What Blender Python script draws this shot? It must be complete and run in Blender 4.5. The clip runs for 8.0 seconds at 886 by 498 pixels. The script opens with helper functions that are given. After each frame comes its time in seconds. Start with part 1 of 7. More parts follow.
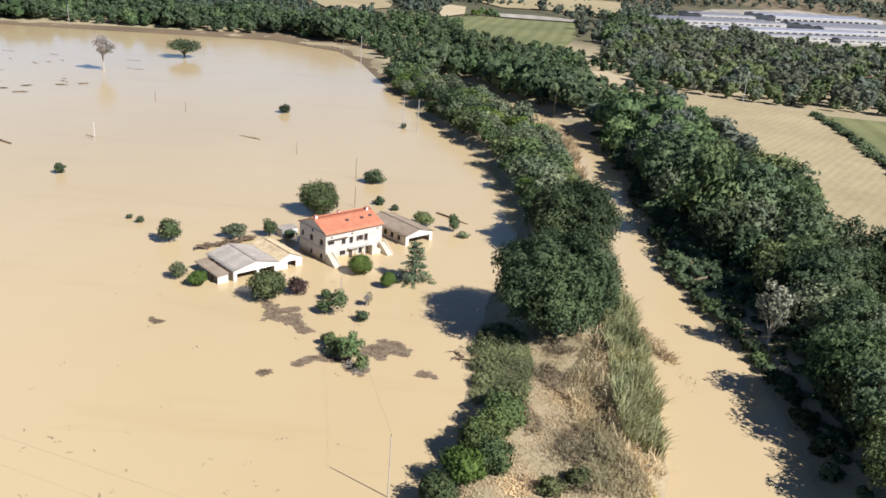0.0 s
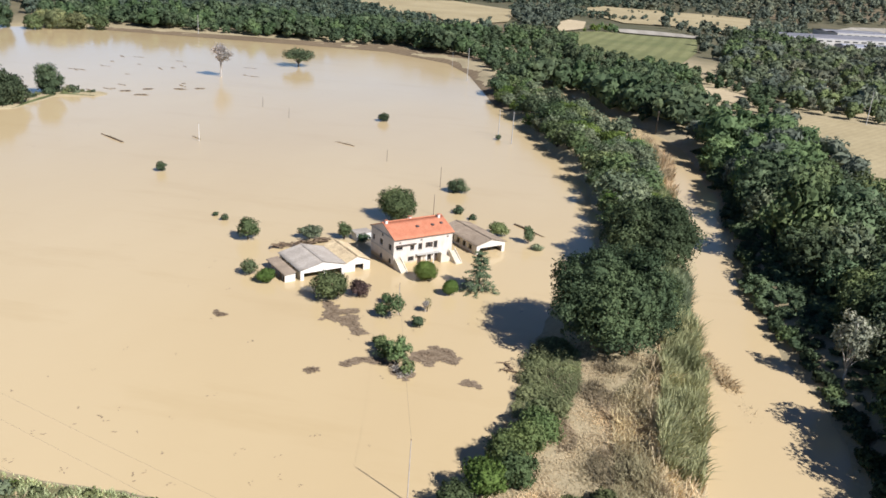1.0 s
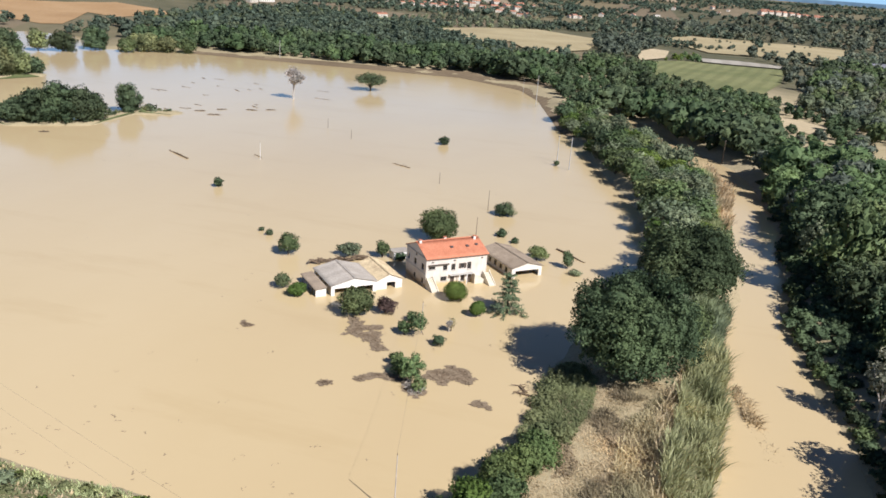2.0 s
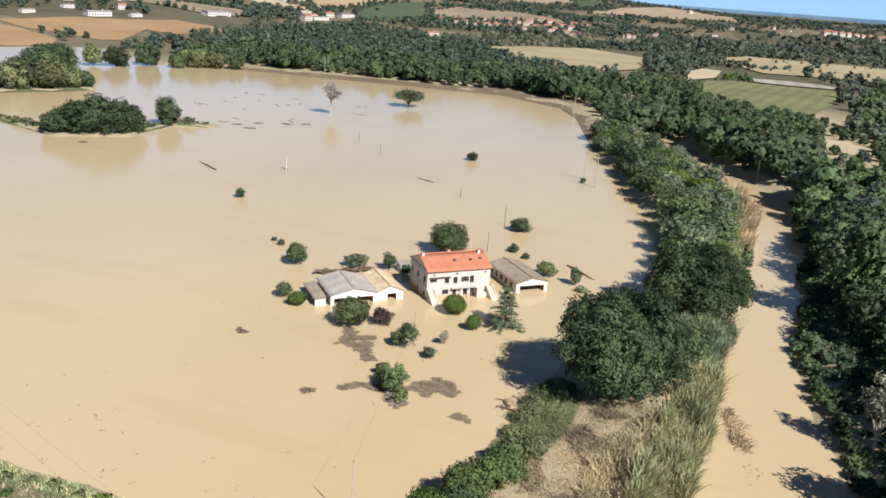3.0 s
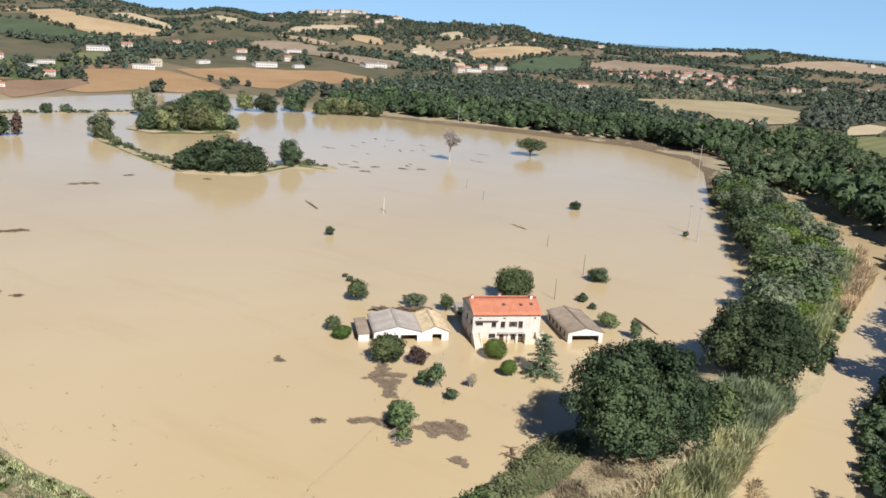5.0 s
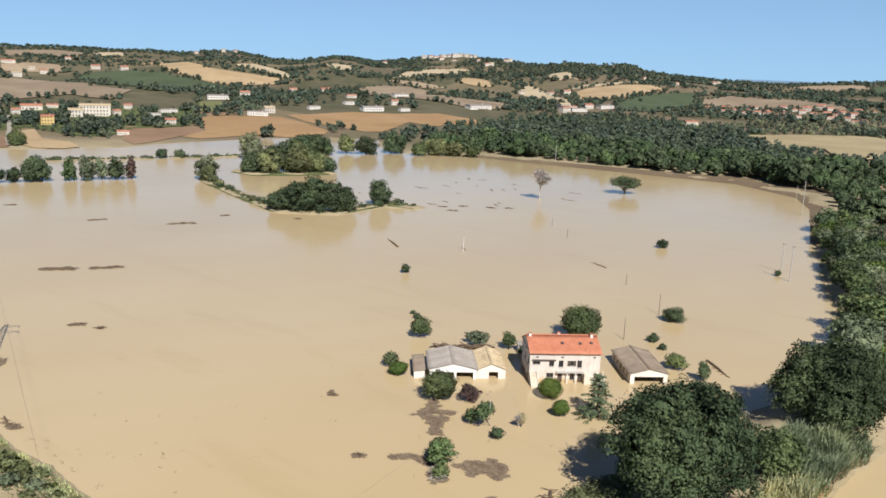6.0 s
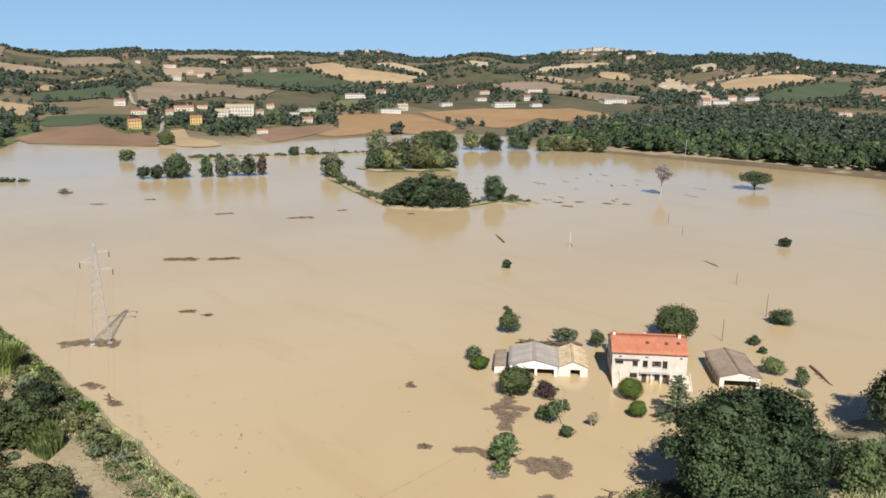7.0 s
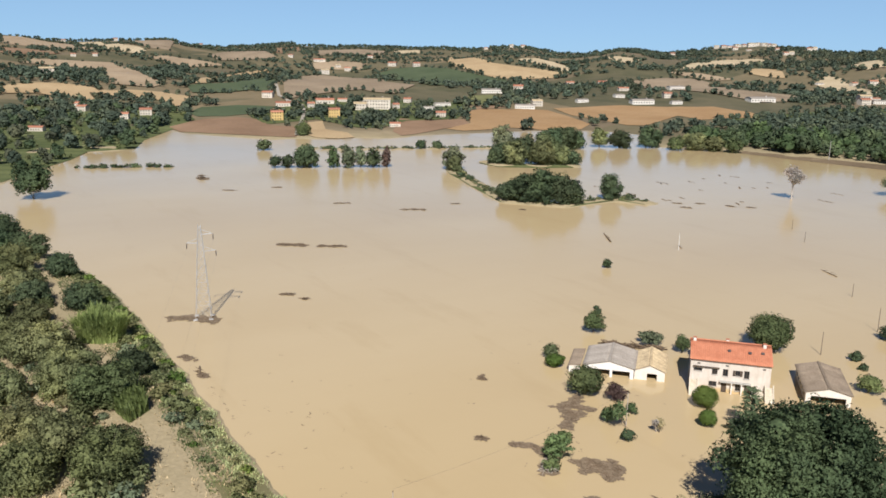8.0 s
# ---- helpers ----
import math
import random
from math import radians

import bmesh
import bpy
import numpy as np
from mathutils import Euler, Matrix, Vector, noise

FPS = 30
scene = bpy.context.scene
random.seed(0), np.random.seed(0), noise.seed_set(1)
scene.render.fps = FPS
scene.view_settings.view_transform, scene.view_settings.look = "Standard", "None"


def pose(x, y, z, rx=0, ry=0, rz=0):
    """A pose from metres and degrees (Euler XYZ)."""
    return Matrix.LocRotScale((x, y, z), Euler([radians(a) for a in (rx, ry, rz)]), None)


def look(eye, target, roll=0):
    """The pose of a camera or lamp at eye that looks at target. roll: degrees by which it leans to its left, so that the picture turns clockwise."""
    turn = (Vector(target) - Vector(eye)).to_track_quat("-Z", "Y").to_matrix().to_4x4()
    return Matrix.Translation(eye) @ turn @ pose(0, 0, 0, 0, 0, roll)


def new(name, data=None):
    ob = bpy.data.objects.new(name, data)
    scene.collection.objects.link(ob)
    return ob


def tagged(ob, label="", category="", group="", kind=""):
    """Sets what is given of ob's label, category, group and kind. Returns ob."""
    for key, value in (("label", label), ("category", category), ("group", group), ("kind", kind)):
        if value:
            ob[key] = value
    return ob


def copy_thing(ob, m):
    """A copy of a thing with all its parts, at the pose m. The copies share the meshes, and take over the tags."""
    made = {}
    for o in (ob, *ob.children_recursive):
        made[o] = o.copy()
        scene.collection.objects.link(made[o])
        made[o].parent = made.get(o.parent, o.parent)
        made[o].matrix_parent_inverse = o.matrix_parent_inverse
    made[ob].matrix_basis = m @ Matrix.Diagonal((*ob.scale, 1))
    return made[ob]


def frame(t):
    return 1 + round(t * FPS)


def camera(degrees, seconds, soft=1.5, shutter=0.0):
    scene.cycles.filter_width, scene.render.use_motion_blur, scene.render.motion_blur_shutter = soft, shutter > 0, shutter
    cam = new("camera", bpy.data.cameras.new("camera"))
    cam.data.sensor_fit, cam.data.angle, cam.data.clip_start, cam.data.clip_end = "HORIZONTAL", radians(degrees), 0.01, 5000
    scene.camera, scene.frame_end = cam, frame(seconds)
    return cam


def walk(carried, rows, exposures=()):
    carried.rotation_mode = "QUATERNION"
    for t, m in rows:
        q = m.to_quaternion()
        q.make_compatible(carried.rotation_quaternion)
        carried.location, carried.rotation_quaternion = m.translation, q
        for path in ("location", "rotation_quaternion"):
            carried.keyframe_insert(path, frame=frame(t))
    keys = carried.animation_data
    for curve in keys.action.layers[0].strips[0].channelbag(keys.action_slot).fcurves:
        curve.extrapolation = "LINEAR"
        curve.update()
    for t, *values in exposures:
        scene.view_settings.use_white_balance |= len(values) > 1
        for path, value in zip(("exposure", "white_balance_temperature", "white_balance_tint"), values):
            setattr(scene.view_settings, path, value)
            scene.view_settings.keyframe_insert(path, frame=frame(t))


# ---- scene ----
cam = camera(56.1, 8.0, 1.65)
METRES, EYE, TILT, LEAN, TURN = 91.04, 64.0, 0.0, 0.0, 0.0
ROWS = [
    (0.0, 0.0, 0.0, 0.0, 1.48, -20.48, -3.96),
    (0.5, 0.0563, 0.0074, -0.0025, 5.95, -20.48, -3.92),
    (1.0, 0.1131, 0.0165, -0.0064, 10.11, -20.08, -3.87),
    (1.5, 0.1707, 0.0241, -0.009, 13.58, -19.38, -3.88),
    (3.0, 0.3451, 0.0731, -0.0162, 20.29, -17.63, -3.9),
    (3.5, 0.4038, 0.0907, -0.0162, 22.31, -17.53, -3.98),
    (4.0, 0.4603, 0.1174, -0.0177, 24.88, -17.13, -4.11),
    (4.5, 0.5162, 0.1465, -0.0182, 28.0, -16.41, -4.16),
    (5.8, 0.6518, 0.2423, -0.0229, 37.7, -12.46, -2.38),
    (6.0, 0.6728, 0.2577, -0.0231, 39.26, -12.47, -1.98),
    (6.5, 0.7247, 0.2972, -0.0223, 43.74, -12.66, -0.98),
    (7.0, 0.7697, 0.3444, -0.0221, 48.84, -12.94, -0.52),
    (7.5, 0.8164, 0.3924, -0.0216, 53.86, -13.12, -0.49),
    (8.0, 0.8637, 0.4421, -0.0198, 58.77, -13.36, -0.72),
]
walk(cam, [(t, pose(0, 0, EYE, TILT, LEAN, TURN) @ pose(METRES * x, METRES * y, METRES * z, 90 + pitch, roll, yaw)) for t, x, y, z, yaw, pitch, roll in ROWS],
     exposures=[(0.0, 0.66, 6230, 12), (3.0, 0.55, 6250, 12), (4.5, 0.52, 6280, 12), (6.0, 0.37, 6460, 11), (8.0, 0.33, 6580, 11)])

# ---------------------------------------------------------------- world and sun
SUN_ELEVATION, SUN_TURN = 43.0, 123.4
world = bpy.data.worlds.new("world")
scene.world = world
world.use_nodes = True
wn = world.node_tree.nodes
sky = wn.new("ShaderNodeTexSky")
sky.sky_type, sky.sun_disc = "NISHITA", False
sky.sun_elevation, sky.sun_rotation = radians(SUN_ELEVATION), radians(SUN_TURN)
sky.altitude, sky.air_density, sky.dust_density, sky.ozone_density = 6000, 0.6, 0.0, 2.2
tint = wn.new("ShaderNodeMix")
tint.data_type, tint.blend_type = "RGBA", "MULTIPLY"
tint.inputs[0].default_value = 1.0
tint.inputs[7].default_value = (0.97, 1.03, 1.2, 1)
even = wn.new("ShaderNodeMix")                    # the pale, even haze low over the horizon
even.data_type = "RGBA"
even.inputs[7].default_value = (3.0, 5.1, 6.95, 1)
height = wn.new("ShaderNodeSeparateXYZ")
low_sky = wn.new("ShaderNodeMapRange")
low_sky.inputs["From Min"].default_value, low_sky.inputs["From Max"].default_value = 0.0, 0.45
low_sky.inputs["To Min"].default_value, low_sky.inputs["To Max"].default_value = 0.85, 0.0
world.node_tree.links.new(wn.new("ShaderNodeTexCoord").outputs["Generated"], height.inputs[0])
world.node_tree.links.new(height.outputs[2], low_sky.inputs["Value"])
world.node_tree.links.new(low_sky.outputs[0], even.inputs[0])
world.node_tree.links.new(sky.outputs[0], tint.inputs[6])
world.node_tree.links.new(tint.outputs[2], even.inputs[6])
world.node_tree.links.new(even.outputs[2], wn["Background"].inputs[0])
wn["Background"].inputs[1].default_value = 0.086
sun = new("sun", bpy.data.lights.new("sun", "SUN"))
sun.data.energy, sun.data.angle, sun.data.color = 5.0, radians(0.53), (1.0, 0.98, 0.95)
SUN_WAY = Vector((math.sin(radians(SUN_TURN)) * math.cos(radians(SUN_ELEVATION)),
                  math.cos(radians(SUN_TURN)) * math.cos(radians(SUN_ELEVATION)), math.sin(radians(SUN_ELEVATION))))
sun.matrix_world = look(SUN_WAY * 300, (0, 0, 0))


# ---------------------------------------------------------------- materials
def material(name, roughness=0.8, metallic=0.0, specular=0.3):
    m = bpy.data.materials.new(name)
    m.use_nodes = True
    b = m.node_tree.nodes["Principled BSDF"]
    b.inputs["Roughness"].default_value = roughness
    b.inputs["Metallic"].default_value = metallic
    b.inputs["Specular IOR Level"].default_value = specular
    return m, m.node_tree, b


def node(tree, kind, **values):
    n = tree.nodes.new(kind)
    for key, value in values.items():
        n.inputs[key.replace("_", " ")].default_value = value
    return n


def place_of(tree):
    return tree.nodes.new("ShaderNodeNewGeometry").outputs["Position"]


def noise_of(tree, scale, detail=4.0, rough=0.55, where=None, squash=None):
    n = node(tree, "ShaderNodeTexNoise", Scale=scale, Detail=detail, Roughness=rough)
    src = where if where is not None else place_of(tree)
    if squash:
        mp = tree.nodes.new("ShaderNodeMapping")
        mp.inputs["Scale"].default_value = squash
        tree.links.new(src, mp.inputs["Vector"])
        src = mp.outputs[0]
    tree.links.new(src, n.inputs["Vector"])
    return n.outputs["Fac"]


def ramp(tree, fac, *stops):
    r = tree.nodes.new("ShaderNodeValToRGB")
    els = r.color_ramp.elements
    while len(els) < len(stops):
        els.new(0.5)
    for e, (p, c) in zip(els, stops):
        e.position, e.color = p, (*c, 1)
    tree.links.new(fac, r.inputs[0])
    return r.outputs[0]


def mix(tree, fac, a, b, kind="MIX"):
    m = tree.nodes.new("ShaderNodeMix")
    m.data_type, m.blend_type = "RGBA", kind
    for s, v in ((m.inputs[0], fac), (m.inputs[6], a), (m.inputs[7], b)):
        if isinstance(v, (int, float)):
            s.default_value = v
        elif isinstance(v, tuple):
            s.default_value = (*v, 1)
        else:
            tree.links.new(v, s)
    return m.outputs[2]


def bump(tree, bsdf, height, strength=0.4, distance=0.1):
    b = node(tree, "ShaderNodeBump", Strength=strength, Distance=distance)
    tree.links.new(height, b.inputs["Height"])
    tree.links.new(b.outputs[0], bsdf.inputs["Normal"])


def mottled(name, dark, light, scale, fine, roughness=0.85, relief=0.3, depth=0.1, specular=0.2, metallic=0.0, by_object=0.0):
    """Two scales of variation between two colours, with fine relief."""
    m, t, b = material(name, roughness, metallic, specular)
    where = tuple_src(t)
    a = ramp(t, noise_of(t, scale, 5, 0.6, where), (0.3, dark), (0.7, light))
    f = noise_of(t, fine, 3, 0.6, where)
    c = mix(t, 0.35, a, ramp(t, f, (0.3, tuple(0.6 * v for v in dark)), (0.7, tuple(min(1.0, 1.2 * v) for v in light))))
    if by_object:
        info = t.nodes.new("ShaderNodeObjectInfo")
        hsv = t.nodes.new("ShaderNodeHueSaturation")
        mr = node(t, "ShaderNodeMapRange", To_Min=1 - by_object, To_Max=1 + by_object)
        t.links.new(info.outputs["Random"], mr.inputs["Value"])
        t.links.new(mr.outputs[0], hsv.inputs["Value"])
        t.links.new(c, hsv.inputs["Color"])
        c = hsv.outputs[0]
    t.links.new(c, b.inputs["Base Color"])
    bump(t, b, f, relief, depth)
    return m


def tuple_src(t):
    return place_of(t)


def leaf_material(name, dark, light, hue=0.03, value=0.25, through_light=0.32):
    """Leaf clumps: each one a little different, each plant a little different."""
    m, t, b = material(name, 0.75, 0, 0.12)
    g = t.nodes.new("ShaderNodeNewGeometry")
    c = ramp(t, g.outputs["Random Per Island"], (0.0, dark), (0.6, tuple((p + q) / 2 for p, q in zip(dark, light))), (1.0, light))
    patch = noise_of(t, 0.35, 3, 0.6)
    c = mix(t, ramp(t, patch, (0.35, (0, 0, 0)), (0.7, (0.5, 0.5, 0.5))), c, light)
    stand = ramp(t, noise_of(t, 0.085, 2, 0.5), (0.32, (0.62, 0.66, 0.64)), (0.5, (0.95, 0.95, 0.95)), (0.68, (1.5, 1.42, 1.3)))
    c = mix(t, 1.0, c, stand, "MULTIPLY")
    info = t.nodes.new("ShaderNodeObjectInfo")
    hsv = t.nodes.new("ShaderNodeHueSaturation")
    for socket, spread, seedmul in (("Hue", hue, 1.0), ("Value", value, 7.13)):
        mul = node(t, "ShaderNodeMath")
        mul.operation = "MULTIPLY"
        mul.inputs[1].default_value = seedmul
        frac = t.nodes.new("ShaderNodeMath")
        frac.operation = "FRACT"
        mr = node(t, "ShaderNodeMapRange", To_Min=(0.5 if socket == "Hue" else 1.0) - spread, To_Max=(0.5 if socket == "Hue" else 1.0) + spread)
        t.links.new(info.outputs["Random"], mul.inputs[0])
        t.links.new(mul.outputs[0], frac.inputs[0])
        t.links.new(frac.outputs[0], mr.inputs["Value"])
        t.links.new(mr.outputs[0], hsv.inputs[socket])
    t.links.new(c, hsv.inputs["Color"])
    t.links.new(hsv.outputs[0], b.inputs["Base Color"])
    tr = t.nodes.new("ShaderNodeBsdfTranslucent")
    t.links.new(hsv.outputs[0], tr.inputs["Color"])
    ms = t.nodes.new("ShaderNodeMixShader")
    ms.inputs[0].default_value = through_light
    t.links.new(b.outputs[0], ms.inputs[1])
    t.links.new(tr.outputs[0], ms.inputs[2])
    t.links.new(ms.outputs[0], t.nodes["Material Output"].inputs["Surface"])
    return m


def water_material():
    """Silty flood water: opaque tan silt under a thin glossy surface, with smoother and rougher patches."""
    m, t, b = material("muddy_water", 0.2, 0, 0.5)
    b.inputs["IOR"].default_value = 1.33
    big = noise_of(t, 0.012, 4, 0.55, squash=(1.0, 0.45, 1))
    fine = noise_of(t, 0.35, 4, 0.6)
    c = ramp(t, big, (0.3, (0.478, 0.356, 0.194)), (0.5, (0.502, 0.381, 0.213)), (0.72, (0.53, 0.41, 0.24)))
    streak = noise_of(t, 0.05, 5, 0.65, squash=(0.35, 1.4, 1))
    c = mix(t, ramp(t, streak, (0.55, (0, 0, 0)), (0.75, (0.5, 0.5, 0.5))), c, (0.44, 0.322, 0.165))
    t.links.new(c, b.inputs["Base Color"])
    r = ramp(t, noise_of(t, 0.006, 3, 0.5), (0.35, (0.11,) * 3), (0.65, (0.22,) * 3))
    calm = t.nodes.new("ShaderNodeVectorMath")
    calm.operation = "DISTANCE"
    calm.inputs[1].default_value = (-250, 395, 0)
    t.links.new(place_of(t), calm.inputs[0])
    wob = node(t, "ShaderNodeMath")
    wob.operation = "MULTIPLY_ADD"
    wob.inputs[1].default_value = 160.0
    t.links.new(noise_of(t, 0.012, 4, 0.6), wob.inputs[0])
    t.links.new(calm.outputs["Value"], wob.inputs[2])
    still = node(t, "ShaderNodeMapRange", From_Min=175.0, From_Max=215.0)
    t.links.new(wob.outputs[0], still.inputs["Value"])
    t.links.new(mix(t, still.outputs[0], (0.11, 0.11, 0.11), r), b.inputs["Roughness"])
    bump(t, b, fine, 0.2, 0.1)
    return m


def ground_material():
    """Grass, dry stalks and earth near by; a quilt of crops, stubble and ploughed land on the hills."""
    m, t, b = material("land", 0.9, 0, 0.15)
    where = place_of(t)
    n1, n2 = noise_of(t, 0.06, 5, 0.6, where), noise_of(t, 1.1, 4, 0.65, where)
    near = ramp(t, n1, (0.3, (0.26, 0.22, 0.125)), (0.5, (0.35, 0.285, 0.17)), (0.7, (0.44, 0.355, 0.22)))
    near = mix(t, 0.45, near, ramp(t, n2, (0.3, (0.25, 0.2, 0.115)), (0.7, (0.43, 0.345, 0.215))))
    v = node(t, "ShaderNodeTexVoronoi", Scale=0.0052, Randomness=0.9)
    warp = t.nodes.new("ShaderNodeMapping")
    warp.inputs["Rotation"].default_value = (0, 0, 0.5)
    warp.inputs["Scale"].default_value = (1.0, 0.55, 0.0)
    t.links.new(where, warp.inputs["Vector"])
    t.links.new(warp.outputs[0], v.inputs["Vector"])
    sep = t.nodes.new("ShaderNodeSeparateColor")
    t.links.new(v.outputs["Color"], sep.inputs[0])
    crops = ramp(t, sep.outputs[0], (0.0, (0.075, 0.075, 0.042)), (0.25, (0.10, 0.092, 0.054)), (0.36, (0.17, 0.13, 0.085)),
                 (0.55, (0.20, 0.155, 0.09)), (0.75, (0.14, 0.12, 0.07)), (0.92, (0.08, 0.08, 0.045)))
    crops = mix(t, 0.25, crops, ramp(t, noise_of(t, 0.03, 5, 0.6, where), (0.3, (0.05, 0.055, 0.025)), (0.7, (0.26, 0.2, 0.12))))
    ln = t.nodes.new("ShaderNodeVectorMath")
    ln.operation = "LENGTH"
    t.links.new(where, ln.inputs[0])
    far = node(t, "ShaderNodeMapRange", From_Min=560.0, From_Max=640.0)
    t.links.new(ln.outputs["Value"], far.inputs["Value"])
    t.links.new(mix(t, far.outputs[0], near, crops), b.inputs["Base Color"])
    bump(t, b, n2, 0.6, 0.3)
    return m


MUD_WATER = water_material()
LAND = ground_material()
LEAF_OAK = leaf_material("oak_leaves", (0.063, 0.095, 0.047), (0.108, 0.145, 0.073), 0.01, 0.1)
LEAF_DARK = leaf_material("dark_leaves", (0.072, 0.101, 0.054), (0.12, 0.159, 0.084), 0.022, 0.3)
LEAF_MID = leaf_material("green_leaves", (0.096, 0.136, 0.057), (0.161, 0.206, 0.093), 0.022, 0.25)
LEAF_GREY = leaf_material("willow_leaves", (0.147, 0.174, 0.102), (0.247, 0.278, 0.169), 0.02, 0.2)
# distance haze is mixed into these leaf colours: greyer and bluer than near trees
LEAF_FAR_HAZY = leaf_material("hazy_far_leaves", (0.068, 0.093, 0.066), (0.111, 0.142, 0.102), 0.02, 0.2)
LEAF_FAR_HAZY_OLIVE = leaf_material("hazy_far_olive_leaves", (0.081, 0.096, 0.062), (0.135, 0.154, 0.1), 0.02, 0.2)
# paler still, to carry the haze over the plain in the leaf colour
LEAF_HAZY = leaf_material("hazy_poplar_leaves", (0.098, 0.118, 0.086), (0.158, 0.182, 0.136), 0.02, 0.2)
LEAF_HAZY_OLIVE = leaf_material("hazy_olive_leaves", (0.112, 0.124, 0.082), (0.178, 0.192, 0.132), 0.02, 0.2)
LEAF_BRIGHT = leaf_material("bright_leaves", (0.10, 0.16, 0.035), (0.175, 0.245, 0.065), 0.015, 0.15)
LEAF_SILVER = leaf_material("silver_leaves", (0.24, 0.25, 0.165), (0.43, 0.43, 0.32), 0.01, 0.1)
LEAF_PLUM = leaf_material("plum_leaves", (0.09, 0.058, 0.05), (0.165, 0.11, 0.095), 0.01, 0.1)
LEAF_OLIVE = leaf_material("olive_leaves", (0.138, 0.155, 0.07), (0.245, 0.26, 0.125), 0.02, 0.22)
LEAF_DYKE = leaf_material("warm_green_leaves", (0.112, 0.132, 0.055), (0.21, 0.23, 0.105), 0.025, 0.25)
LEAF_BUSH = leaf_material("fresh_green_leaves", (0.10, 0.14, 0.05), (0.19, 0.235, 0.09), 0.015, 0.15)
REED = leaf_material("reed_blades", (0.235, 0.258, 0.12), (0.48, 0.49, 0.265), 0.02, 0.15)
STRAW = leaf_material("dry_stalks", (0.42, 0.325, 0.19), (0.60, 0.485, 0.305), 0.015, 0.2)
BARK = mottled("bark", (0.06, 0.045, 0.032), (0.17, 0.135, 0.10), 1.5, 9, 0.9, 0.6, 0.05)
DEADWOOD = mottled("pale_dead_wood", (0.32, 0.275, 0.23), (0.54, 0.48, 0.41), 1.2, 8, 0.85, 0.5, 0.03)
DRIFT = mottled("wet_driftwood", (0.07, 0.048, 0.03), (0.20, 0.14, 0.09), 0.8, 5, 0.7, 0.6, 0.05)
PLASTER = mottled("cream_plaster", (0.60, 0.55, 0.47), (0.74, 0.70, 0.63), 0.7, 6, 0.85, 0.15, 0.02)

STAINED = mottled("mud_stained_plaster", (0.50, 0.42, 0.30), (0.70, 0.64, 0.53), 0.5, 5, 0.85, 0.2, 0.02)
OCHRE = mottled("ochre_plaster", (0.50, 0.34, 0.13), (0.62, 0.45, 0.20), 0.3, 3, 0.85, 0.15, 0.02)
TERRACOTTA = mottled("terracotta_tiles", (0.40, 0.14, 0.075), (0.55, 0.225, 0.13), 0.55, 4.5, 0.8, 0.5, 0.05)
OLD_TILES = mottled("weathered_tiles", (0.27, 0.20, 0.125), (0.66, 0.52, 0.32), 0.8, 4, 0.85, 0.5, 0.05)
CEMENT_SHEET = mottled("fibre_cement_sheet", (0.25, 0.215, 0.18), (0.39, 0.345, 0.295), 0.5, 3.5, 0.85, 0.3, 0.03, by_object=0.08)
DARK_SHEET = mottled("lichened_cement_sheet", (0.185, 0.14, 0.10), (0.29, 0.23, 0.17), 0.5, 3.5, 0.9, 0.3, 0.03, by_object=0.1)
CONCRETE = mottled("concrete", (0.32, 0.30, 0.27), (0.48, 0.46, 0.42), 1.0, 7, 0.85, 0.3, 0.02)
GALVANISED = mottled("galvanised_steel", (0.42, 0.41, 0.39), (0.56, 0.55, 0.53), 2.0, 9, 0.5, 0.1, 0.01, 0.5, 0.3)
SHUTTER = mottled("dark_shutter", (0.055, 0.04, 0.03), (0.12, 0.09, 0.07), 2, 9, 0.6, 0.2, 0.01)
DARK_METAL = mottled("dark_metal", (0.04, 0.035, 0.035), (0.09, 0.08, 0.08), 3, 12, 0.5, 0.1, 0.01, 0.5)
WHITE_PAINT = mottled("white_paint", (0.66, 0.63, 0.58), (0.80, 0.77, 0.72), 0.8, 6, 0.7, 0.1, 0.01)


def glass_material():
    m, t, b = material("window_glass", 0.08, 0, 0.6)
    b.inputs["Base Color"].default_value = (0.02, 0.022, 0.025, 1)
    return m


GLASS = glass_material()


def field_material(name, dark, light, along, rows, mark=0.35):
    """Crop or stubble with drill rows and patches."""
    m, t, b = material(name, 0.9, 0, 0.1)
    where = place_of(t)
    patch = noise_of(t, 0.018, 5, 0.6, where)
    c = ramp(t, patch, (0.3, dark), (0.7, light))
    mp = t.nodes.new("ShaderNodeMapping")
    mp.inputs["Rotation"].default_value = (0, 0, radians(along))
    t.links.new(where, mp.inputs["Vector"])
    w = node(t, "ShaderNodeTexWave", Scale=rows, Distortion=2.0, Detail=3.0, Detail_Scale=0.6)
    t.links.new(mp.outputs[0], w.inputs["Vector"])
    c = mix(t, ramp(t, w.outputs["Fac"], (0.3, (0, 0, 0)), (0.8, (mark, mark, mark))), c, tuple(0.6 * v for v in dark))
    fine = noise_of(t, 0.5, 4, 0.65, where)
    c = mix(t, 0.22, c, ramp(t, fine, (0.3, tuple(0.55 * v for v in dark)), (0.7, tuple(1.15 * v for v in light))))
    t.links.new(c, b.inputs["Base Color"])
    bump(t, b, fine, 0.5, 0.25)
    return m


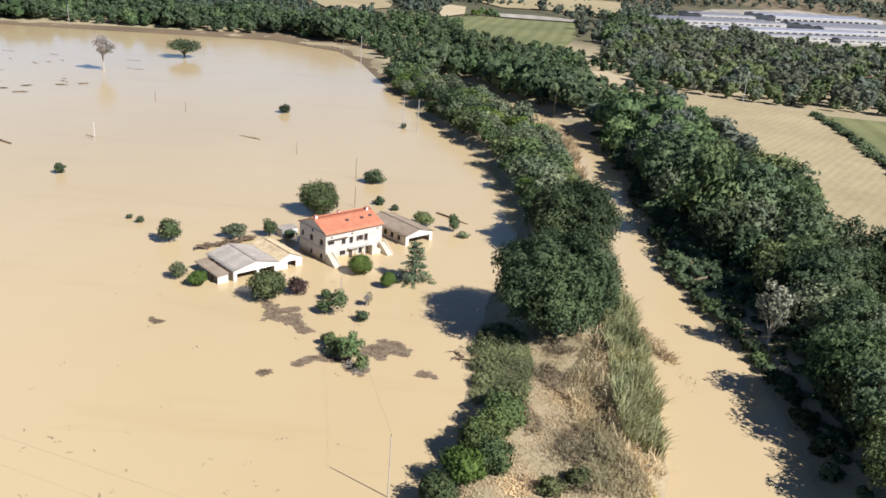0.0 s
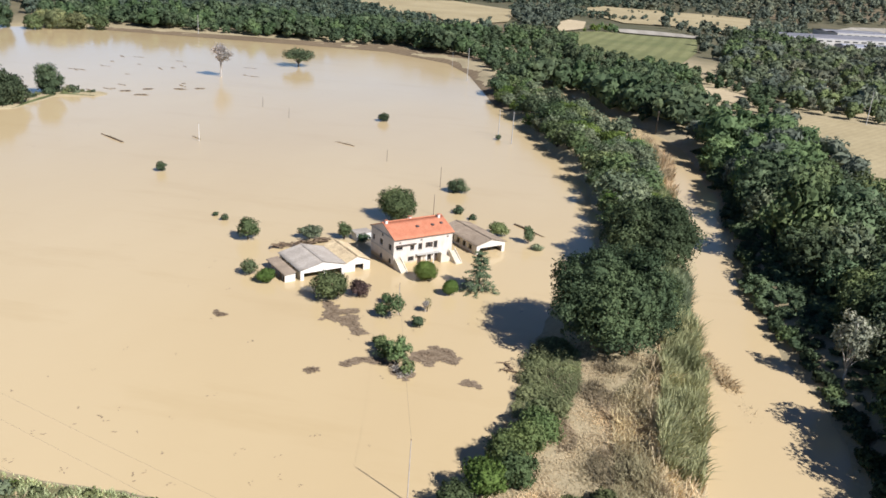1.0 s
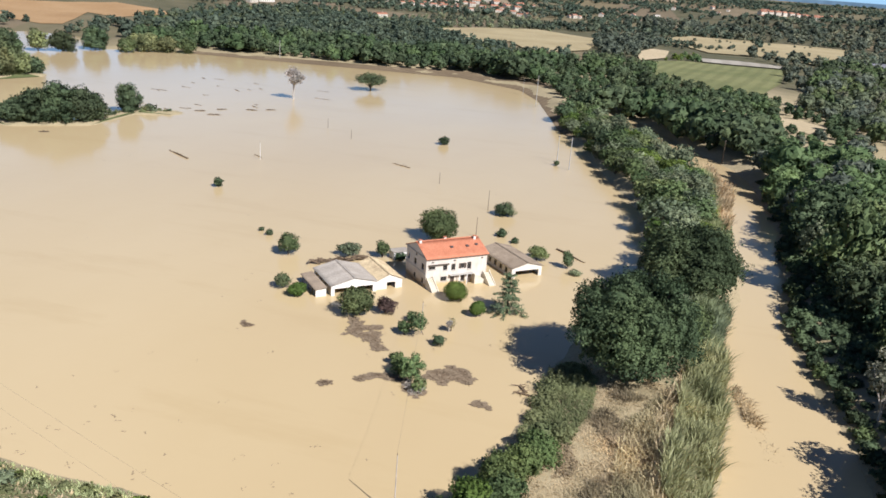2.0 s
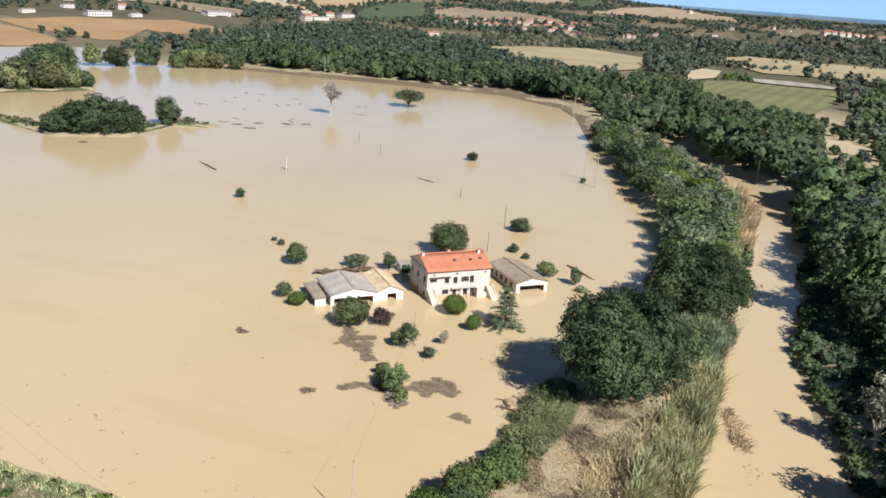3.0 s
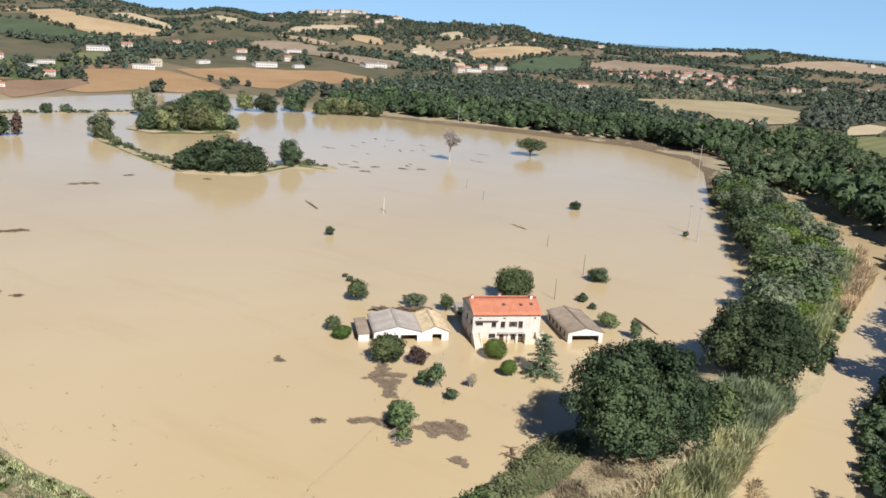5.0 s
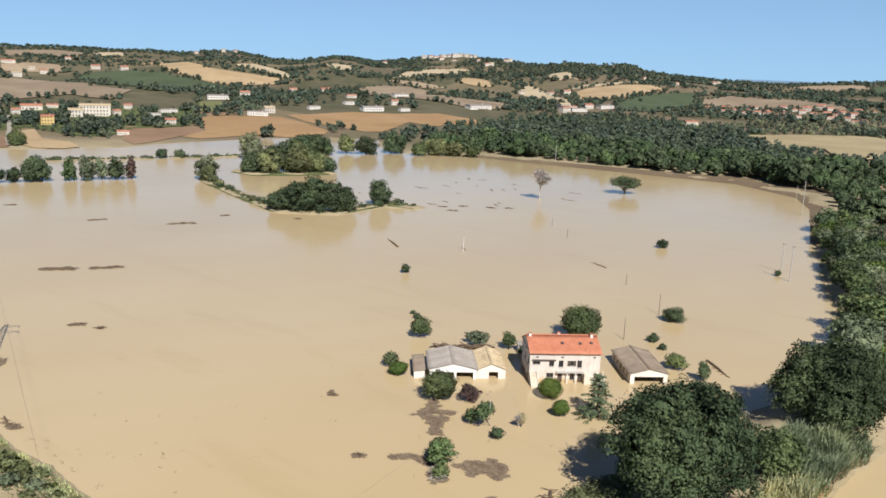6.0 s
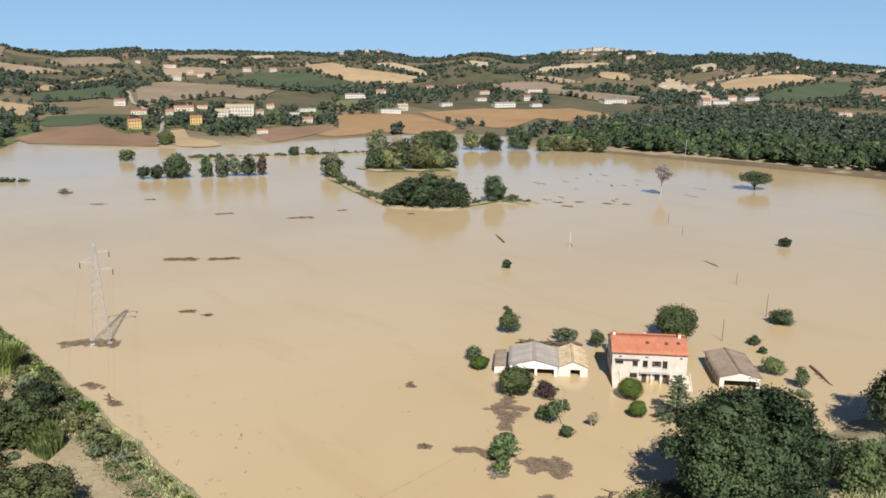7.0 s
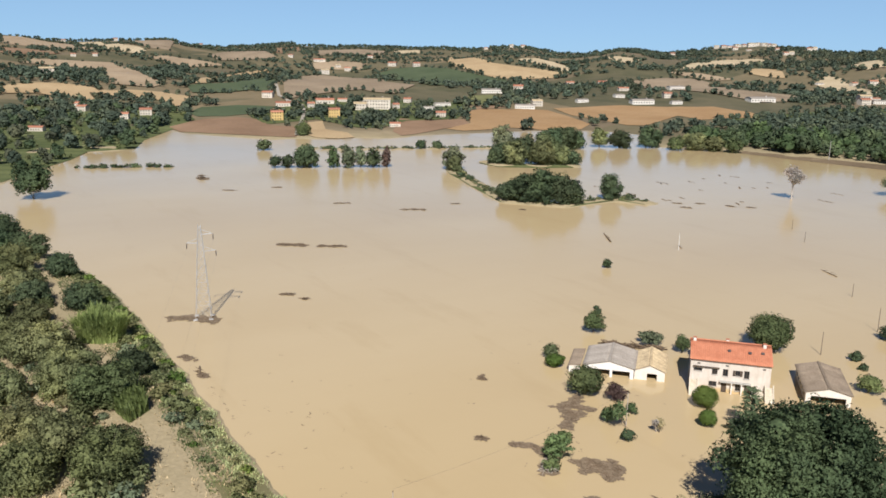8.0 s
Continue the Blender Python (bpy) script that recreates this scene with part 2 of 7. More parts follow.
STUBBLE = field_material("stubble", (0.36, 0.25, 0.135), (0.52, 0.385, 0.225), 30, 0.05)
PALE_STUBBLE = field_material("pale_stubble", (0.42, 0.33, 0.20), (0.58, 0.47, 0.31), 110, 0.05)
PLOUGHED = field_material("ploughed_earth", (0.20, 0.125, 0.075), (0.33, 0.215, 0.135), 60, 0.06)
TILLED = field_material("tilled_red_earth", (0.30, 0.18, 0.085), (0.42, 0.275, 0.145), 25, 0.05)
GREY_STUBBLE = field_material("grey_stubble", (0.22, 0.165, 0.11), (0.36, 0.28, 0.19), 75, 0.05)
GREEN_CROP = field_material("green_crop", (0.065, 0.087, 0.045), (0.105, 0.13, 0.07), 40, 0.05)
MEADOW = field_material("meadow", (0.12, 0.135, 0.055), (0.24, 0.23, 0.105), 10, 0.03)
GRAVEL = field_material("gravel", (0.30, 0.265, 0.21), (0.44, 0.395, 0.325), 0, 0.02)
WET_MUD = field_material("wet_mud", (0.13, 0.095, 0.06), (0.25, 0.185, 0.115), 20, 0.08)
OLIVE_GRASS = field_material("olive_grass", (0.15, 0.14, 0.065), (0.28, 0.245, 0.125), 80, 0.1, 0.2)
TAN = field_material("tan_stubble", (0.30, 0.22, 0.14), (0.43, 0.33, 0.22), 20, 0.05)
STUBBLE_DRY = field_material("dry_meadow", (0.29, 0.23, 0.125), (0.43, 0.35, 0.205), 35, 0.11, 0.16)
TWIG = leaf_material("bare_twigs", (0.38, 0.33, 0.29), (0.55, 0.49, 0.44), 0.01, 0.1)
ROUGH_GRASS = field_material("rough_grass", (0.065, 0.085, 0.032), (0.15, 0.165, 0.07), 15, 0.02)
LEAF_CEDAR = leaf_material("cedar_needles", (0.10, 0.138, 0.07), (0.18, 0.222, 0.125), 0.01, 0.1)
DEAD_REED = leaf_material("dead_reeds", (0.26, 0.205, 0.125), (0.42, 0.335, 0.215), 0.01, 0.1)
LEAF_CREEPER = leaf_material("creeper_leaves", (0.20, 0.225, 0.10), (0.31, 0.33, 0.165), 0.01, 0.08)
REED_BRIGHT = leaf_material("bright_cane", (0.11, 0.15, 0.045), (0.26, 0.32, 0.12), 0.01, 0.1)
ROOF_GREY = mottled("grey_sheet_roof", (0.20, 0.19, 0.20), (0.30, 0.29, 0.30), 0.05, 0.5, 0.6, 0.1, 0.05)
ROOF_PALE = mottled("pale_sheet_roof", (0.30, 0.30, 0.33), (0.40, 0.40, 0.43), 0.05, 0.5, 0.6, 0.1, 0.05)
SEA = mottled("sea", (0.17, 0.27, 0.38), (0.20, 0.31, 0.42), 0.002, 0.02, 0.5, 0.0, 0.1)
FAR_TILES = mottled("faded_clay_tiles", (0.34, 0.14, 0.085), (0.46, 0.215, 0.135), 0.4, 3, 0.85, 0.3, 0.05, by_object=0.15)
FAR_WALL = mottled("weathered_cream_wall", (0.48, 0.42, 0.34), (0.62, 0.56, 0.47), 0.3, 3, 0.85, 0.1, 0.02, by_object=0.12)
# ---------------------------------------------------------------- the lie of the land
LAKE = [(-3, 79), (3, 96), (6, 115), (9, 143), (14.5, 170), (18.5, 200), (13, 249), (-8, 307), (-26, 361), (-50, 445), (-67, 480), (-110, 508),
        (-160, 503), (-220, 496), (-305, 488), (-336, 462), (-385, 512), (-430, 518), (-455, 500), (-468, 469), (-471, 437), (-469, 397), (-469, 361),
        (-460, 322), (-474, 301), (-478, 273), (-484, 259), (-487, 242), (-512, 226), (-536, 212), (-560, 200), (-606, 201), (-517, 158), (-465, 143), (-459, 116), (-423, 99), (-392, 81), (-350, 64), (-420, -140), (-300, -140),
        (-262, 50), (-211, 63), (-178, 71), (-149, 75), (-110, 77), (-27, 77)]
RIVER = [(27, -150), (27, 60), (31, 88), (35, 114), (36, 129), (36, 154), (40, 181), (40, 232), (42, 281), (34, 313), (18, 350), (-8, 410),
         (2, 415), (28, 355), (46, 315), (50, 290), (53, 235), (50, 199), (47, 168), (50, 143), (53, 124), (53, 107), (51, 92), (48, 60), (48, -150)]
DYKES = [[(-303, 279), (-287, 272), (-247, 259), (-207, 247), (-188, 262), (-190, 290), (-176, 298)],
         [(-318, 314), (-303, 313), (-292, 330), (-286, 346)], [(-425, 245), (-401, 296), (-378, 360)], [(-352, 382), (-356, 410)]]
RIDGE = [(-180, 0.2), (-90, 0.0), (-5, -0.65), (1, -0.62), (4.4, -0.52), (6.1, -0.4), (8, -0.35), (10.7, -0.15), (12.2, -0.25), (13.3, -0.22), (15.3, -0.42), (17.3, -0.5),
         (20.4, -0.43)]
RIDGE += [(22.2, -0.3), (24, -0.16), (25.5, 0.06), (26.2, 0.34), (27, 0.48), (28.1, 0.38), (29.6, 0.37), (30.3, 0.5), (31.4, 0.36), (32.2, 0.22), (33.7, 0.27), (34.5, 0.46),
         (36.4, 0.53), (38.1, 0.66), (38.6, 0.57), (40, 0.48), (41.3, 0.36), (42.7, 0.1), (43.7, -0.02)]
RIDGE += [(44.5, 0.12), (45.5, 0.22), (46.4, 0.3), (47, 0.12), (48.4, 0.0), (49.5, -0.05),
         (50.7, 0.04), (52.2, 0.28), (53.3, 0.38), (54.4, 0.33), (56.3, 0.16), (58.2, 0.21), (60, 0.11), (62, 0.2), (63.8, 0.25), (65.7, 0.19), (67.6, 0.2), (68.5, 0.36), (69.4, 0.28)]
RIDGE += [(71.2, 0.22), (73, 0.12), (74.8, 0.2), (76.1, 0.53), (78.2, 0.46), (79.8, 0.43), (81.5, 0.37), (83, 0.41), (84.6, 0.55), (86, 0.65), (90, 0.8), (100, 0.9), (180, 0.2)]


def inside(poly, x, y):
    x, y = np.asarray(x, float), np.asarray(y, float)
    odd = np.zeros(x.shape, bool)
    for (ax, ay), (bx, by) in zip(poly, poly[1:] + poly[:1]):
        if ay != by:
            odd ^= ((ay > y) != (by > y)) & (x < (bx - ax) * (y - ay) / (by - ay) + ax)
    return odd


def off_line(line, x, y):
    far = np.full(np.shape(x), 1e9)
    for (ax, ay), (bx, by) in zip(line, line[1:]):
        k = np.clip(((x - ax) * (bx - ax) + (y - ay) * (by - ay)) / ((bx - ax) ** 2 + (by - ay) ** 2), 0, 1)
        far = np.minimum(far, np.hypot(x - ax - k * (bx - ax), y - ay - k * (by - ay)))
    return far


def ease(v):
    v = np.clip(v, 0, 1)
    return v * v * (3 - 2 * v)


def land(x, y):
    """Height of the ground above the flood."""
    x, y = np.asarray(x, float), np.asarray(y, float)
    wob = 0.35 * np.sin(x * 0.31 + 1.1 * np.sin(y * 0.17)) + 0.3 * np.sin(y * 0.43 + 1.3 * np.sin(x * 0.12)) + 0.25 * np.sin(x * 0.93 + y * 0.71)
    d = np.minimum(off_line(LAKE + LAKE[:1], x, y) * np.where(inside(LAKE, x, y), -1, 1),
                   off_line(RIVER + RIVER[:1], x, y) * np.where(inside(RIVER, x, y), -1, 1)) + wob
    far = ease((np.hypot(x - 20, y - 150) - 330) / 60)
    near_h = np.where(d > 0, 2.4 * ease(d / 9) + 0.12 * np.minimum(d, 2), 0.3 * d)
    far_h = np.where(d > 0, np.minimum(0.05 * d + 0.1, 1.6), 0.3 * d)
    h = np.maximum(near_h * (1 - far) + far_h * far, -1.6)
    for line, wide in zip(DYKES, (2.4, 5.0, 0.4, 2.0)):
        e = off_line(line, x, y) + 0.5 * wob
        h = np.maximum(h, 0.8 - 0.35 * np.maximum(e - wide, 0))
    h = h + np.where(h > 0.5, 0.12 * wob, 0)
    cx, cy = x - 50, y - 25
    r, az = np.hypot(cx, cy), np.degrees(np.arctan2(-cx, cy))
    top = 60 + 2700 * np.tan(np.radians(np.interp(az, [a for a, _ in RIDGE], [b for _, b in RIDGE])))
    start = np.interp(az, [-60, 5, 20, 35, 50, 180], [1000, 1000, 900, 760, 640, 640])
    s = np.clip((r - start) / (2700 - start), 0, 1.4)
    roll = np.sin(x / 150 + 1.7 * np.sin(y / 260)) + np.sin(y / 190 + 1.3 * np.sin(x / 210 + 1)) + 0.5 * np.sin((x + y) / 83)
    knoll = np.sin(x / 57 + 1.4 * np.sin(y / 71)) * np.sin(y / 49 + 1.2 * np.sin(x / 88 + 2))
    hill = top * np.where(s < 1, s ** 1.15, 1 - 0.55 * (s - 1)) + (9.0 * roll + 2.6 * knoll) * ease(s * 3) * (1 - 0.85 * ease((s - 0.6) / 0.35))
    return h + hill


def spread(*spans):
    """Grid lines: (from, to, step) one after another."""
    v = np.concatenate([np.arange(a, b, s) for a, b, s in spans])
    return v


def mesh_of(name, verts, faces, *mats, smooth=False, index=None):
    me = bpy.data.meshes.new(name)
    verts, faces = np.asarray(verts, np.float32), np.asarray(faces, np.int32)
    n, k = faces.shape
    me.vertices.add(len(verts))
    me.vertices.foreach_set("co", verts.ravel())
    me.loops.add(n * k)
    me.loops.foreach_set("vertex_index", faces.ravel())
    me.polygons.add(n)
    me.polygons.foreach_set("loop_start", np.arange(0, n * k, k, dtype=np.int32))
    if smooth:
        me.polygons.foreach_set("use_smooth", np.ones(n, bool))
    for m in mats:
        me.materials.append(m)
    if index is not None:
        me.polygons.foreach_set("material_index", np.asarray(index, np.int32))
    me.update(calc_edges=True)
    return me


def sheet(name, xs, ys, height, mat):
    gx, gy = np.meshgrid(xs, ys)
    v = np.stack([gx, gy, height(gx, gy)], -1).reshape(-1, 3)
    i = np.arange(len(xs) * len(ys)).reshape(len(ys), len(xs))
    f = np.stack([i[:-1, :-1], i[:-1, 1:], i[1:, 1:], i[1:, :-1]], -1).reshape(-1, 4)
    return new(name, mesh_of(name, v, f, mat, smooth=True))


GX = spread((-4500, -1800, 60), (-1800, -600, 20), (-600, -380, 8), (-380, -120, 3.2), (-120, -20, 2.5), (-20, 70, 1.25), (70, 150, 4), (150, 700, 14), (700, 2600, 60))
GY = spread((-1500, -150, 50), (-150, 30, 8), (30, 90, 1.5), (90, 350, 2.6), (350, 560, 4), (560, 1500, 14), (1500, 4801, 55))
ground = tagged(sheet("ground", GX, GY, land, LAND), "grassy river banks, fields and hills of a wide valley", "ground", kind="structure")


def flood(name, x0, x1, y0, y1):
    v = [(x0, y0, 0), (x1, y0, 0), (x1, y1, 0), (x0, y1, 0)]
    return new(name, mesh_of(name, v, [(0, 1, 2, 3)], MUD_WATER))


tagged(flood("water", -640, 75, -149, 620), "silty tan flood water over fields and river", "flood water", kind="structure")
# ---------------------------------------------------------------- plants
def part(name, mesh, parent, label="", mat=None):
    """Links a mesh (or a bmesh) as one part under a thing or under a part."""
    if isinstance(mesh, bmesh.types.BMesh):
        me = bpy.data.meshes.new(name)
        mesh.to_mesh(me)
        mesh.free()
        mesh = me
    if mat is not None:
        mesh.materials.append(mat)
    ob = new(name, mesh)
    ob.parent = parent
    return tagged(ob, label)


def thing(name, label, category, at=(0, 0, 0), turn=0.0, group="", kind=""):
    ob = new(name)
    ob.empty_display_size = 0.5
    ob.matrix_basis = pose(*at, 0, 0, turn)
    return tagged(ob, label, category, group, kind)


BALLS = {}


def ball_of(level):
    """Corners of the faces of a round body, as triangles."""
    if level not in BALLS:
        bm = bmesh.new()
        bmesh.ops.create_icosphere(bm, subdivisions=level, radius=1.0)
        BALLS[level] = np.array([[tuple(v.co) for v in f.verts] for f in bm.faces])
        bm.free()
    return BALLS[level]


def gathered(rng, p, n, clump):
    """Draws leaf flakes together into sprays of about that size, each domed and facing outward on its own."""
    q = p / clump
    cell = np.floor(q + 0.42 * np.sin(q[:, [1, 2, 0]] * 2.3) + 0.2 * np.sin(q[:, [2, 0, 1]] * 4.1 + 1)).astype(int)
    _, which, many_ = np.unique(cell, axis=0, return_inverse=True, return_counts=True)
    which = which.ravel()
    mid, way = np.zeros((len(many_), 3)), np.zeros((len(many_), 3))
    np.add.at(mid, which, p)
    np.add.at(way, which, n)
    mid /= many_[:, None]
    way /= np.linalg.norm(way, axis=1)[:, None] + 1e-9
    mid += way * clump * rng.normal(size=(len(mid), 1)) * 0.2
    off = (p - mid[which]) * 0.8
    far = np.minimum(1, (off ** 2).sum(1) / (0.5 * clump) ** 2)
    p = mid[which] + off + way[which] * (clump * 0.38 * (1 - far))[:, None]
    return p, way[which] * 0.55 + off / clump * 1.7 + rng.normal(size=p.shape) * 0.25


def leaf_quads(rng, lobes, size, cover=2.0, low=-0.55, flat=1.0, stretch=1.35, core=0.84, ragged=0.0, clump=0.0):
    """Leaf clumps as flakes on the skins of the lobes, over a lumpy inner mass of leaves."""
    pts, nor, inner = [], [], []
    for k, (c, r) in enumerate(lobes if core else ()):
        c, r = np.array(c, float), np.array(r, float)
        u = ball_of(1 if r.max() < 9 * size else 2)
        lump = core * (1 + 0.10 * np.sin(u[..., 0] * 5.1 + k) + 0.10 * np.sin(u[..., 1] * 5.7 + 2 * k) + 0.08 * np.sin(u[..., 2] * 6.3 + 3 * k))
        q = c + u * r * lump[..., None]
        mid = q.mean(1)
        keep = (u.mean(1)[:, 2] > low - 0.2)
        for j, (c2, r2) in enumerate(lobes):
            if j != k:
                keep &= (((mid - np.array(c2)) / (np.array(r2) * core)) ** 2).sum(1) > 0.9
        n = u.mean(1) / r
        n = n / np.linalg.norm(n, axis=1)[:, None] + rng.normal(size=n.shape) * 0.25
        n[:, 2] += 0.2
        n /= np.linalg.norm(n, axis=1)[:, None]
        inner.append(np.concatenate([q, n[:, None]], 1)[keep])
    for k, (c, r) in enumerate(lobes):
        c, r = np.array(c, float), np.array(r, float)
        area = 4 * math.pi * ((r[0] * r[1]) ** 1.6 / 3 + (r[0] * r[2]) ** 1.6 / 3 + (r[1] * r[2]) ** 1.6 / 3) ** (1 / 1.6)
        n = int(cover * area / (size * size)) + 6
        d = rng.normal(size=(n, 3))
        d /= np.linalg.norm(d, axis=1)[:, None]
        d = d[d[:, 2] > low]
        p = c + d * r * (1.1 - 0.46 * rng.random((len(d), 1)) ** 1.3)
        if ragged:
            w = size * 1.15
            p = p + d * (ragged * r.mean() * (np.sin(p[:, 0] / w + 1.3 * k) + np.sin(p[:, 1] / w + 2.1 * k) + np.sin(p[:, 2] / w * 1.2 + 0.7 * k)))[:, None]
        f = 2.6 / r.max()
        hole = np.sin(p[:, 0] * f * 1.7 + k) + np.sin(p[:, 1] * f * 1.9 + 2 * k) + np.sin(p[:, 2] * f * 2.1 + 3 * k) + rng.normal(size=len(p)) * 0.5
        p, d = p[hole > -1.25], d[hole > -1.25]
        keep = np.ones(len(p), bool)
        for j, (c2, r2) in enumerate(lobes):
            if j != k:
                keep &= (((p - np.array(c2)) / (np.array(r2) * 0.8)) ** 2).sum(1) > 1
        pts.append(p[keep])
        nor.append((d / r)[keep])
    p, n = np.concatenate(pts), np.concatenate(nor)
    n /= np.linalg.norm(n, axis=1)[:, None]
    soft = n + rng.normal(size=n.shape) * 0.5
    if clump:
        p, soft = gathered(rng, p, n, clump)
    soft[:, 2] += 0.25
    out = flakes(rng, p, n + rng.normal(size=n.shape) * 0.48, size, stretch, soft)
    return np.concatenate([out] + inner) if core else out


def flakes(rng, p, n, size, stretch=1.0, soft=None):
    """Three-cornered flakes at the points, and in a fourth row the way that each one faces as a piece of foliage."""
    soft = n if soft is None else soft
    n = n / np.linalg.norm(n, axis=1)[:, None]
    a = np.cross(n, rng.normal(size=n.shape))
    a /= np.linalg.norm(a, axis=1)[:, None]
    b = np.cross(n, a)
    s = size * (0.55 + 0.75 * rng.random((len(p), 1)))
    q = []
    for da, db in ((-0.95, -0.6), (1.0, -0.35), (0.05, 1.05)):
        j = 0.7 + 0.6 * rng.random((len(p), 2))
        q.append(p + a * s * 0.62 * da * j[:, :1] * stretch + b * s * 0.62 * db * j[:, 1:])
    q.append(soft / (np.linalg.norm(soft, axis=1)[:, None] + 1e-9))
    return np.stack(q, 1)


def leaf_mesh(name, leaves, mat):
    """Leaf clumps as flakes, shaded as the foliage that they stand for."""
    me = mesh_of(name, leaves[:, :3].reshape(-1, 3), np.arange(len(leaves) * 3).reshape(-1, 3), mat)
    way = me.attributes.new("custom_normal", "FLOAT_VECTOR", "POINT")
    way.data.foreach_set("vector", np.repeat(leaves[:, 3], 3, axis=0).astype(np.float32).ravel())
    me.update()
    return me


def quads_mesh(name, quads, mat):
    return mesh_of(name, quads.reshape(-1, 3), np.arange(len(quads) * 4).reshape(-1, 4), mat)


def tube(points, radii, sides=6):
    """A tapered limb through the points: (verts, quads)."""
    points = np.asarray(points, float)
    v = []
    for i, (p, r) in enumerate(zip(points, radii)):
        w = points[min(i + 1, len(points) - 1)] - points[max(i - 1, 0)]
        w = w / (np.linalg.norm(w) + 1e-9)
        a = np.cross(w, (0.31, 0.95, 0.1) if abs(w[1]) < 0.8 else (1, 0, 0.1))
        a /= np.linalg.norm(a)
        b = np.cross(w, a)
        for k in range(sides):
            g = 2 * math.pi * k / sides
            v.append(p + r * (math.cos(g) * a + math.sin(g) * b))
    f = [(i * sides + k, i * sides + (k + 1) % sides, (i + 1) * sides + (k + 1) % sides, (i + 1) * sides + k)
         for i in range(len(points) - 1) for k in range(sides)]
    return v, f


def tubes_mesh(name, limbs, mat, sides=6):
    v, f = [], []
    for pts, rad in limbs:
        tv, tf = tube(pts, rad, sides)
        f += [tuple(len(v) + i for i in q) for q in tf]
        v += tv
    return mesh_of(name, v, f, mat, smooth=True)


def lobed_crown(rng, wide, tall, base, count, ball=0.5):
    """Lobes that together fill an uneven egg of that width and height, whose foot is at base."""
    lobes, mid, half, up = [], base + tall * 0.46, wide / 2, tall / 2
    for k in range(count):
        g, z = k * 2.39996 + rng.random() * 0.7, -0.75 + 1.72 * (k + 0.5) / count
        reach = 0.74 + 0.4 * rng.random()
        r = ball * (0.55 + 0.75 * rng.random()) * (1.0 - 0.25 * max(0.0, z))
        flat = math.sqrt(max(0.05, 1 - z * z))
        out = max(0.05, reach - r)
        lobes.append(((math.cos(g) * flat * half * out, math.sin(g) * flat * half * out, mid + z * up * max(0.3, reach - 0.8 * r)),
                      (r * half * (0.8 + 0.45 * rng.random()), r * half * (0.8 + 0.45 * rng.random()), r * (0.3 * half + 0.55 * up) * (0.8 + 0.4 * rng.random()))))
    lobes.append(((0, 0, mid), (half * 0.55, half * 0.55, up * 0.6)))
    return lobes


def make_tree(name, label, seed, wide, tall, base, size, leaf, lobes=14, trunk=0.25, cover=2.0, ball=0.5, bark=None, category="tree", at=(0, 0, 0), turn=0.0, group="", stretch=1.35):
    rng = np.random.default_rng(seed)
    t = thing(name, label, category, at, turn, group)
    crown = lobed_crown(rng, wide, tall - base, base, lobes, ball)
    part("crown", leaf_mesh("crown", leaf_quads(rng, crown, size, cover, stretch=stretch, core=0.5, ragged=0.11, clump=max(0.8, 3.4 * size)), leaf), t)
    mid = base + (tall - base) * 0.45
    limbs = [([(0, 0, -0.8), (0.1 * wide * 0.1, 0, base * 0.5), (0, 0.02 * wide, mid)], (trunk * 1.25, trunk, trunk * 0.5))]
    for c, r in crown[:-1:2]:
        limbs.append(([(0, 0, base * 0.7), (c[0] * 0.5, c[1] * 0.5, base * 0.6 + c[2] * 0.4), c], (trunk * 0.55, trunk * 0.35, trunk * 0.1)))
    part("trunk", tubes_mesh("trunk", limbs[:1] if bark else limbs, bark or BARK), t)
    for limb in limbs[1:] if bark else ():         # limbs that show through a thin crown
        part("limb", tubes_mesh("limb", [limb], bark), t)
    return t


def make_bush(name, label, seed, wide, tall, leaf, at, size=0.4, lobes=8, cover=2.4, ball=0.55, category="bush", group="", stretch=1.35, lift=-0.06, ragged=0.11):
    """A bush or small drowned tree whose crown comes down to the water."""
    rng = np.random.default_rng(seed)
    t = thing(name, label, category, at, seed * 47.0 % 360, group)
    crown = lobed_crown(rng, wide, tall * (1.05 - lift), lift * tall, lobes, ball)
    part("crown", leaf_mesh("crown", leaf_quads(rng, crown, size * 0.56, cover * 0.85, low=-0.9, stretch=stretch, core=0.66 if ragged else 0.88, ragged=ragged, clump=max(0.45, 1.9 * size) if ragged else 0.0), leaf), t)
    limbs = [([(0, 0, -1.2), (0, 0, tall * 0.5)], (0.12, 0.06))]
    for c, r in crown[:-1:2]:
        limbs.append(([(0, 0, -0.2), (c[0] * 0.5, c[1] * 0.5, c[2] * 0.5), c], (0.07, 0.05, 0.02)))
    part("trunk", tubes_mesh("trunk", limbs, BARK, 5), t)
    return t


def on_land(x, y, sink=0.3):
    return (x, y, float(land(np.array([x]), np.array([y]))[0]) - sink)


def scatter(poly, gap, seed, count=100000, tries=30000):
    """Points in a plan outline, no two nearer than gap."""
    rng = np.random.default_rng(seed)
    p = np.array(poly, float)
    lo, hi = p.min(0), p.max(0)
    c = lo + rng.random((tries, 2)) * (hi - lo)
    c = c[inside(list(map(tuple, poly)), c[:, 0], c[:, 1])]
    cells, out = {}, []
    for x, y in c:
        i, j = int(x // gap), int(y // gap)
        if all((x - a) ** 2 + (y - b) ** 2 >= gap * gap for di in (-1, 0, 1) for dj in (-1, 0, 1) for a, b in cells.get((i + di, j + dj), ())):
            cells.setdefault((i, j), []).append((x, y))
            out.append((float(x), float(y)))
            if len(out) >= count:
                break
    return out


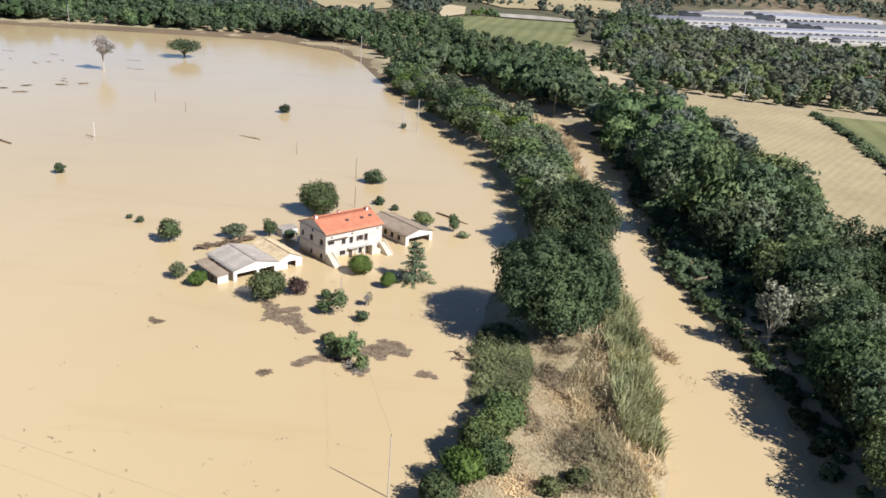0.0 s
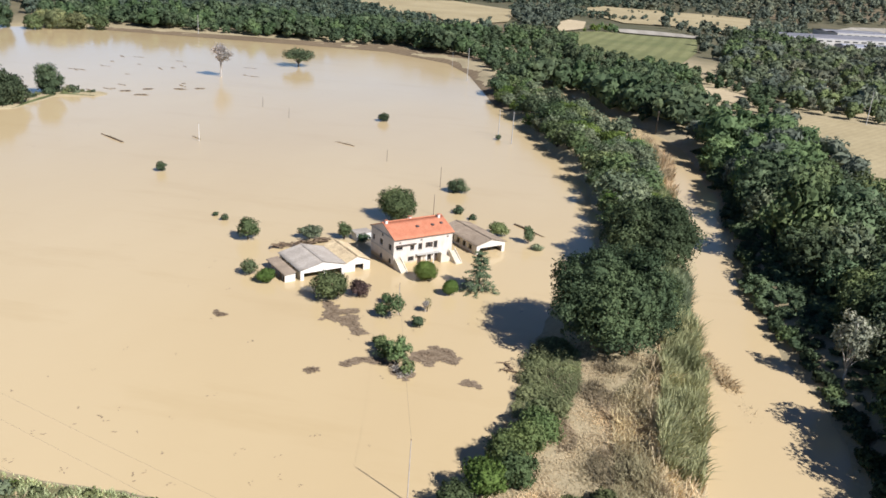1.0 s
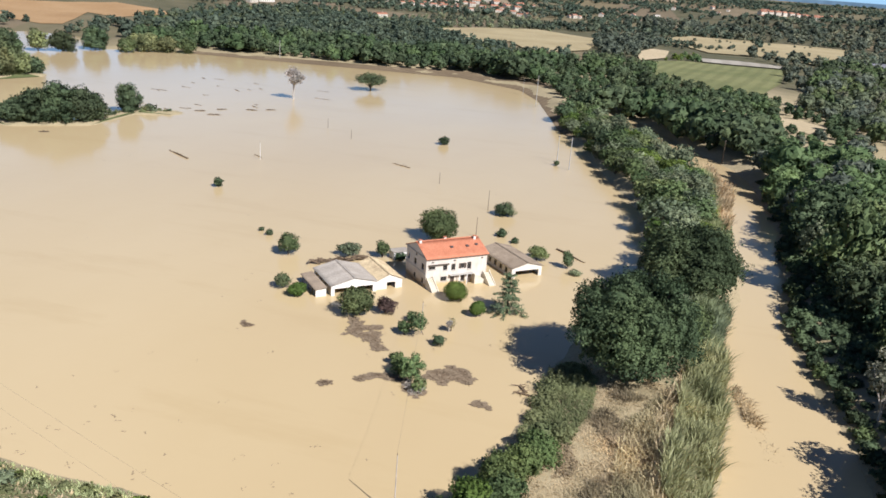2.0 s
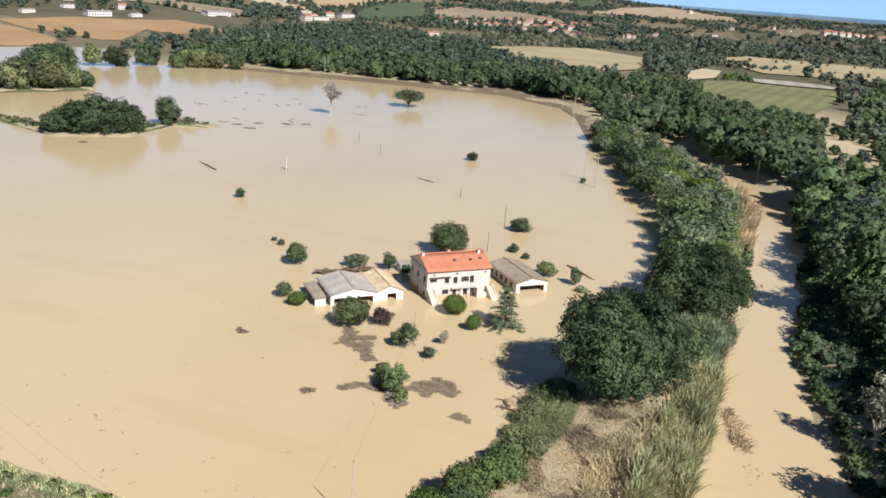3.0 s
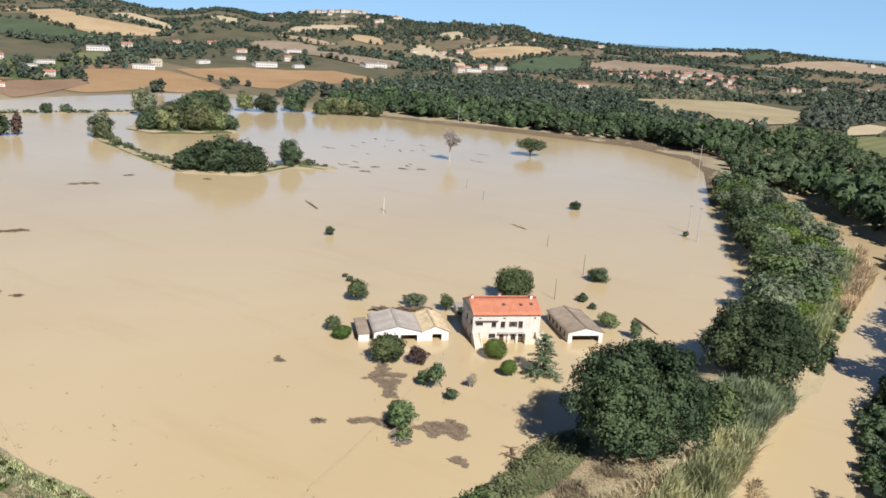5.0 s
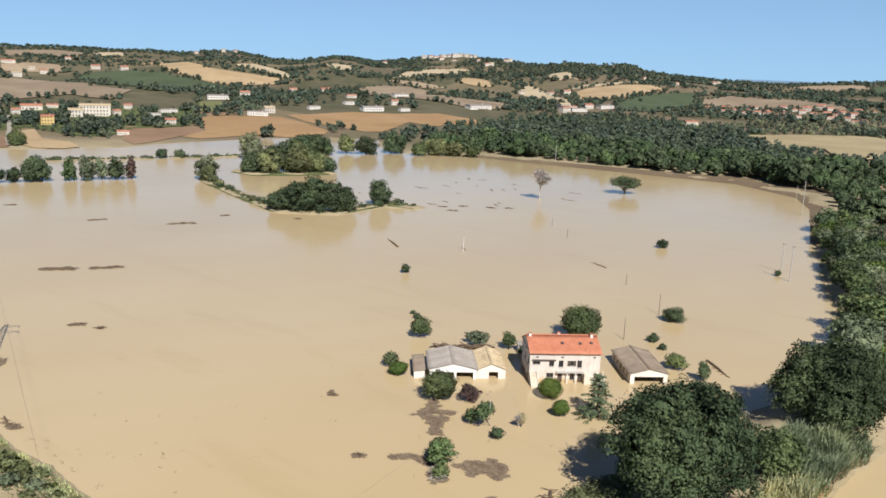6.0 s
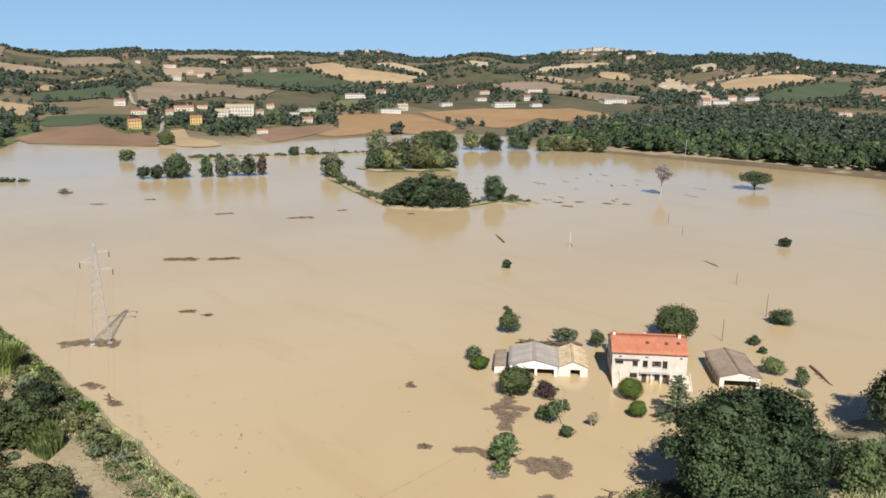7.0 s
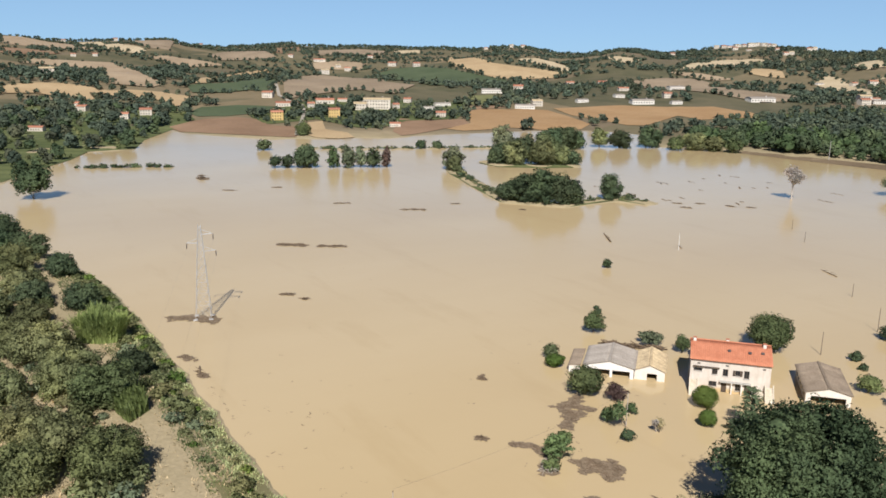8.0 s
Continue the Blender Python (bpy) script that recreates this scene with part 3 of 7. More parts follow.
def dry(points, least=0.25):
    z = land(np.array([p[0] for p in points]), np.array([p[1] for p in points]))
    return [p for p, h in zip(points, z) if h > least]


def wood(name, label, points, heights, leaf, seed, size, cover, wide=0.75, kinds=4, lobes=7, low=-0.5, core=0.84):
    """A far wood: many crowns joined into one body of foliage."""
    rng = np.random.default_rng(seed)
    protos = [leaf_quads(rng, lobed_crown(rng, wide, 1.0, 0.02, lobes, 0.55), size, cover, low, core=core) for _ in range(kinds)]
    pts = np.array(points)
    z = land(pts[:, 0], pts[:, 1])
    out = []
    for (x, y), h0, zz in zip(points, heights, z):
        q = protos[rng.integers(kinds)]
        g, s = rng.random() * 6.283, h0 * (0.8 + 0.45 * rng.random())
        w = s * (0.85 + 0.4 * rng.random())
        c, sn = math.cos(g) * w, math.sin(g) * w
        placed_q = np.stack([q[..., 0] * c - q[..., 1] * sn + x, q[..., 0] * sn + q[..., 1] * c + y, q[..., 2] * s + zz - 0.3], -1)
        placed_q[:, 3] = np.stack([(q[:, 3, 0] * c - q[:, 3, 1] * sn) / w, (q[:, 3, 0] * sn + q[:, 3, 1] * c) / w, q[:, 3, 2]], -1)
        out.append(placed_q)
    return tagged(new(name, leaf_mesh(name, np.concatenate(out).astype(np.float32), leaf)), label, "trees", kind="stuff")
# ---------------------------------------------------------------- trees on the banks
oak = make_tree("oak_tree", "huge dark-green oak with a broad dense crown on the dyke", 3, 21.8, 17.2, 0.2, 0.27, LEAF_OAK, 64, 0.75, 2.1, 0.32, at=on_land(19.7, 132.0))
make_tree("oak_tree", "large dark-green oak overhanging the river bank", 5, 22.0, 14.2, 0.0, 0.3, LEAF_OAK, 56, 0.6, 1.8, 0.33, at=on_land(28.9, 176.5))
make_tree("tree", "grey-green willow between the oak and the reeds", 6, 7.6, 9.0, 0.2, 0.3, LEAF_MID, 20, 0.25, 1.5, at=on_land(28.4, 146.0))
make_tree("white_poplar", "pale silver-leaved poplar leaning over the river", 8, 6.6, 12.5, 2.6, 0.3, LEAF_SILVER, 22, 0.24, 1.3, 0.3, bark=DEADWOOD, at=on_land(57.6, 131.5))

def forest_kinds(size, spots):
    """Five kinds of riverside tree, with leaf clumps of that size."""
    rows = (("dark-green broadleaf", 11, 12.5, 13.5, 1.0, LEAF_DARK, 26, 0.4), ("dark-green broadleaf", 12, 10.8, 12.0, 0.8, LEAF_DARK, 22, 0.42), ("mid-green broadleaf", 13, 11.0, 11.5, 0.8, LEAF_MID, 22, 0.42),
            ("mid-green slender poplar", 14, 7.5, 14.5, 1.0, LEAF_MID, 20, 0.46), ("grey-green willow", 15, 10.0, 11.0, 0.5, LEAF_GREY, 22, 0.42))
    return [make_tree("tree", "%s tree in the riverside wood" % kind, seed, w, h, base, size, leaf, lobes, 0.25, 0.95, ball, at=on_land(*spot), group="riverside wood")
            for (kind, seed, w, h, base, leaf, lobes, ball), spot in zip(rows, spots)]


NEAR_SPOTS, MORE_SPOTS = [(61.5, 101), (70, 96), (80, 100), (66, 112), (88, 110)], [(62, 172), (66, 185), (60, 200), (70, 205), (64, 222)]
FINE, COARSE = forest_kinds(0.34, NEAR_SPOTS), forest_kinds(0.56, MORE_SPOTS)
RIGHT_BANK = [(57, 84), (63, 125), (62, 146), (61, 168), (59, 199), (57, 235), (55, 285), (53, 318), (80, 400), (99, 392), (88, 300), (95, 228), (84, 182), (110, 160), (135, 150), (135, 84)]
rng = np.random.default_rng(21)
taken = NEAR_SPOTS + MORE_SPOTS + [(58.5, 134.5), (57, 128), (60, 142), (54, 124), (62, 127), (55, 136)]
spots = [p for p in scatter([(56, 84), (58, 104), (61, 116), (63, 138), (62, 146), (62, 152), (110, 152), (110, 84)], 5.2, 6)] + [p for p in scatter(RIGHT_BANK, 7.2, 7) if p[1] > 154]
spots = [p for p in spots if all(math.hypot(p[0] - a, p[1] - b) > 4.5 for a, b in taken)]
near = [p for p in dry(spots) if p[1] < 235 and p[0] < 96]
for x, y in near:
    k = rng.choice(5, p=(0.1, 0.12, 0.36, 0.14, 0.28) if y < 140 else (0.32, 0.24, 0.22, 0.1, 0.12))
    s = (0.72 + 0.5 * rng.random()) if y < 152 else 0.72 + 0.6 * rng.random()
    s *= 1.15 if x < 74 and y > 125 else 1.0
    copy_thing((FINE if y < 152 else COARSE)[k], pose(*on_land(x, y), 0, 0, 360 * rng.random()) @ Matrix.Diagonal((s, s, s * (0.85 + 0.3 * rng.random()), 1)))
# low plants, in dark leaves that also carry the shade under the trees
low = dry(scatter([(53, 84), (54.5, 107), (54.5, 124), (52, 143), (49, 168), (52, 199), (53, 235), (52, 300), (85, 300), (92, 228), (84, 180), (110, 150), (110, 84)], 2.7, 33), 0.1)
wood("undergrowth", "dark undergrowth beneath the riverside trees", low, [(1.3 if p[1] < 140 else 1.8) if p[1] < 205 and p[0] < 60 else 2.4 for p in low], LEAF_DARK, 34, 0.24, 1.3, 2.2, lobes=5)
rest = [p for p in dry(spots) if not (p[1] < 235 and p[0] < 96)]
wood("woodland", "mixed green riverside wood beyond the river", rest[::2], [(10.0 + 4 * math.sin(p[0] * p[1])) * (0.5 if p[1] > 335 else 1.0) for p in rest[::2]], LEAF_MID, 8, 0.075, 0.9, 0.95, lobes=12)
# every second crown here takes the leaf colour paled for haze
wood("woodland", "mixed green riverside wood beyond the river", rest[1::2], [(10.0 + 3 * math.sin(p[0] * p[1])) * (0.5 if p[1] > 335 else 1.0) for p in rest[1::2]], LEAF_HAZY, 9, 0.075, 0.9, 0.95, lobes=12)

# the belt of willows, poplars and scrub along the dyke between field and river
BELT = [(22.5, 186), (30, 186), (31, 200), (31, 232), (30, 282), (20, 312), (5, 345), (-18, 395), (-30, 390), (-23, 361), (-4, 307), (16, 250), (22, 200)]
BELT_KINDS = COARSE + [make_tree("tree", "fresh-green bushy willow in the belt along the dyke", 17, 9.5, 8.0, 0.2, 0.42, LEAF_BRIGHT, 26, 0.3, 1.2, 0.42, at=on_land(27.6, 190.5), group="riverside wood")]
for x, y in [p for p in dry(scatter(BELT, 5.2, 9), 0.4) if math.hypot(p[0] - 28.9, p[1] - 176.5) > 11 and math.hypot(p[0] - 18.8, p[1] - 132) > 11]:
    k = rng.choice(6, p=(0.06, 0.08, 0.26, 0.08, 0.26, 0.26))
    s = (0.45 + 0.4 * rng.random()) * 1.12
    copy_thing(BELT_KINDS[k], pose(*on_land(x, y), 0, 0, 360 * rng.random()) @ Matrix.Diagonal((s * 1.1, s * 1.1, s * (0.75 + 0.3 * rng.random()), 1)))
# ---------------------------------------------------------------- the drowned farm
FARM = pose(-24.2, 158.3, 0, 0, 0, 42.85)      # local x along the house front, y away to its back


def quads_of(bm, corners):
    return bm.faces.new([bm.verts.new(c) for c in corners])


def box(bm, x0, x1, y0, y1, z0, z1):
    m = Matrix.Translation(((x0 + x1) / 2, (y0 + y1) / 2, (z0 + z1) / 2)) @ Matrix.Diagonal((x1 - x0, y1 - y0, z1 - z0, 1))
    bmesh.ops.create_cube(bm, size=1, matrix=m)
    return bm


def box_mesh(name, a, b, c, mat):
    bm = box(bmesh.new(), -a / 2, a / 2, -b / 2, b / 2, -c / 2, c / 2)
    me = bpy.data.meshes.new(name)
    bm.to_mesh(me)
    bm.free()
    me.materials.append(mat)
    return me


def box_part(name, dims, mat, parent, label="", bevel=0.0):
    bm = box(bmesh.new(), *dims)
    if bevel:
        bmesh.ops.bevel(bm, geom=bm.edges[:], offset=bevel, segments=1, affect="EDGES")
    return part(name, bm, parent, label, mat)


def pierced_wall(length, top, thick, holes, low=-1.5, peak=None):
    """A wall along x from 0, front face at y=0, back at y=thick; holes: (x0, x1, z0, z1). peak: height of a gable's tip."""
    bm = bmesh.new()
    xs = sorted({0.0, length, *(h[0] for h in holes), *(h[1] for h in holes), *((length / 2,) if peak else ())})
    zs = sorted({low, top, *(h[2] for h in holes if h[2] < top), *(h[3] for h in holes if h[3] < top)})
    solid = [[not any(h[0] < (a + b) / 2 < h[1] and h[2] < (c + d) / 2 < h[3] for h in holes) for c, d in zip(zs, zs[1:])] for a, b in zip(xs, xs[1:])]
    nx, nz = len(xs) - 1, len(zs) - 1
    for i in range(nx):
        for k in range(nz):
            if not solid[i][k]:
                continue
            a, b, c, d = xs[i], xs[i + 1], zs[k], zs[k + 1]
            quads_of(bm, [(a, 0, c), (b, 0, c), (b, 0, d), (a, 0, d)])
            quads_of(bm, [(b, thick, c), (a, thick, c), (a, thick, d), (b, thick, d)])
            if i == 0 or not solid[i - 1][k]:
                quads_of(bm, [(a, thick, c), (a, 0, c), (a, 0, d), (a, thick, d)])
            if i == nx - 1 or not solid[i + 1][k]:
                quads_of(bm, [(b, 0, c), (b, thick, c), (b, thick, d), (b, 0, d)])
            if k > 0 and not solid[i][k - 1]:
                quads_of(bm, [(a, thick, c), (b, thick, c), (b, 0, c), (a, 0, c)])
            if (k == nz - 1 and not peak) or (k < nz - 1 and not solid[i][k + 1]):
                quads_of(bm, [(a, 0, d), (b, 0, d), (b, thick, d), (a, thick, d)])
    if peak:
        for a, b, pa, pb in ((0, length / 2, top, peak), (length / 2, length, peak, top)):
            for y in (0, thick):
                tri = [(a, y, top), (b, y, top), (b, y, pb), (a, y, pa)]
                tri = [p for n, p in enumerate(tri) if p not in tri[:n]]
                quads_of(bm, tri if y == 0 else tri[::-1])
            quads_of(bm, [(a, 0, pa), (b, 0, pb), (b, thick, pb), (a, thick, pa)])
    bmesh.ops.remove_doubles(bm, verts=bm.verts, dist=0.0005)
    return bm


def placed(ob, m):
    ob.matrix_basis = m
    return ob


def ribbed(width, run, rise, period, deep, thick=0.05, per=6, rows=5):
    """A ribbed roof slope: width along x, going back along y by run and up by rise."""
    n = max(2, int(width / period)) * per
    x = np.linspace(0, width, n + 1)
    z = deep * np.sin(np.arange(n + 1) * 2 * math.pi / per)
    v = [(a, run * j / rows, rise * j / rows + b + 0.015 * math.sin(a * 0.9 + j)) for j in range(rows + 1) for a, b in zip(x, z)]
    v += [(a, b, c - thick - deep) for a, b, c in v]
    k, half = n + 1, (n + 1) * (rows + 1)
    f = [(j * k + i, j * k + i + 1, (j + 1) * k + i + 1, (j + 1) * k + i) for j in range(rows) for i in range(n)]
    f += [tuple(half + q for q in reversed(face)) for face in f]
    f += [(i, half + i, half + i + 1, i + 1) for i in range(n)]
    f += [(rows * k + i + 1, half + rows * k + i + 1, half + rows * k + i, rows * k + i) for i in range(n)]
    f += [(j * k, (j + 1) * k, half + (j + 1) * k, half + j * k) for j in range(rows)]
    f += [((j + 1) * k + n, j * k + n, half + j * k + n, half + (j + 1) * k + n) for j in range(rows)]
    return v, f


def window_part(parent, x0, x1, z0, z1, name="window", shutters=False, deep=0.18):
    """A window set into a wall whose front is at y=0: pane, frame, sill and open shutters."""
    bm = bmesh.new()
    t = 0.07
    for d in ((x0, x0 + t, deep - 0.05, deep + 0.03, z0, z1), (x1 - t, x1, deep - 0.05, deep + 0.03, z0, z1),
              (x0 + t, x1 - t, deep - 0.05, deep + 0.03, z0, z0 + t), (x0 + t, x1 - t, deep - 0.05, deep + 0.03, z1 - t, z1),
              ((x0 + x1) / 2 - 0.03, (x0 + x1) / 2 + 0.03, deep - 0.045, deep + 0.02, z0 + t, z1 - t)):
        box(bm, *d)
    w = part(name, bm, parent, "", SHUTTER)
    box_part("pane", (x0 + t, x1 - t, deep, deep + 0.015, z0 + t, z1 - t), GLASS, w)
    box_part("sill", (x0 - 0.08, x1 + 0.08, -0.1, 0.12, z0 - 0.08, z0 - 0.005), CONCRETE, w)
    if shutters:
        h = (x1 - x0) / 2
        for a in (x0 - h - 0.02, x1 + 0.02):
            box_part("shutter", (a, a + h, -0.07, -0.012, z0, z1), SHUTTER, w, "dark-brown shutter")
    return w


def flight(name, parent, steps, going, riser, wide, mat):
    """Solid steps climbing along +x from the origin, wide along -y."""
    bm = bmesh.new()
    line = [(0, -1.0)] + [p for i in range(steps) for p in ((i * going, (i + 1) * riser), ((i + 1) * going, (i + 1) * riser))] + [(steps * going, -1.0)]
    a, b = ([bm.verts.new((x, y, z)) for x, z in line] for y in (-wide, -0.004))
    bm.faces.new(a)
    bm.faces.new(b[::-1])
    for i in range(len(line)):
        bm.faces.new([b[i], b[(i + 1) % len(line)], a[(i + 1) % len(line)], a[i]])
    bmesh.ops.recalc_face_normals(bm, faces=bm.faces)
    return part(name, bm, parent, "", mat)


def farmhouse():
    L, D, E, R = 14.4, 9.8, 6.35, 8.35
    h = thing("farmhouse", "cream three-storey farmhouse with an orange tiled roof, standing in flood water", "house")
    h.matrix_basis = FARM @ pose(0.3, -0.1, 0)
    front = [(3.95, 4.95, 3.35, 4.4), (5.9, 6.85, 3.2, 4.6), (8.15, 9.0, 3.45, 4.55), (9.7, 10.65, 3.1, 4.65), (0.6, 2.15, 3.75, 4.35),
             (3.5, 4.95, 0.95, 1.95), (5.8, 6.75, 0.0, 2.1), (8.3, 9.2, 0.5, 1.9), (9.9, 10.85, 0.0, 2.1), (1.2, 1.75, 5.1, 5.42), (6.3, 6.85, 5.1, 5.42), (12.9, 13.45, 5.1, 5.42)]
    side = [(1.0, 2.2, 3.45, 4.7), (4.7, 5.9, 3.45, 4.7), (8.2, 9.0, 3.55, 4.7), (1.1, 2.0, 0.5, 1.6), (4.9, 5.7, 0.5, 1.5)]
    front = [(w[0] - 0.4, w[1] - 0.4, w[2], w[3]) for w in front]
    side = [(D - w[1], D - w[0], w[2], w[3]) for w in side]
    wf = placed(part("wall", pierced_wall(L - 0.8, E, 0.4, front), h, "cream front wall with a muddy tide mark", HOUSE_WALL), pose(0.4, 0, 0))
    for i, w in enumerate(front):
        if w[2] == 0.0:
            box_part("door", (w[0], w[1], 0.2, 0.26, -0.6, w[3]), SHUTTER, wf, "dark wooden door")
        elif w[2] > 5.0:
            box_part("vent", (w[0], w[1], 0.15, 0.2, w[2], w[3]), DARK_METAL, wf)
        else:
            window_part(wf, *w, shutters=i == 2)
    others = [(2, 3, 3.4, 4.6), (6.2, 7.2, 3.4, 4.6), (11, 12, 3.4, 4.6)]
    for length, holes, peak, m in ((L - 0.8, others, None, pose(L - 0.4, D, 0, 0, 0, 180)), (D, side + [(D / 2 - 0.3, D / 2 + 0.3, 5.5, 6.1)], R, pose(0, D, 0, 0, 0, -90)), (D, others[:2], R, pose(L, 0, 0, 0, 0, 90))):
        w = placed(part("wall", pierced_wall(length, E, 0.4, holes, peak=peak), h, "", HOUSE_WALL), m)
        for hole in holes:
            window_part(w, *hole)
        if peak:
            box_part("string_course", (-0.06, D + 0.06, -0.06, -0.003, 2.75, 2.93), CONCRETE, w, "grey moulded band")
            box_part("cornice", (-0.3, D + 0.3, -0.12, -0.003, E - 0.22, E - 0.06), CONCRETE, w, "grey moulded cornice")
    rise = R - E
    for back in (False, True):
        v, f = ribbed(L + 0.4, D / 2 + 0.5, rise + 0.2, 0.34, 0.045)
        slope = part("roof", mesh_of("roof", v, f, TERRACOTTA, smooth=False), h, "orange clay-tiled slope")
        slope.matrix_basis = pose(L + 0.2, D + 0.5, E - 0.12, 0, 0, 180) if back else pose(-0.2, -0.5, E - 0.12)
        if not back:
            for x, y in ((6.8, 2.9), (10.5, 2.8), (12.8, 3.0)):
                z = (y / (D / 2 + 0.5)) * (rise + 0.2)
                box_part("skylight", (x, x + 0.6, y - 0.3, y + 0.35, z - 0.05, z + 0.26), DARK_METAL, slope, "small dark roof hatch", 0.03)
    bm = bmesh.new()
    for i in range(36):
        bmesh.ops.create_cone(bm, cap_ends=True, segments=8, radius1=0.17, radius2=0.14, depth=0.44,
                              matrix=Matrix.Translation((-0.1 + i * 0.41, D / 2, R + 0.1)) @ Matrix.Rotation(radians(90), 4, "Y"))
    part("ridge_tiles", bm, h, "", TERRACOTTA)
    for x, y in ((0.55, 4.6), (6.6, 5.1), (13.3, 4.3)):
        c = box_part("chimney", (x - 0.28, x + 0.28, y - 0.25, y + 0.25, R - 0.7, R + 0.42), PLASTER, h, "white rendered chimney", 0.03)
        box_part("cap", (x - 0.36, x + 0.36, y - 0.32, y + 0.32, R + 0.53, R + 0.6), TERRACOTTA, c)
        for dx in (-0.2, 0.2):
            box_part("brick", (x + dx - 0.07, x + dx + 0.07, y - 0.2, y + 0.2, R + 0.42, R + 0.53), TERRACOTTA, c)
    # canopy with hanging rail over the front left windows
    can = box_part("canopy", (0.45, 5.3, -0.4, -0.004, 4.72, 4.8), SHUTTER, h, "dark weathered canopy strip")
    for i in range(9):
        box_part("bracket", (0.55 + i * 0.57, 0.63 + i * 0.57, -0.36, -0.02, 4.6, 4.72), SHUTTER, can)
    bal = box_part("balcony", (5.4, 11.0, -0.85, -0.004, 2.2, 2.32), CONCRETE, h, "concrete balcony slab")
    for x in (7.6, 9.4):
        box_part("post", (x - 0.08, x + 0.08, -0.8, -0.64, -1.2, 2.2), WHITE_PAINT, bal)
    st2 = placed(flight("stairs", h, 12, 0.29, 0.178, 1.2, STAINED), pose(14.5, -1.25, 0, 0, 0, 180))
    box_part("parapet", (0, 3.4, -0.15, -0.001, 0.3, 0.6), STAINED, st2)
    # flights that turn out from the corners
    for x in (0.1, 12.3):
        w = placed(flight("stairs", h, 11, 0.28, 0.18, 1.3, STAINED), pose(x + (0 if x < 5 else 1.3), -3.4, 0, 0, 0, 90))
        for y in (-1.45, 0.0):
            bm = bmesh.new()
            v = [(0, y, -1.0), (3.1, y, -1.0), (3.1, y, 2.5), (0, y, 0.3)]
            a = [bm.verts.new(p) for p in v]
            b = [bm.verts.new((p[0], p[1] + 0.15, p[2])) for p in v]
            bm.faces.new(a)
            bm.faces.new(b[::-1])
            for i in range(4):
                bm.faces.new([a[i], b[i], b[(i + 1) % 4], a[(i + 1) % 4]])
            bmesh.ops.recalc_face_normals(bm, faces=bm.faces)
            part("parapet", bm, w, "pale sloping stair wall", STAINED)
    return h


def shed(name, label, m, width, depth, eave, ridge, roofmat, doors, wallmat, sheets=8, sag=0.0, purlins=True):
    """A gabled shed with its front at y=0; doors: openings (x0, x1, z1) in the front."""
    s = thing(name, label, "shed")
    s.matrix_basis = m
    part("wall", pierced_wall(width, eave, 0.25, [(a, b, -1.5, c) for a, b, c in doors], peak=ridge - 0.06), s, "white front gable", wallmat)
    placed(part("wall", pierced_wall(width, eave, 0.25, [], peak=ridge - 0.06), s, "", wallmat), pose(width, depth, 0, 0, 0, 180))
    holes = [(1.0 + i * 2.4, 2.2 + i * 2.4, 0.6, eave - 0.5) for i in range(int((depth - 1.5) / 2.4))]
    placed(part("wall", pierced_wall(depth - 0.5, eave, 0.25, holes), s, "", STAINED), pose(0, depth - 0.25, 0, 0, 0, -90))
    placed(part("wall", pierced_wall(depth - 0.5, eave, 0.25, holes), s, "", STAINED), pose(width, 0.25, 0, 0, 0, 90))
    half, over = width / 2, 0.35
    w = (depth + 0.5) / sheets
    v, f = ribbed(w + 0.06, half + over, (ridge - eave) * (half + over) / half, 0.25, 0.03)
    me = mesh_of("roof_sheet", v, f, roofmat)
    drop = (ridge - eave) * over / half
    for i in range(sheets):
        for m2 in (pose(-over, -0.25 + (i + 1) * w, eave - drop + 0.08, 0, 0, -90), pose(width + over, -0.25 + i * w, eave - drop + 0.08, 0, 0, 90)):
            placed(part("roof_sheet", me, s), m2 @ Matrix.Translation((0, 0, 0.012 * (i % 2))))
    bm = bmesh.new()
    box(bm, half - 0.22, half + 0.22, -0.28, depth + 0.28, ridge + 0.06, ridge + 0.13)
    bmesh.ops.bevel(bm, geom=bm.edges[:], offset=0.05, segments=1, affect="EDGES")
    part("ridge_cap", bm, s, "", roofmat)
    return s


def tide_mark():
    """Cream render with a brown tide mark of silt, ragged at its edge, and rain streaks."""
    m, t, b = material("house_render", 0.85, 0, 0.2)
    where = place_of(t)
    c = ramp(t, noise_of(t, 0.6, 5, 0.6, where), (0.3, (0.52, 0.45, 0.38)), (0.7, (0.65, 0.585, 0.515)))
    c = mix(t, 0.3, c, ramp(t, noise_of(t, 2.2, 4, 0.6, where, (1, 1, 0.15)), (0.35, (0.46, 0.40, 0.32)), (0.65, (0.68, 0.64, 0.57))))
    sep = t.nodes.new("ShaderNodeSeparateXYZ")
    t.links.new(where, sep.inputs[0])
    wav = node(t, "ShaderNodeMath")
    wav.operation = "MULTIPLY_ADD"
    wav.inputs[1].default_value = -1.0
    t.links.new(noise_of(t, 0.8, 4, 0.6, where), wav.inputs[0])
    t.links.new(sep.outputs[2], wav.inputs[2])
    silt = node(t, "ShaderNodeMapRange", From_Min=0.6, From_Max=-0.1)
    t.links.new(wav.outputs[0], silt.inputs["Value"])
    t.links.new(mix(t, silt.outputs[0], c, (0.50, 0.37, 0.20)), b.inputs["Base Color"])
    bump(t, b, noise_of(t, 6, 3, 0.6, where), 0.15, 0.02)
    return m


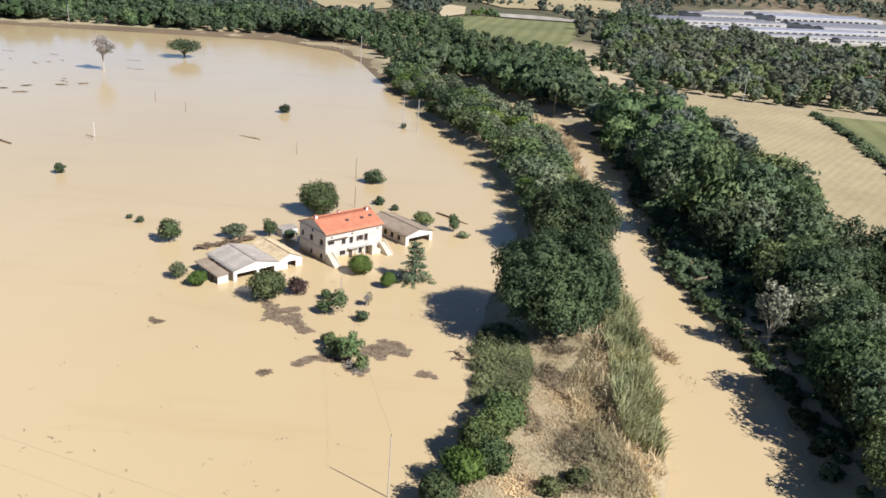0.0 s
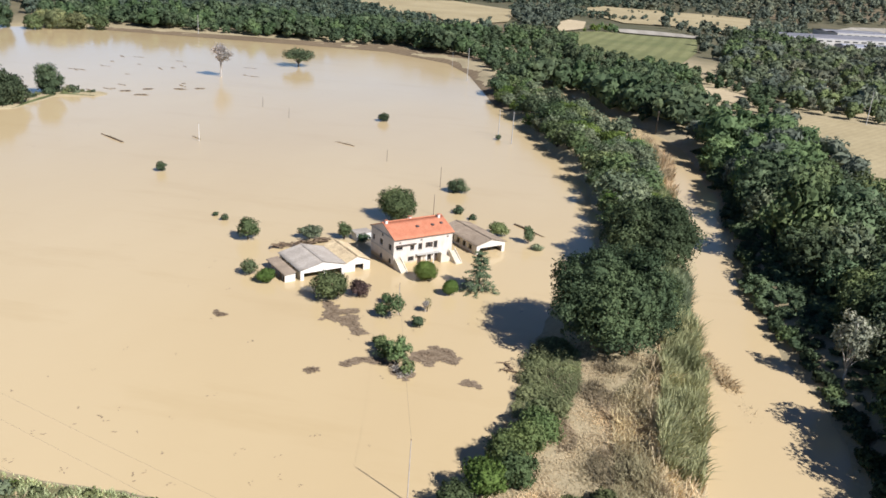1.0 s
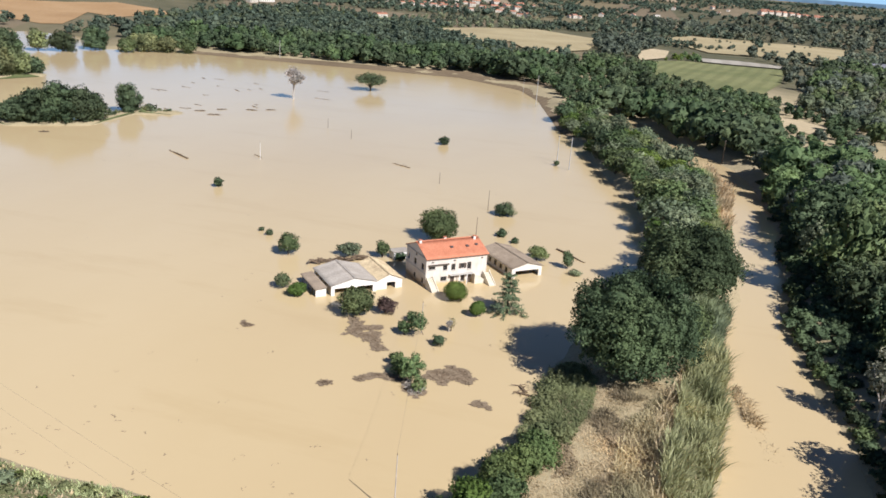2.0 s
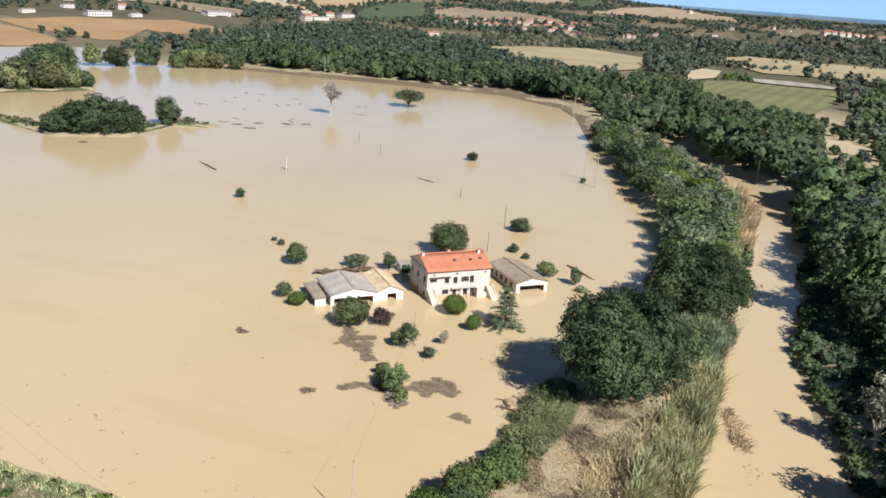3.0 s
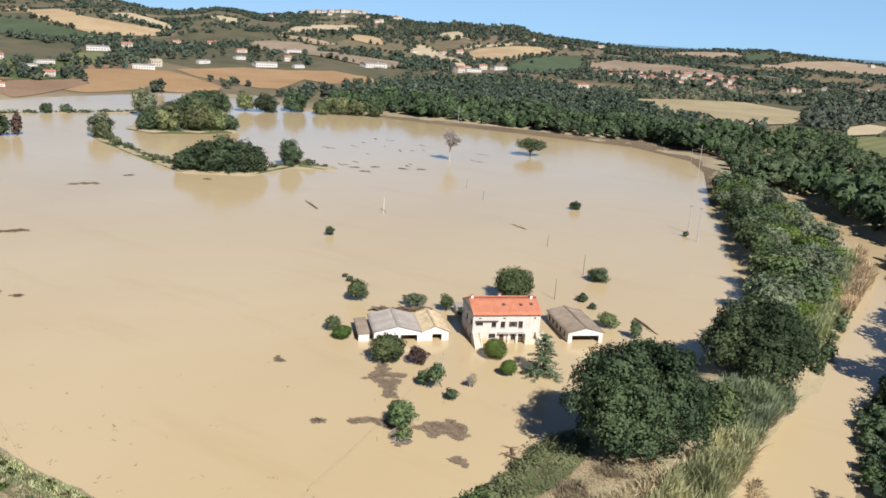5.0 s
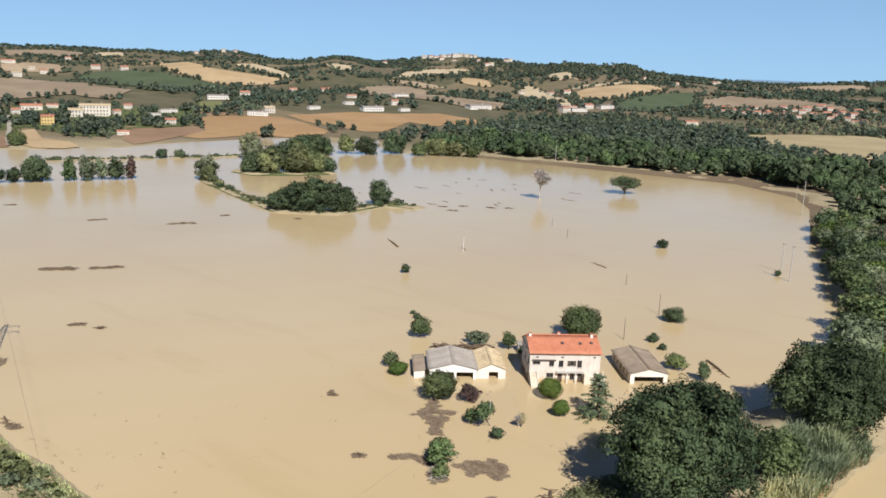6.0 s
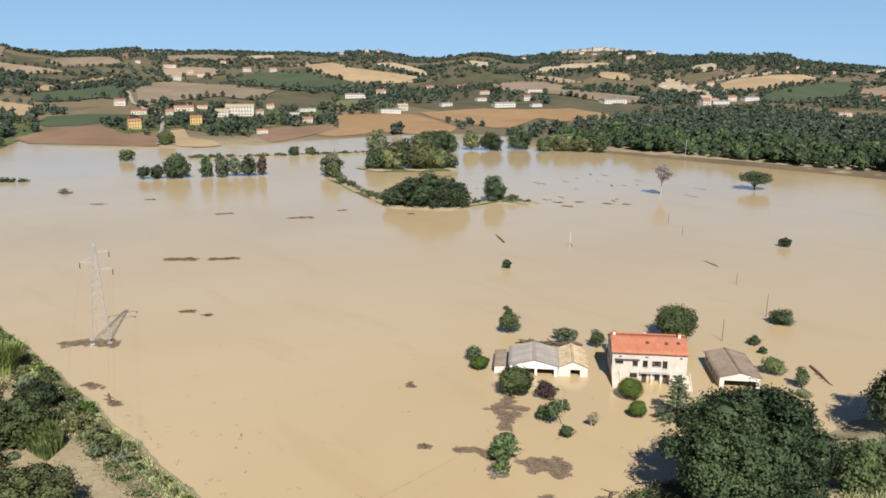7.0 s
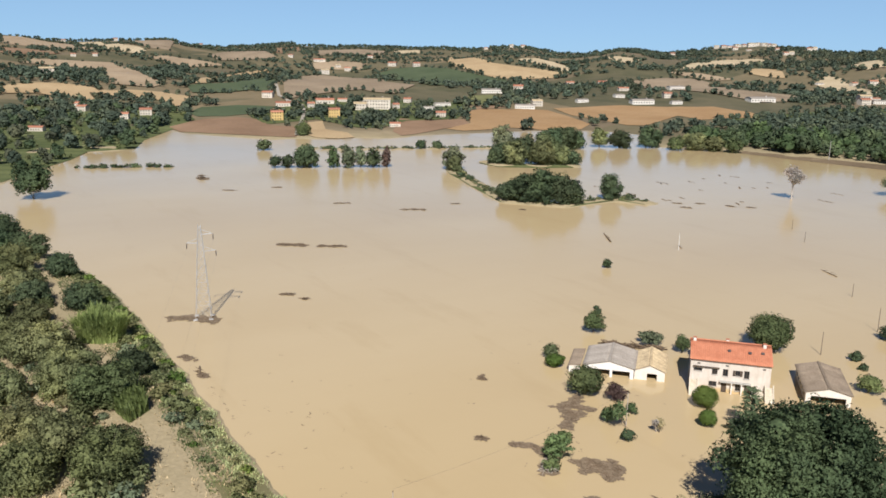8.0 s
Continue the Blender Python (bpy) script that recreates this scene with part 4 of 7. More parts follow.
HOUSE_WALL = tide_mark()
farmhouse()
big_shed = shed("shed", "wide white-fronted shed with a grey cement-sheet roof, half flooded", FARM @ pose(-19.8, 1.0, 0), 9.6, 10.6, 2.2, 3.4, CEMENT_SHEET,
                [(0.7, 5.0, 1.45), (5.5, 8.9, 1.45)], WHITE_PAINT)
small_shed = shed("shed", "small cream shed with a weathered tan tiled roof", FARM @ pose(-10.05, 1.5, 0), 5.8, 10.6, 2.0, 3.2, OLD_TILES, [(2.4, 4.3, 1.4)], PLASTER)
barn = shed("barn", "long barn with a dark grey sheet roof and open front", FARM @ pose(20.9, -0.8, 0), 7.7, 14.0, 2.3, 3.3, DARK_SHEET, [(0.9, 6.9, 1.55)], PLASTER, 9)


def lean_to():
    s = thing("lean_to", "low open lean-to with a grey-brown sheet roof beside the shed", "shed")
    s.matrix_basis = FARM @ pose(-22.9, 1.4, 0)
    v, f = ribbed(1.6, 2.55, 0.35, 0.25, 0.03)
    me = mesh_of("roof_sheet", v, f, DARK_SHEET)
    for i in range(6):
        placed(part("roof_sheet", me, s), pose(-0.2, 1.6 * (i + 1) - 0.2, 1.55 + 0.012 * (i % 2), 0, 0, -90))
    box_part("wall", (0.0, 2.2, 0.0, 0.2, -1.5, 1.5), PLASTER, s, "", 0.02)
    for i in range(5):
        box_part("post", (0.0, 0.15, 1.2 + i * 1.85, 1.35 + i * 1.85, -1.5, 1.5), CONCRETE, s)
    return s


lean_to()


def cabin():
    """The low annexe behind the house."""
    s = thing("annexe", "low white annexe behind the house", "shed")
    s.matrix_basis = FARM @ pose(0.8, 17.4, 0)
    part("wall", pierced_wall(3.8, 1.7, 0.25, [(0.6, 1.5, 0.4, 1.2)]), s, "", WHITE_PAINT)
    placed(part("wall", pierced_wall(3.8, 1.7, 0.25, []), s, "", WHITE_PAINT), pose(3.8, 2.6, 0, 0, 0, 180))
    for m in (pose(0, 2.35, 0, 0, 0, -90), pose(3.8, 0.25, 0, 0, 0, 90)):
        placed(part("wall", pierced_wall(2.1, 1.7, 0.25, []), s, "", WHITE_PAINT), m)
    box_part("roof", (-0.2, 4.0, -0.2, 2.8, 1.7, 1.82), CEMENT_SHEET, s, "flat grey roof", 0.03)
    return s


cabin()
# a collapsed brown roof and boards behind the sheds
wreck = thing("wreckage", "heap of brown boards and beams behind the sheds", "debris")
rr = random.Random(4)
boards = [box_mesh("board", rr.uniform(1.2, 2.8), rr.uniform(0.2, 0.5), 0.08, DRIFT) for _ in range(6)]
for i in range(72):
    k = rr.random()
    m = pose(-51.0 + 9.4 * k + rr.gauss(0, 0.5), 161.0 + 8.2 * k + rr.gauss(0, 0.5), 0.15 + 0.6 * rr.random(), rr.uniform(-18, 18), rr.uniform(-18, 18), 41 + rr.uniform(-35, 35))
    placed(part("board", boards[i % 6], wreck), m)
# ---------------------------------------------------------------- plants standing in the flood
def in_water(name, label, seed, x, y, wide, tall, leaf, **more):
    if y < 200 and tall > 1.8:
        more.setdefault("lift", 0.1)
    if "clipped" in label:
        more["ragged"] = 0.0
    return make_bush(name, label, seed, wide, tall, leaf, (x, y, 0), **more)


in_water("tree", "round green fruit tree standing in the flood", 1, -58.0, 164.3, 5.4, 5.0, LEAF_MID)
in_water("bush", "tiny drowned bush showing above the water", 2, -71.2, 176.8, 1.3, 0.9, LEAF_DARK, size=0.25)
in_water("bush", "tiny drowned bush showing above the water", 3, -68.0, 174.6, 1.9, 1.4, LEAF_DARK, size=0.25)
in_water("bush", "dark bush beside the lean-to in the flood", 4, -49.9, 145.6, 3.2, 3.0, LEAF_DARK, size=0.3)
in_water("bush", "clipped bright-green bush beside the lean-to", 5, -45.2, 143.0, 3.8, 2.8, LEAF_BRIGHT, size=0.25, ball=0.7)
in_water("tree", "dense green tree in front of the shed", 6, -31.4, 139.2, 6.9, 5.2, LEAF_MID, size=0.36, lobes=14)
in_water("bush", "plum-red leaved shrub in the flood", 7, -26.6, 142.2, 3.9, 3.3, LEAF_PLUM, size=0.28)
in_water("bush", "small low bush in the flood", 8, -20.9, 140.6, 2.3, 1.9, LEAF_MID, size=0.28)
in_water("bush", "small low bush in the flood", 9, -13.4, 132.7, 2.4, 1.9, LEAF_DARK, size=0.28)
in_water("bush", "round green bush at the edge of the driftwood", 10, -17.6, 122.6, 2.7, 2.4, LEAF_MID, size=0.28)
in_water("bush", "clipped green globe shrub in front of the house", 11, -16.3, 154.3, 4.2, 3.9, LEAF_BRIGHT, size=0.2, ball=0.85, lobes=5, cover=3.0)
in_water("bush", "clipped green egg-shaped shrub in front of the house", 12, -10.2, 148.0, 2.5, 3.3, LEAF_BRIGHT, size=0.2, ball=0.85, lobes=5, cover=3.0)
in_water("tree", "broad green tree behind the house", 13, -30.4, 190.4, 9.6, 7.6, LEAF_MID, lobes=18)
in_water("tree", "small green tree behind the sheds", 14, -38.4, 172.2, 3.4, 3.8, LEAF_MID, size=0.3)
in_water("bush", "wide grey-green bush behind the sheds", 15, -45.5, 169.6, 5.2, 3.2, LEAF_GREY, size=0.32)
in_water("bush", "small bush between the annexe and the house", 16, -33.6, 171.4, 2.6, 2.0, LEAF_DARK, size=0.3)
in_water("bush", "wide green bush in the open flood", 17, -20.7, 219.8, 5.8, 3.6, LEAF_DARK, size=0.34)
in_water("bush", "low green bush in the open flood", 18, -16.9, 200.6, 3.0, 2.1, LEAF_DARK, size=0.3)
in_water("bush", "low green bush in the open flood", 19, -12.8, 196.8, 2.0, 1.4, LEAF_DARK, size=0.28)
in_water("bush", "wide green bush beside the barn", 20, -5.4, 187.0, 5.0, 3.5, LEAF_MID, size=0.34)
in_water("tree", "slender dark tree beside the barn", 21, 2.1, 184.2, 3.0, 4.4, LEAF_DARK, size=0.3)
in_water("bush", "low bush near the barn in the flood", 22, 4.5, 180.4, 2.8, 1.3, LEAF_GREY, size=0.28)
in_water("bush", "dark bush in the open flood", 23, -101.1, 207.3, 2.9, 2.9, LEAF_DARK, size=0.3)
in_water("bush", "dark bush in the open flood", 24, -61.9, 303.0, 4.6, 3.1, LEAF_DARK, size=0.36)
in_water("bush", "small bush at the foot of a pole", 25, -17.2, 291.6, 2.3, 1.9, LEAF_DARK, size=0.3)
make_tree("tree", "spreading dark-green tree standing in the flood", 26, 15, 9.2, 2.2, 0.36, LEAF_DARK, 20, 0.4, 1.2, 0.42, at=(-134.6, 415, 0))
# tree and scrub on the driftwood bank
in_water("tree", "ragged green tree caught in driftwood", 27, -13.6, 117.8, 5.4, 4.8, LEAF_MID, size=0.32, lobes=13, ball=0.34, cover=1.3)
in_water("bush", "leaning scrub caught in driftwood", 28, -11.4, 115.0, 2.6, 2.4, LEAF_MID, size=0.3)
in_water("bush", "leaning scrub caught in driftwood", 29, -16.0, 119.5, 3.0, 2.6, LEAF_MID, size=0.3)


in_water("bush", "ragged green young bush in the flood", 30, -20.4, 134.6, 3.0, 2.7, LEAF_MID, size=0.3, lobes=7)
leaner = make_tree("tree", "small leaning green tree in the flood", 32, 3.6, 4.9, 1.9, 0.17, LEAF_MID, 9, 0.07, 2.2, at=(-17.5, 136.0, 0))
leaner.matrix_basis = pose(-17.2, 135.9, 0, 24, -16, 0)


def cedar():
    t = thing("cedar_tree", "blue-green cedar with drooping tiers in the flood", "tree", (-5.2, 152.6, 0))
    g = np.random.default_rng(9)
    quads = []
    for k in range(9):
        z = 0.5 + k * 0.9
        r = 3.7 * (1 - k / 10) ** 0.75 * (0.85 + 0.3 * g.random())
        n = 4 + int(r * 1.8)
        for i in range(n):
            a = 6.283 * i / n + g.random()
            r *= 0.94 + 0.12 * g.random()
            for s in np.arange(0.25, 1.01, 0.13):
                m = 13
                c = np.array((math.cos(a) * r * s, math.sin(a) * r * s, z - 0.7 * s * s * r / 3 + 0.5 * s))
                p = c + g.normal(size=(m, 3)) * (0.22, 0.22, 0.1)
                nn = np.array((0.2 * math.cos(a), 0.2 * math.sin(a), 1.0)) + g.normal(size=(m, 3)) * 0.4
                quads.append(flakes(g, p, nn, 0.26))
    part("crown", leaf_mesh("crown", np.concatenate(quads), LEAF_CEDAR), t)
    part("trunk", tubes_mesh("trunk", [([(0, 0, -1), (0, 0, 4), (0.1, 0, 8.3)], (0.24, 0.16, 0.03))], BARK), t)


cedar()


def bare_tree(name, label, x, y, tall, spread_, seed, mat, depth=5):
    t = thing(name, label, "tree", (x, y, 0))
    g = random.Random(seed)
    limbs = []

    def grow(p, way, length, r, level):
        q = p + way * length
        limbs.append(([p, (p + q) / 2 + Vector((g.uniform(-1, 1), g.uniform(-1, 1), 0)) * length * 0.06, q], (r, r * 0.8, r * 0.6)))
        if level:
            for _ in range(3 if level > 1 else 4):
                w = (way + Vector((g.uniform(-1, 1), g.uniform(-1, 1), g.uniform(-0.2, 0.7))) * spread_).normalized()
                grow(p + way * length * g.uniform(0.55, 1.0), w, length * g.uniform(0.6, 0.8), r * 0.58, level - 1)

    grow(Vector((0, 0, -0.8)), Vector((0, 0, 1)), tall * 0.34, tall * 0.03, depth)
    part("crown", tubes_mesh("crown", limbs, mat, 4), t)
    ng = np.random.default_rng(seed)
    ends = np.array([tuple(l[0][2]) for l in limbs[len(limbs) // 4:]])
    p = np.concatenate([ends + ng.normal(size=ends.shape) * tall * 0.035 for _ in range(4)])
    part("twig_haze", leaf_mesh("twig_haze", flakes(ng, p, ng.normal(size=p.shape), tall * 0.024, 3.0), TWIG), t, "haze of fine bare twigs")
    tagged(t.children[-1], kind="stuff")
    return t


bare_tree("dead_tree", "bare pale dead tree standing in the flood", -153.6, 364, 16.0, 0.8, 3, DEADWOOD)
bare_tree("shrub", "pale leafless shrub in the flood", -13.2, 139, 3.6, 0.4, 5, DEADWOOD, 5)
in_water("bush", "dry straw-coloured shrub in the flood", 31, -12.9, 139.4, 1.5, 2.9, STRAW, size=0.24, lobes=6, cover=1.0)

# ---------------------------------------------------------------- the flooded dykes and far trees in the water
for i, (x, y, w, h) in enumerate([(-206, 249, 13, 10), (-201, 253, 14, 13), (-196, 257, 15, 14.5), (-191, 262, 14, 13), (-188, 266, 11, 11), (-199, 259, 14, 13.5), (-211, 250, 9, 7)]):
    in_water("tree", "dark-green tree in the clump on the sunken dyke", 40 + i, x, y, w, h, LEAF_DARK, size=0.8, lobes=20, ball=0.4)
in_water("tree", "upright dark-green tree on the sunken dyke", 49, -189.5, 288.5, 10.5, 12.0, LEAF_DARK, size=0.5, lobes=16, ball=0.42)
g = np.random.default_rng(12)
for i in range(34):
    line = DYKES[0]
    k = g.random() * (len(line) - 1.001)
    a, b = np.array(line[int(k)]), np.array(line[int(k) + 1])
    p = a + (b - a) * (k % 1) + g.normal(size=2) * 1.3
    in_water("bush", "low scrub along the sunken dyke", 100 + i, p[0], p[1], 2.5 + 3 * g.random(), 1.2 + 1.6 * g.random(), (LEAF_OLIVE, LEAF_DARK, LEAF_GREY)[i % 3], size=0.75, lobes=5, group="dyke scrub").location.z = 0.3
for i, (x, y, w, h, leaf) in enumerate([(-307, 313, 14, 13, LEAF_DARK), (-301, 319, 16, 15, LEAF_OLIVE), (-293, 331, 17, 15, LEAF_OLIVE), (-289, 341, 15, 13, LEAF_OLIVE), (-303, 326, 17, 17, LEAF_DARK), (-297, 337, 17, 17, LEAF_OLIVE),
                                        (-287, 348, 11, 9, LEAF_DARK), (-316, 317, 10, 8, LEAF_DARK), (-361, 353, 15, 17, LEAF_GREY), (-352, 384, 17, 15, LEAF_DARK), (-350, 396, 18, 15.5, LEAF_DARK), (-355, 408, 15, 12.5, LEAF_DARK)]):
    in_water("tree", "rounded green tree on the flooded island", 60 + i, x, y, w, h, leaf, size=0.9, lobes=20, ball=0.42)
for i, (x, y, w, h, leaf) in enumerate([(-302, 278, 12, 13, LEAF_GREY), (-296, 275, 9, 9, LEAF_OLIVE), (-291, 274, 6, 4, LEAF_OLIVE), (-352, 427, 12, 13.5, LEAF_OLIVE), (-343, 437, 16, 12, LEAF_DARK),
                                        (-336, 458, 17, 14, LEAF_DARK), (-350, 195, 7, 6.5, LEAF_DARK), (-347, 201, 7.5, 7, LEAF_DARK), (-344, 209, 13, 12.5, LEAF_DARK), (-343, 213, 9, 11, LEAF_DARK),
                                        (-337, 223.5, 7.5, 11.5, LEAF_MID), (-333.6, 231, 8, 13, LEAF_GREY), (-331, 237, 6, 12, LEAF_GREY), (-328, 243, 9, 11.5, LEAF_DARK), (-326, 250, 5, 12, LEAF_PLUM),
                                        (-303, 72.4, 15, 16.5, LEAF_DARK), (-501, 272, 12, 12, LEAF_MID), (-430, 217, 9, 7, LEAF_DARK), (-396, 312, 8, 6, LEAF_DARK), (-392, 322, 7, 5, LEAF_DARK)]):
    in_water("tree", "rounded tree standing in the distant flood", 80 + i, x, y, w, h, leaf, size=0.9, lobes=16, ball=0.42)
# the drowned hedge lines
for i in range(60):
    k = i / 60
    a, b = ((-425, 245), (-378, 360)) if i % 5 < 3 else ((-394, 100), (-378, 146))
    x, y = a[0] + (b[0] - a[0]) * k + 0.8 * g.normal(), a[1] + (b[1] - a[1]) * k + 0.8 * g.normal()
    if g.random() < 0.8:
        in_water("bush", "low drowned hedge bush in a line", 200 + i, x, y, 1.8 + 3.4 * g.random(), 0.8 + 1.2 * g.random(), LEAF_DARK, size=0.9, lobes=4, group="drowned hedge")
# ---------------------------------------------------------------- poles, pylon, wires, driftwood
def utility_pole(x, y, tall, label, mat, arm=0.0, radius=0.11):
    p = thing("utility_pole", label, "pole", (x, y, 0), 40)
    part("pole", tubes_mesh("pole", [([(0, 0, -1.2), (0.02, 0.01, tall * 0.5), (0.03, 0, tall)], (radius * 1.25, radius, radius * 0.75))], mat, 8), p)
    if arm:
        c = box_part("crossarm", (-arm / 2, arm / 2, -0.06, 0.06, tall - 0.5, tall - 0.38), DARK_METAL, p)
        for dx in (-arm / 2 + 0.1, arm / 2 - 0.1):
            part("insulator", tubes_mesh("insulator", [([(dx, 0, tall - 0.38), (dx, 0, tall - 0.14)], (0.06, 0.04))], GLASS, 6), c)
    else:
        part("insulator", tubes_mesh("insulator", [([(0.03, 0, tall), (0.03, 0, tall + 0.22)], (0.05, 0.035))], GLASS, 6), p)
    return p


WOOD_POLE, PALE_POLE = "thin weathered utility pole rising from the flood", "pale concrete utility pole rising from the flood"
for x, y, h, mat, arm in ((-22.7, 197.2, 5.0, BARK, 0), (-25.6, 222.5, 5.6, BARK, 0), (-107.3, 244, 5.6, WHITE_PAINT, 0), (-110.9, 306.7, 3.6, BARK, 0), (-94.9, 291.8, 3.4, BARK, 0),
                          (-46.2, 244.3, 3.4, BARK, 0), (-17.8, 297.0, 9.8, CONCRETE, 0.9), (-12.0, 286.7, 11.4, CONCRETE, 0.9), (-48.0, 422.0, 16.0, CONCRETE, 1.4), (-17.7, 136.4, 6.0, DEADWOOD, 0), (-4.5, 84.1, 8.7, DEADWOOD, 0),
                          (-62, 460, 9, CONCRETE, 0), (-232, 505, 12, CONCRETE, 0), (40, 330, 9.5, BARK, 0.9), (132, 384, 15, CONCRETE, 1.2)):
    p = utility_pole(x, y, h, PALE_POLE if mat in (WHITE_PAINT, CONCRETE) else WOOD_POLE, mat, arm, 0.15 if h > 9 else 0.07)
    if y in (330, 384, 505):
        p.location.z = on_land(x, y)[2]


def hang(name, label, a, b, sag, r=0.009):
    pts = [tuple(np.array(a) + (np.array(b) - np.array(a)) * k + np.array((0, 0, -4 * sag * k * (1 - k)))) for k in np.linspace(0, 1, 15)]
    return tagged(new(name, tubes_mesh(name, [(pts, [r] * len(pts))], DARK_METAL, 4)), label, "cable")


hang("power_cable", "thin dark cable slung between two poles", (-17.7, 136.4, 6.1), (-4.5, 84.1, 9.1), 0.9)
hang("power_cable", "thin dark cable slung between two poles", (-12.0, 286.7, 11.1), (40, 330, 11.6), 1.0)
hang("power_cable", "thin dark cable slung between two poles", (-17.8, 297.0, 9.5), (-12.0, 286.7, 11.1), 0.2)


def pylon():
    p = thing("pylon", "pale galvanised lattice pylon standing in the flood", "pylon", (-111.2, 90.0, 0), 70.1)
    TOP = 23.2

    def half(z):
        return 1.55 * (1 - z / TOP) ** 0.9 + 0.22

    corners = ((1, 1), (-1, 1), (-1, -1), (1, -1))
    for cx, cy in corners:
        part("leg", tubes_mesh("leg", [([(cx * half(z), cy * half(z), z) for z in (-0.6, 4, 8, 12, 16, 20, TOP - 0.6)], [0.045] * 7)], GALVANISED, 4), p)
    zs = [0.2]
    while zs[-1] < TOP - 2:
        zs.append(zs[-1] + max(0.9, 1.9 * half(zs[-1])))
    for z0, z1 in zip(zs, zs[1:]):
        for (ax, ay), (bx, by) in zip(corners, corners[1:] + corners[:1]):
            for p0, p1, r in (((ax * half(z0), ay * half(z0), z0), (bx * half(z1), by * half(z1), z1), 0.03), ((bx * half(z0), by * half(z0), z0), (ax * half(z1), ay * half(z1), z1), 0.03),
                              ((ax * half(z1), ay * half(z1), z1), (bx * half(z1), by * half(z1), z1), 0.028)):
                part("brace", tubes_mesh("brace", [([p0, p1], (r, r))], GALVANISED, 4), p)
    for side, z, reach in ((1, 20.3, 3.0), (-1, 18.2, 3.0), (1, 16.3, 3.5)):
        h = half(z)
        tip = (side * reach, 0, z + 0.15)
        arm = part("crossarm", tubes_mesh("crossarm", [([(side * h, s * h, z), tip], (0.06, 0.05)) for s in (1, -1)] + [([(side * h, 0, z + 1.1), tip], (0.05, 0.045))] +
                   [([(side * (h + (reach - h) * k), h * (1 - k), z + 0.15 * k), (side * (h + (reach - h) * (k + 0.2)), -h * (0.8 - k), z + 0.15 * k)], (0.03, 0.03)) for k in (0.1, 0.35, 0.6)], GALVANISED, 4), p)
        ins = [([(side * reach, 0, z + 0.1), (side * reach, 0, z - 1.25)], (0.05, 0.05))]
        for k in range(8):
            ins.append(([(side * reach, 0, z - 0.15 - 0.14 * k), (side * reach, 0, z - 0.22 - 0.14 * k)], (0.14, 0.08)))
        part("insulator", tubes_mesh("insulator", ins, DARK_METAL, 7), arm, "dark insulator string")
    for cx, cy in corners:
        box_part("footing", (cx * half(0) - 0.5, cx * half(0) + 0.5, cy * half(0) - 0.5, cy * half(0) + 0.5, -1.0, 0.25), CONCRETE, p, "", 0.05)
    return p


pylon()
for off, z in ((3.0, 19.0), (-3.0, 16.9), (3.5, 15.0)):
    a = (-111.2 + 0.34 * off, 90.0 + 0.94 * off, z)
    hang("power_cable", "thin conductor slung from the pylon", a, (a[0] + 230, a[1] - 84, z + 8), 6.0, 0.007)


def raft(name, label, seed, places, sticks, mat, spread_=1.0, lift=0.06, long=1.6):
    """Floating driftwood: many crossing sticks and scraps along a ragged line."""
    g = random.Random(seed)
    limbs, quads = [], []
    ng = np.random.default_rng(seed)
    for _ in range(sticks):
        k = g.random() * (len(places) - 1.001)
        a, b = places[int(k)], places[int(k) + 1]
        w = spread_ * (0.35 + 0.65 * abs(math.sin(k * 3.3 + seed)))
        x = a[0] + (b[0] - a[0]) * (k % 1) + g.gauss(0, w)
        y = a[1] + (b[1] - a[1]) * (k % 1) + g.gauss(0, w)
        d, ln, z = g.uniform(0, 6.28), g.uniform(0.25, 1.0) * long, lift * g.random() * 2
        limbs.append(([(x - math.cos(d) * ln / 2, y - math.sin(d) * ln / 2, z - 0.03), (x, y + 0.1 * ln * g.uniform(-1, 1), z + 0.06), (x + math.cos(d) * ln / 2, y + math.sin(d) * ln / 2, z)], (0.04, 0.035, 0.015)))
        p = np.array((x, y, 0.02)) + ng.normal(size=(9, 3)) * (0.42 * spread_, 0.42 * spread_, 0.012)
        p[:, 2] = np.abs(p[:, 2]) + 0.05
        quads.append(flakes(ng, p, np.array((0, 0, 1.0)) + ng.normal(size=(9, 3)) * 0.06, 0.8 * min(1.3, spread_ + 0.3)))
    o = thing(name, label, "driftwood")
    tagged(part("tangle", tubes_mesh("tangle", limbs, mat, 4), o), kind="stuff")
    part("scum", leaf_mesh("scum", np.concatenate(quads), SCUM), o, "brown floating scum and chaff")
    return o


SCUM = mottled("floating_scum", (0.15, 0.11, 0.07), (0.28, 0.21, 0.14), 0.9, 6, 0.9, 0.4, 0.03)
RAFT = "raft of brown driftwood and scum afloat near the farm"
raft("driftwood", RAFT, 1, [(-31.4, 137.0), (-28.6, 133.6), (-29.4, 131.6), (-26.4, 131.0), (-25.0, 132.4), (-24.2, 129.4), (-22.0, 126.6)], 260, DRIFT, 0.55)
raft("driftwood", RAFT, 2, [(-28.6, 133.6), (-25.6, 135.4)], 60, DRIFT, 0.5)
raft("driftwood", RAFT, 3, [(-12.2, 120.0), (-9.4, 122.6), (-8.8, 119.2), (-9.2, 122.4), (-4.8, 121.0), (-6.3, 123.8), (-9.2, 123.2), (-11.4, 122.0)], 300, DRIFT, 0.5)
raft("driftwood", RAFT, 4, [(-9.0, 124.6), (-6.0, 124.4)], 60, DRIFT, 0.45)
raft("driftwood", RAFT, 5, [(-21.6, 115.2), (-19.6, 117.6), (-17.0, 118.0), (-14.4, 117.6)], 150, DRIFT, 0.45)
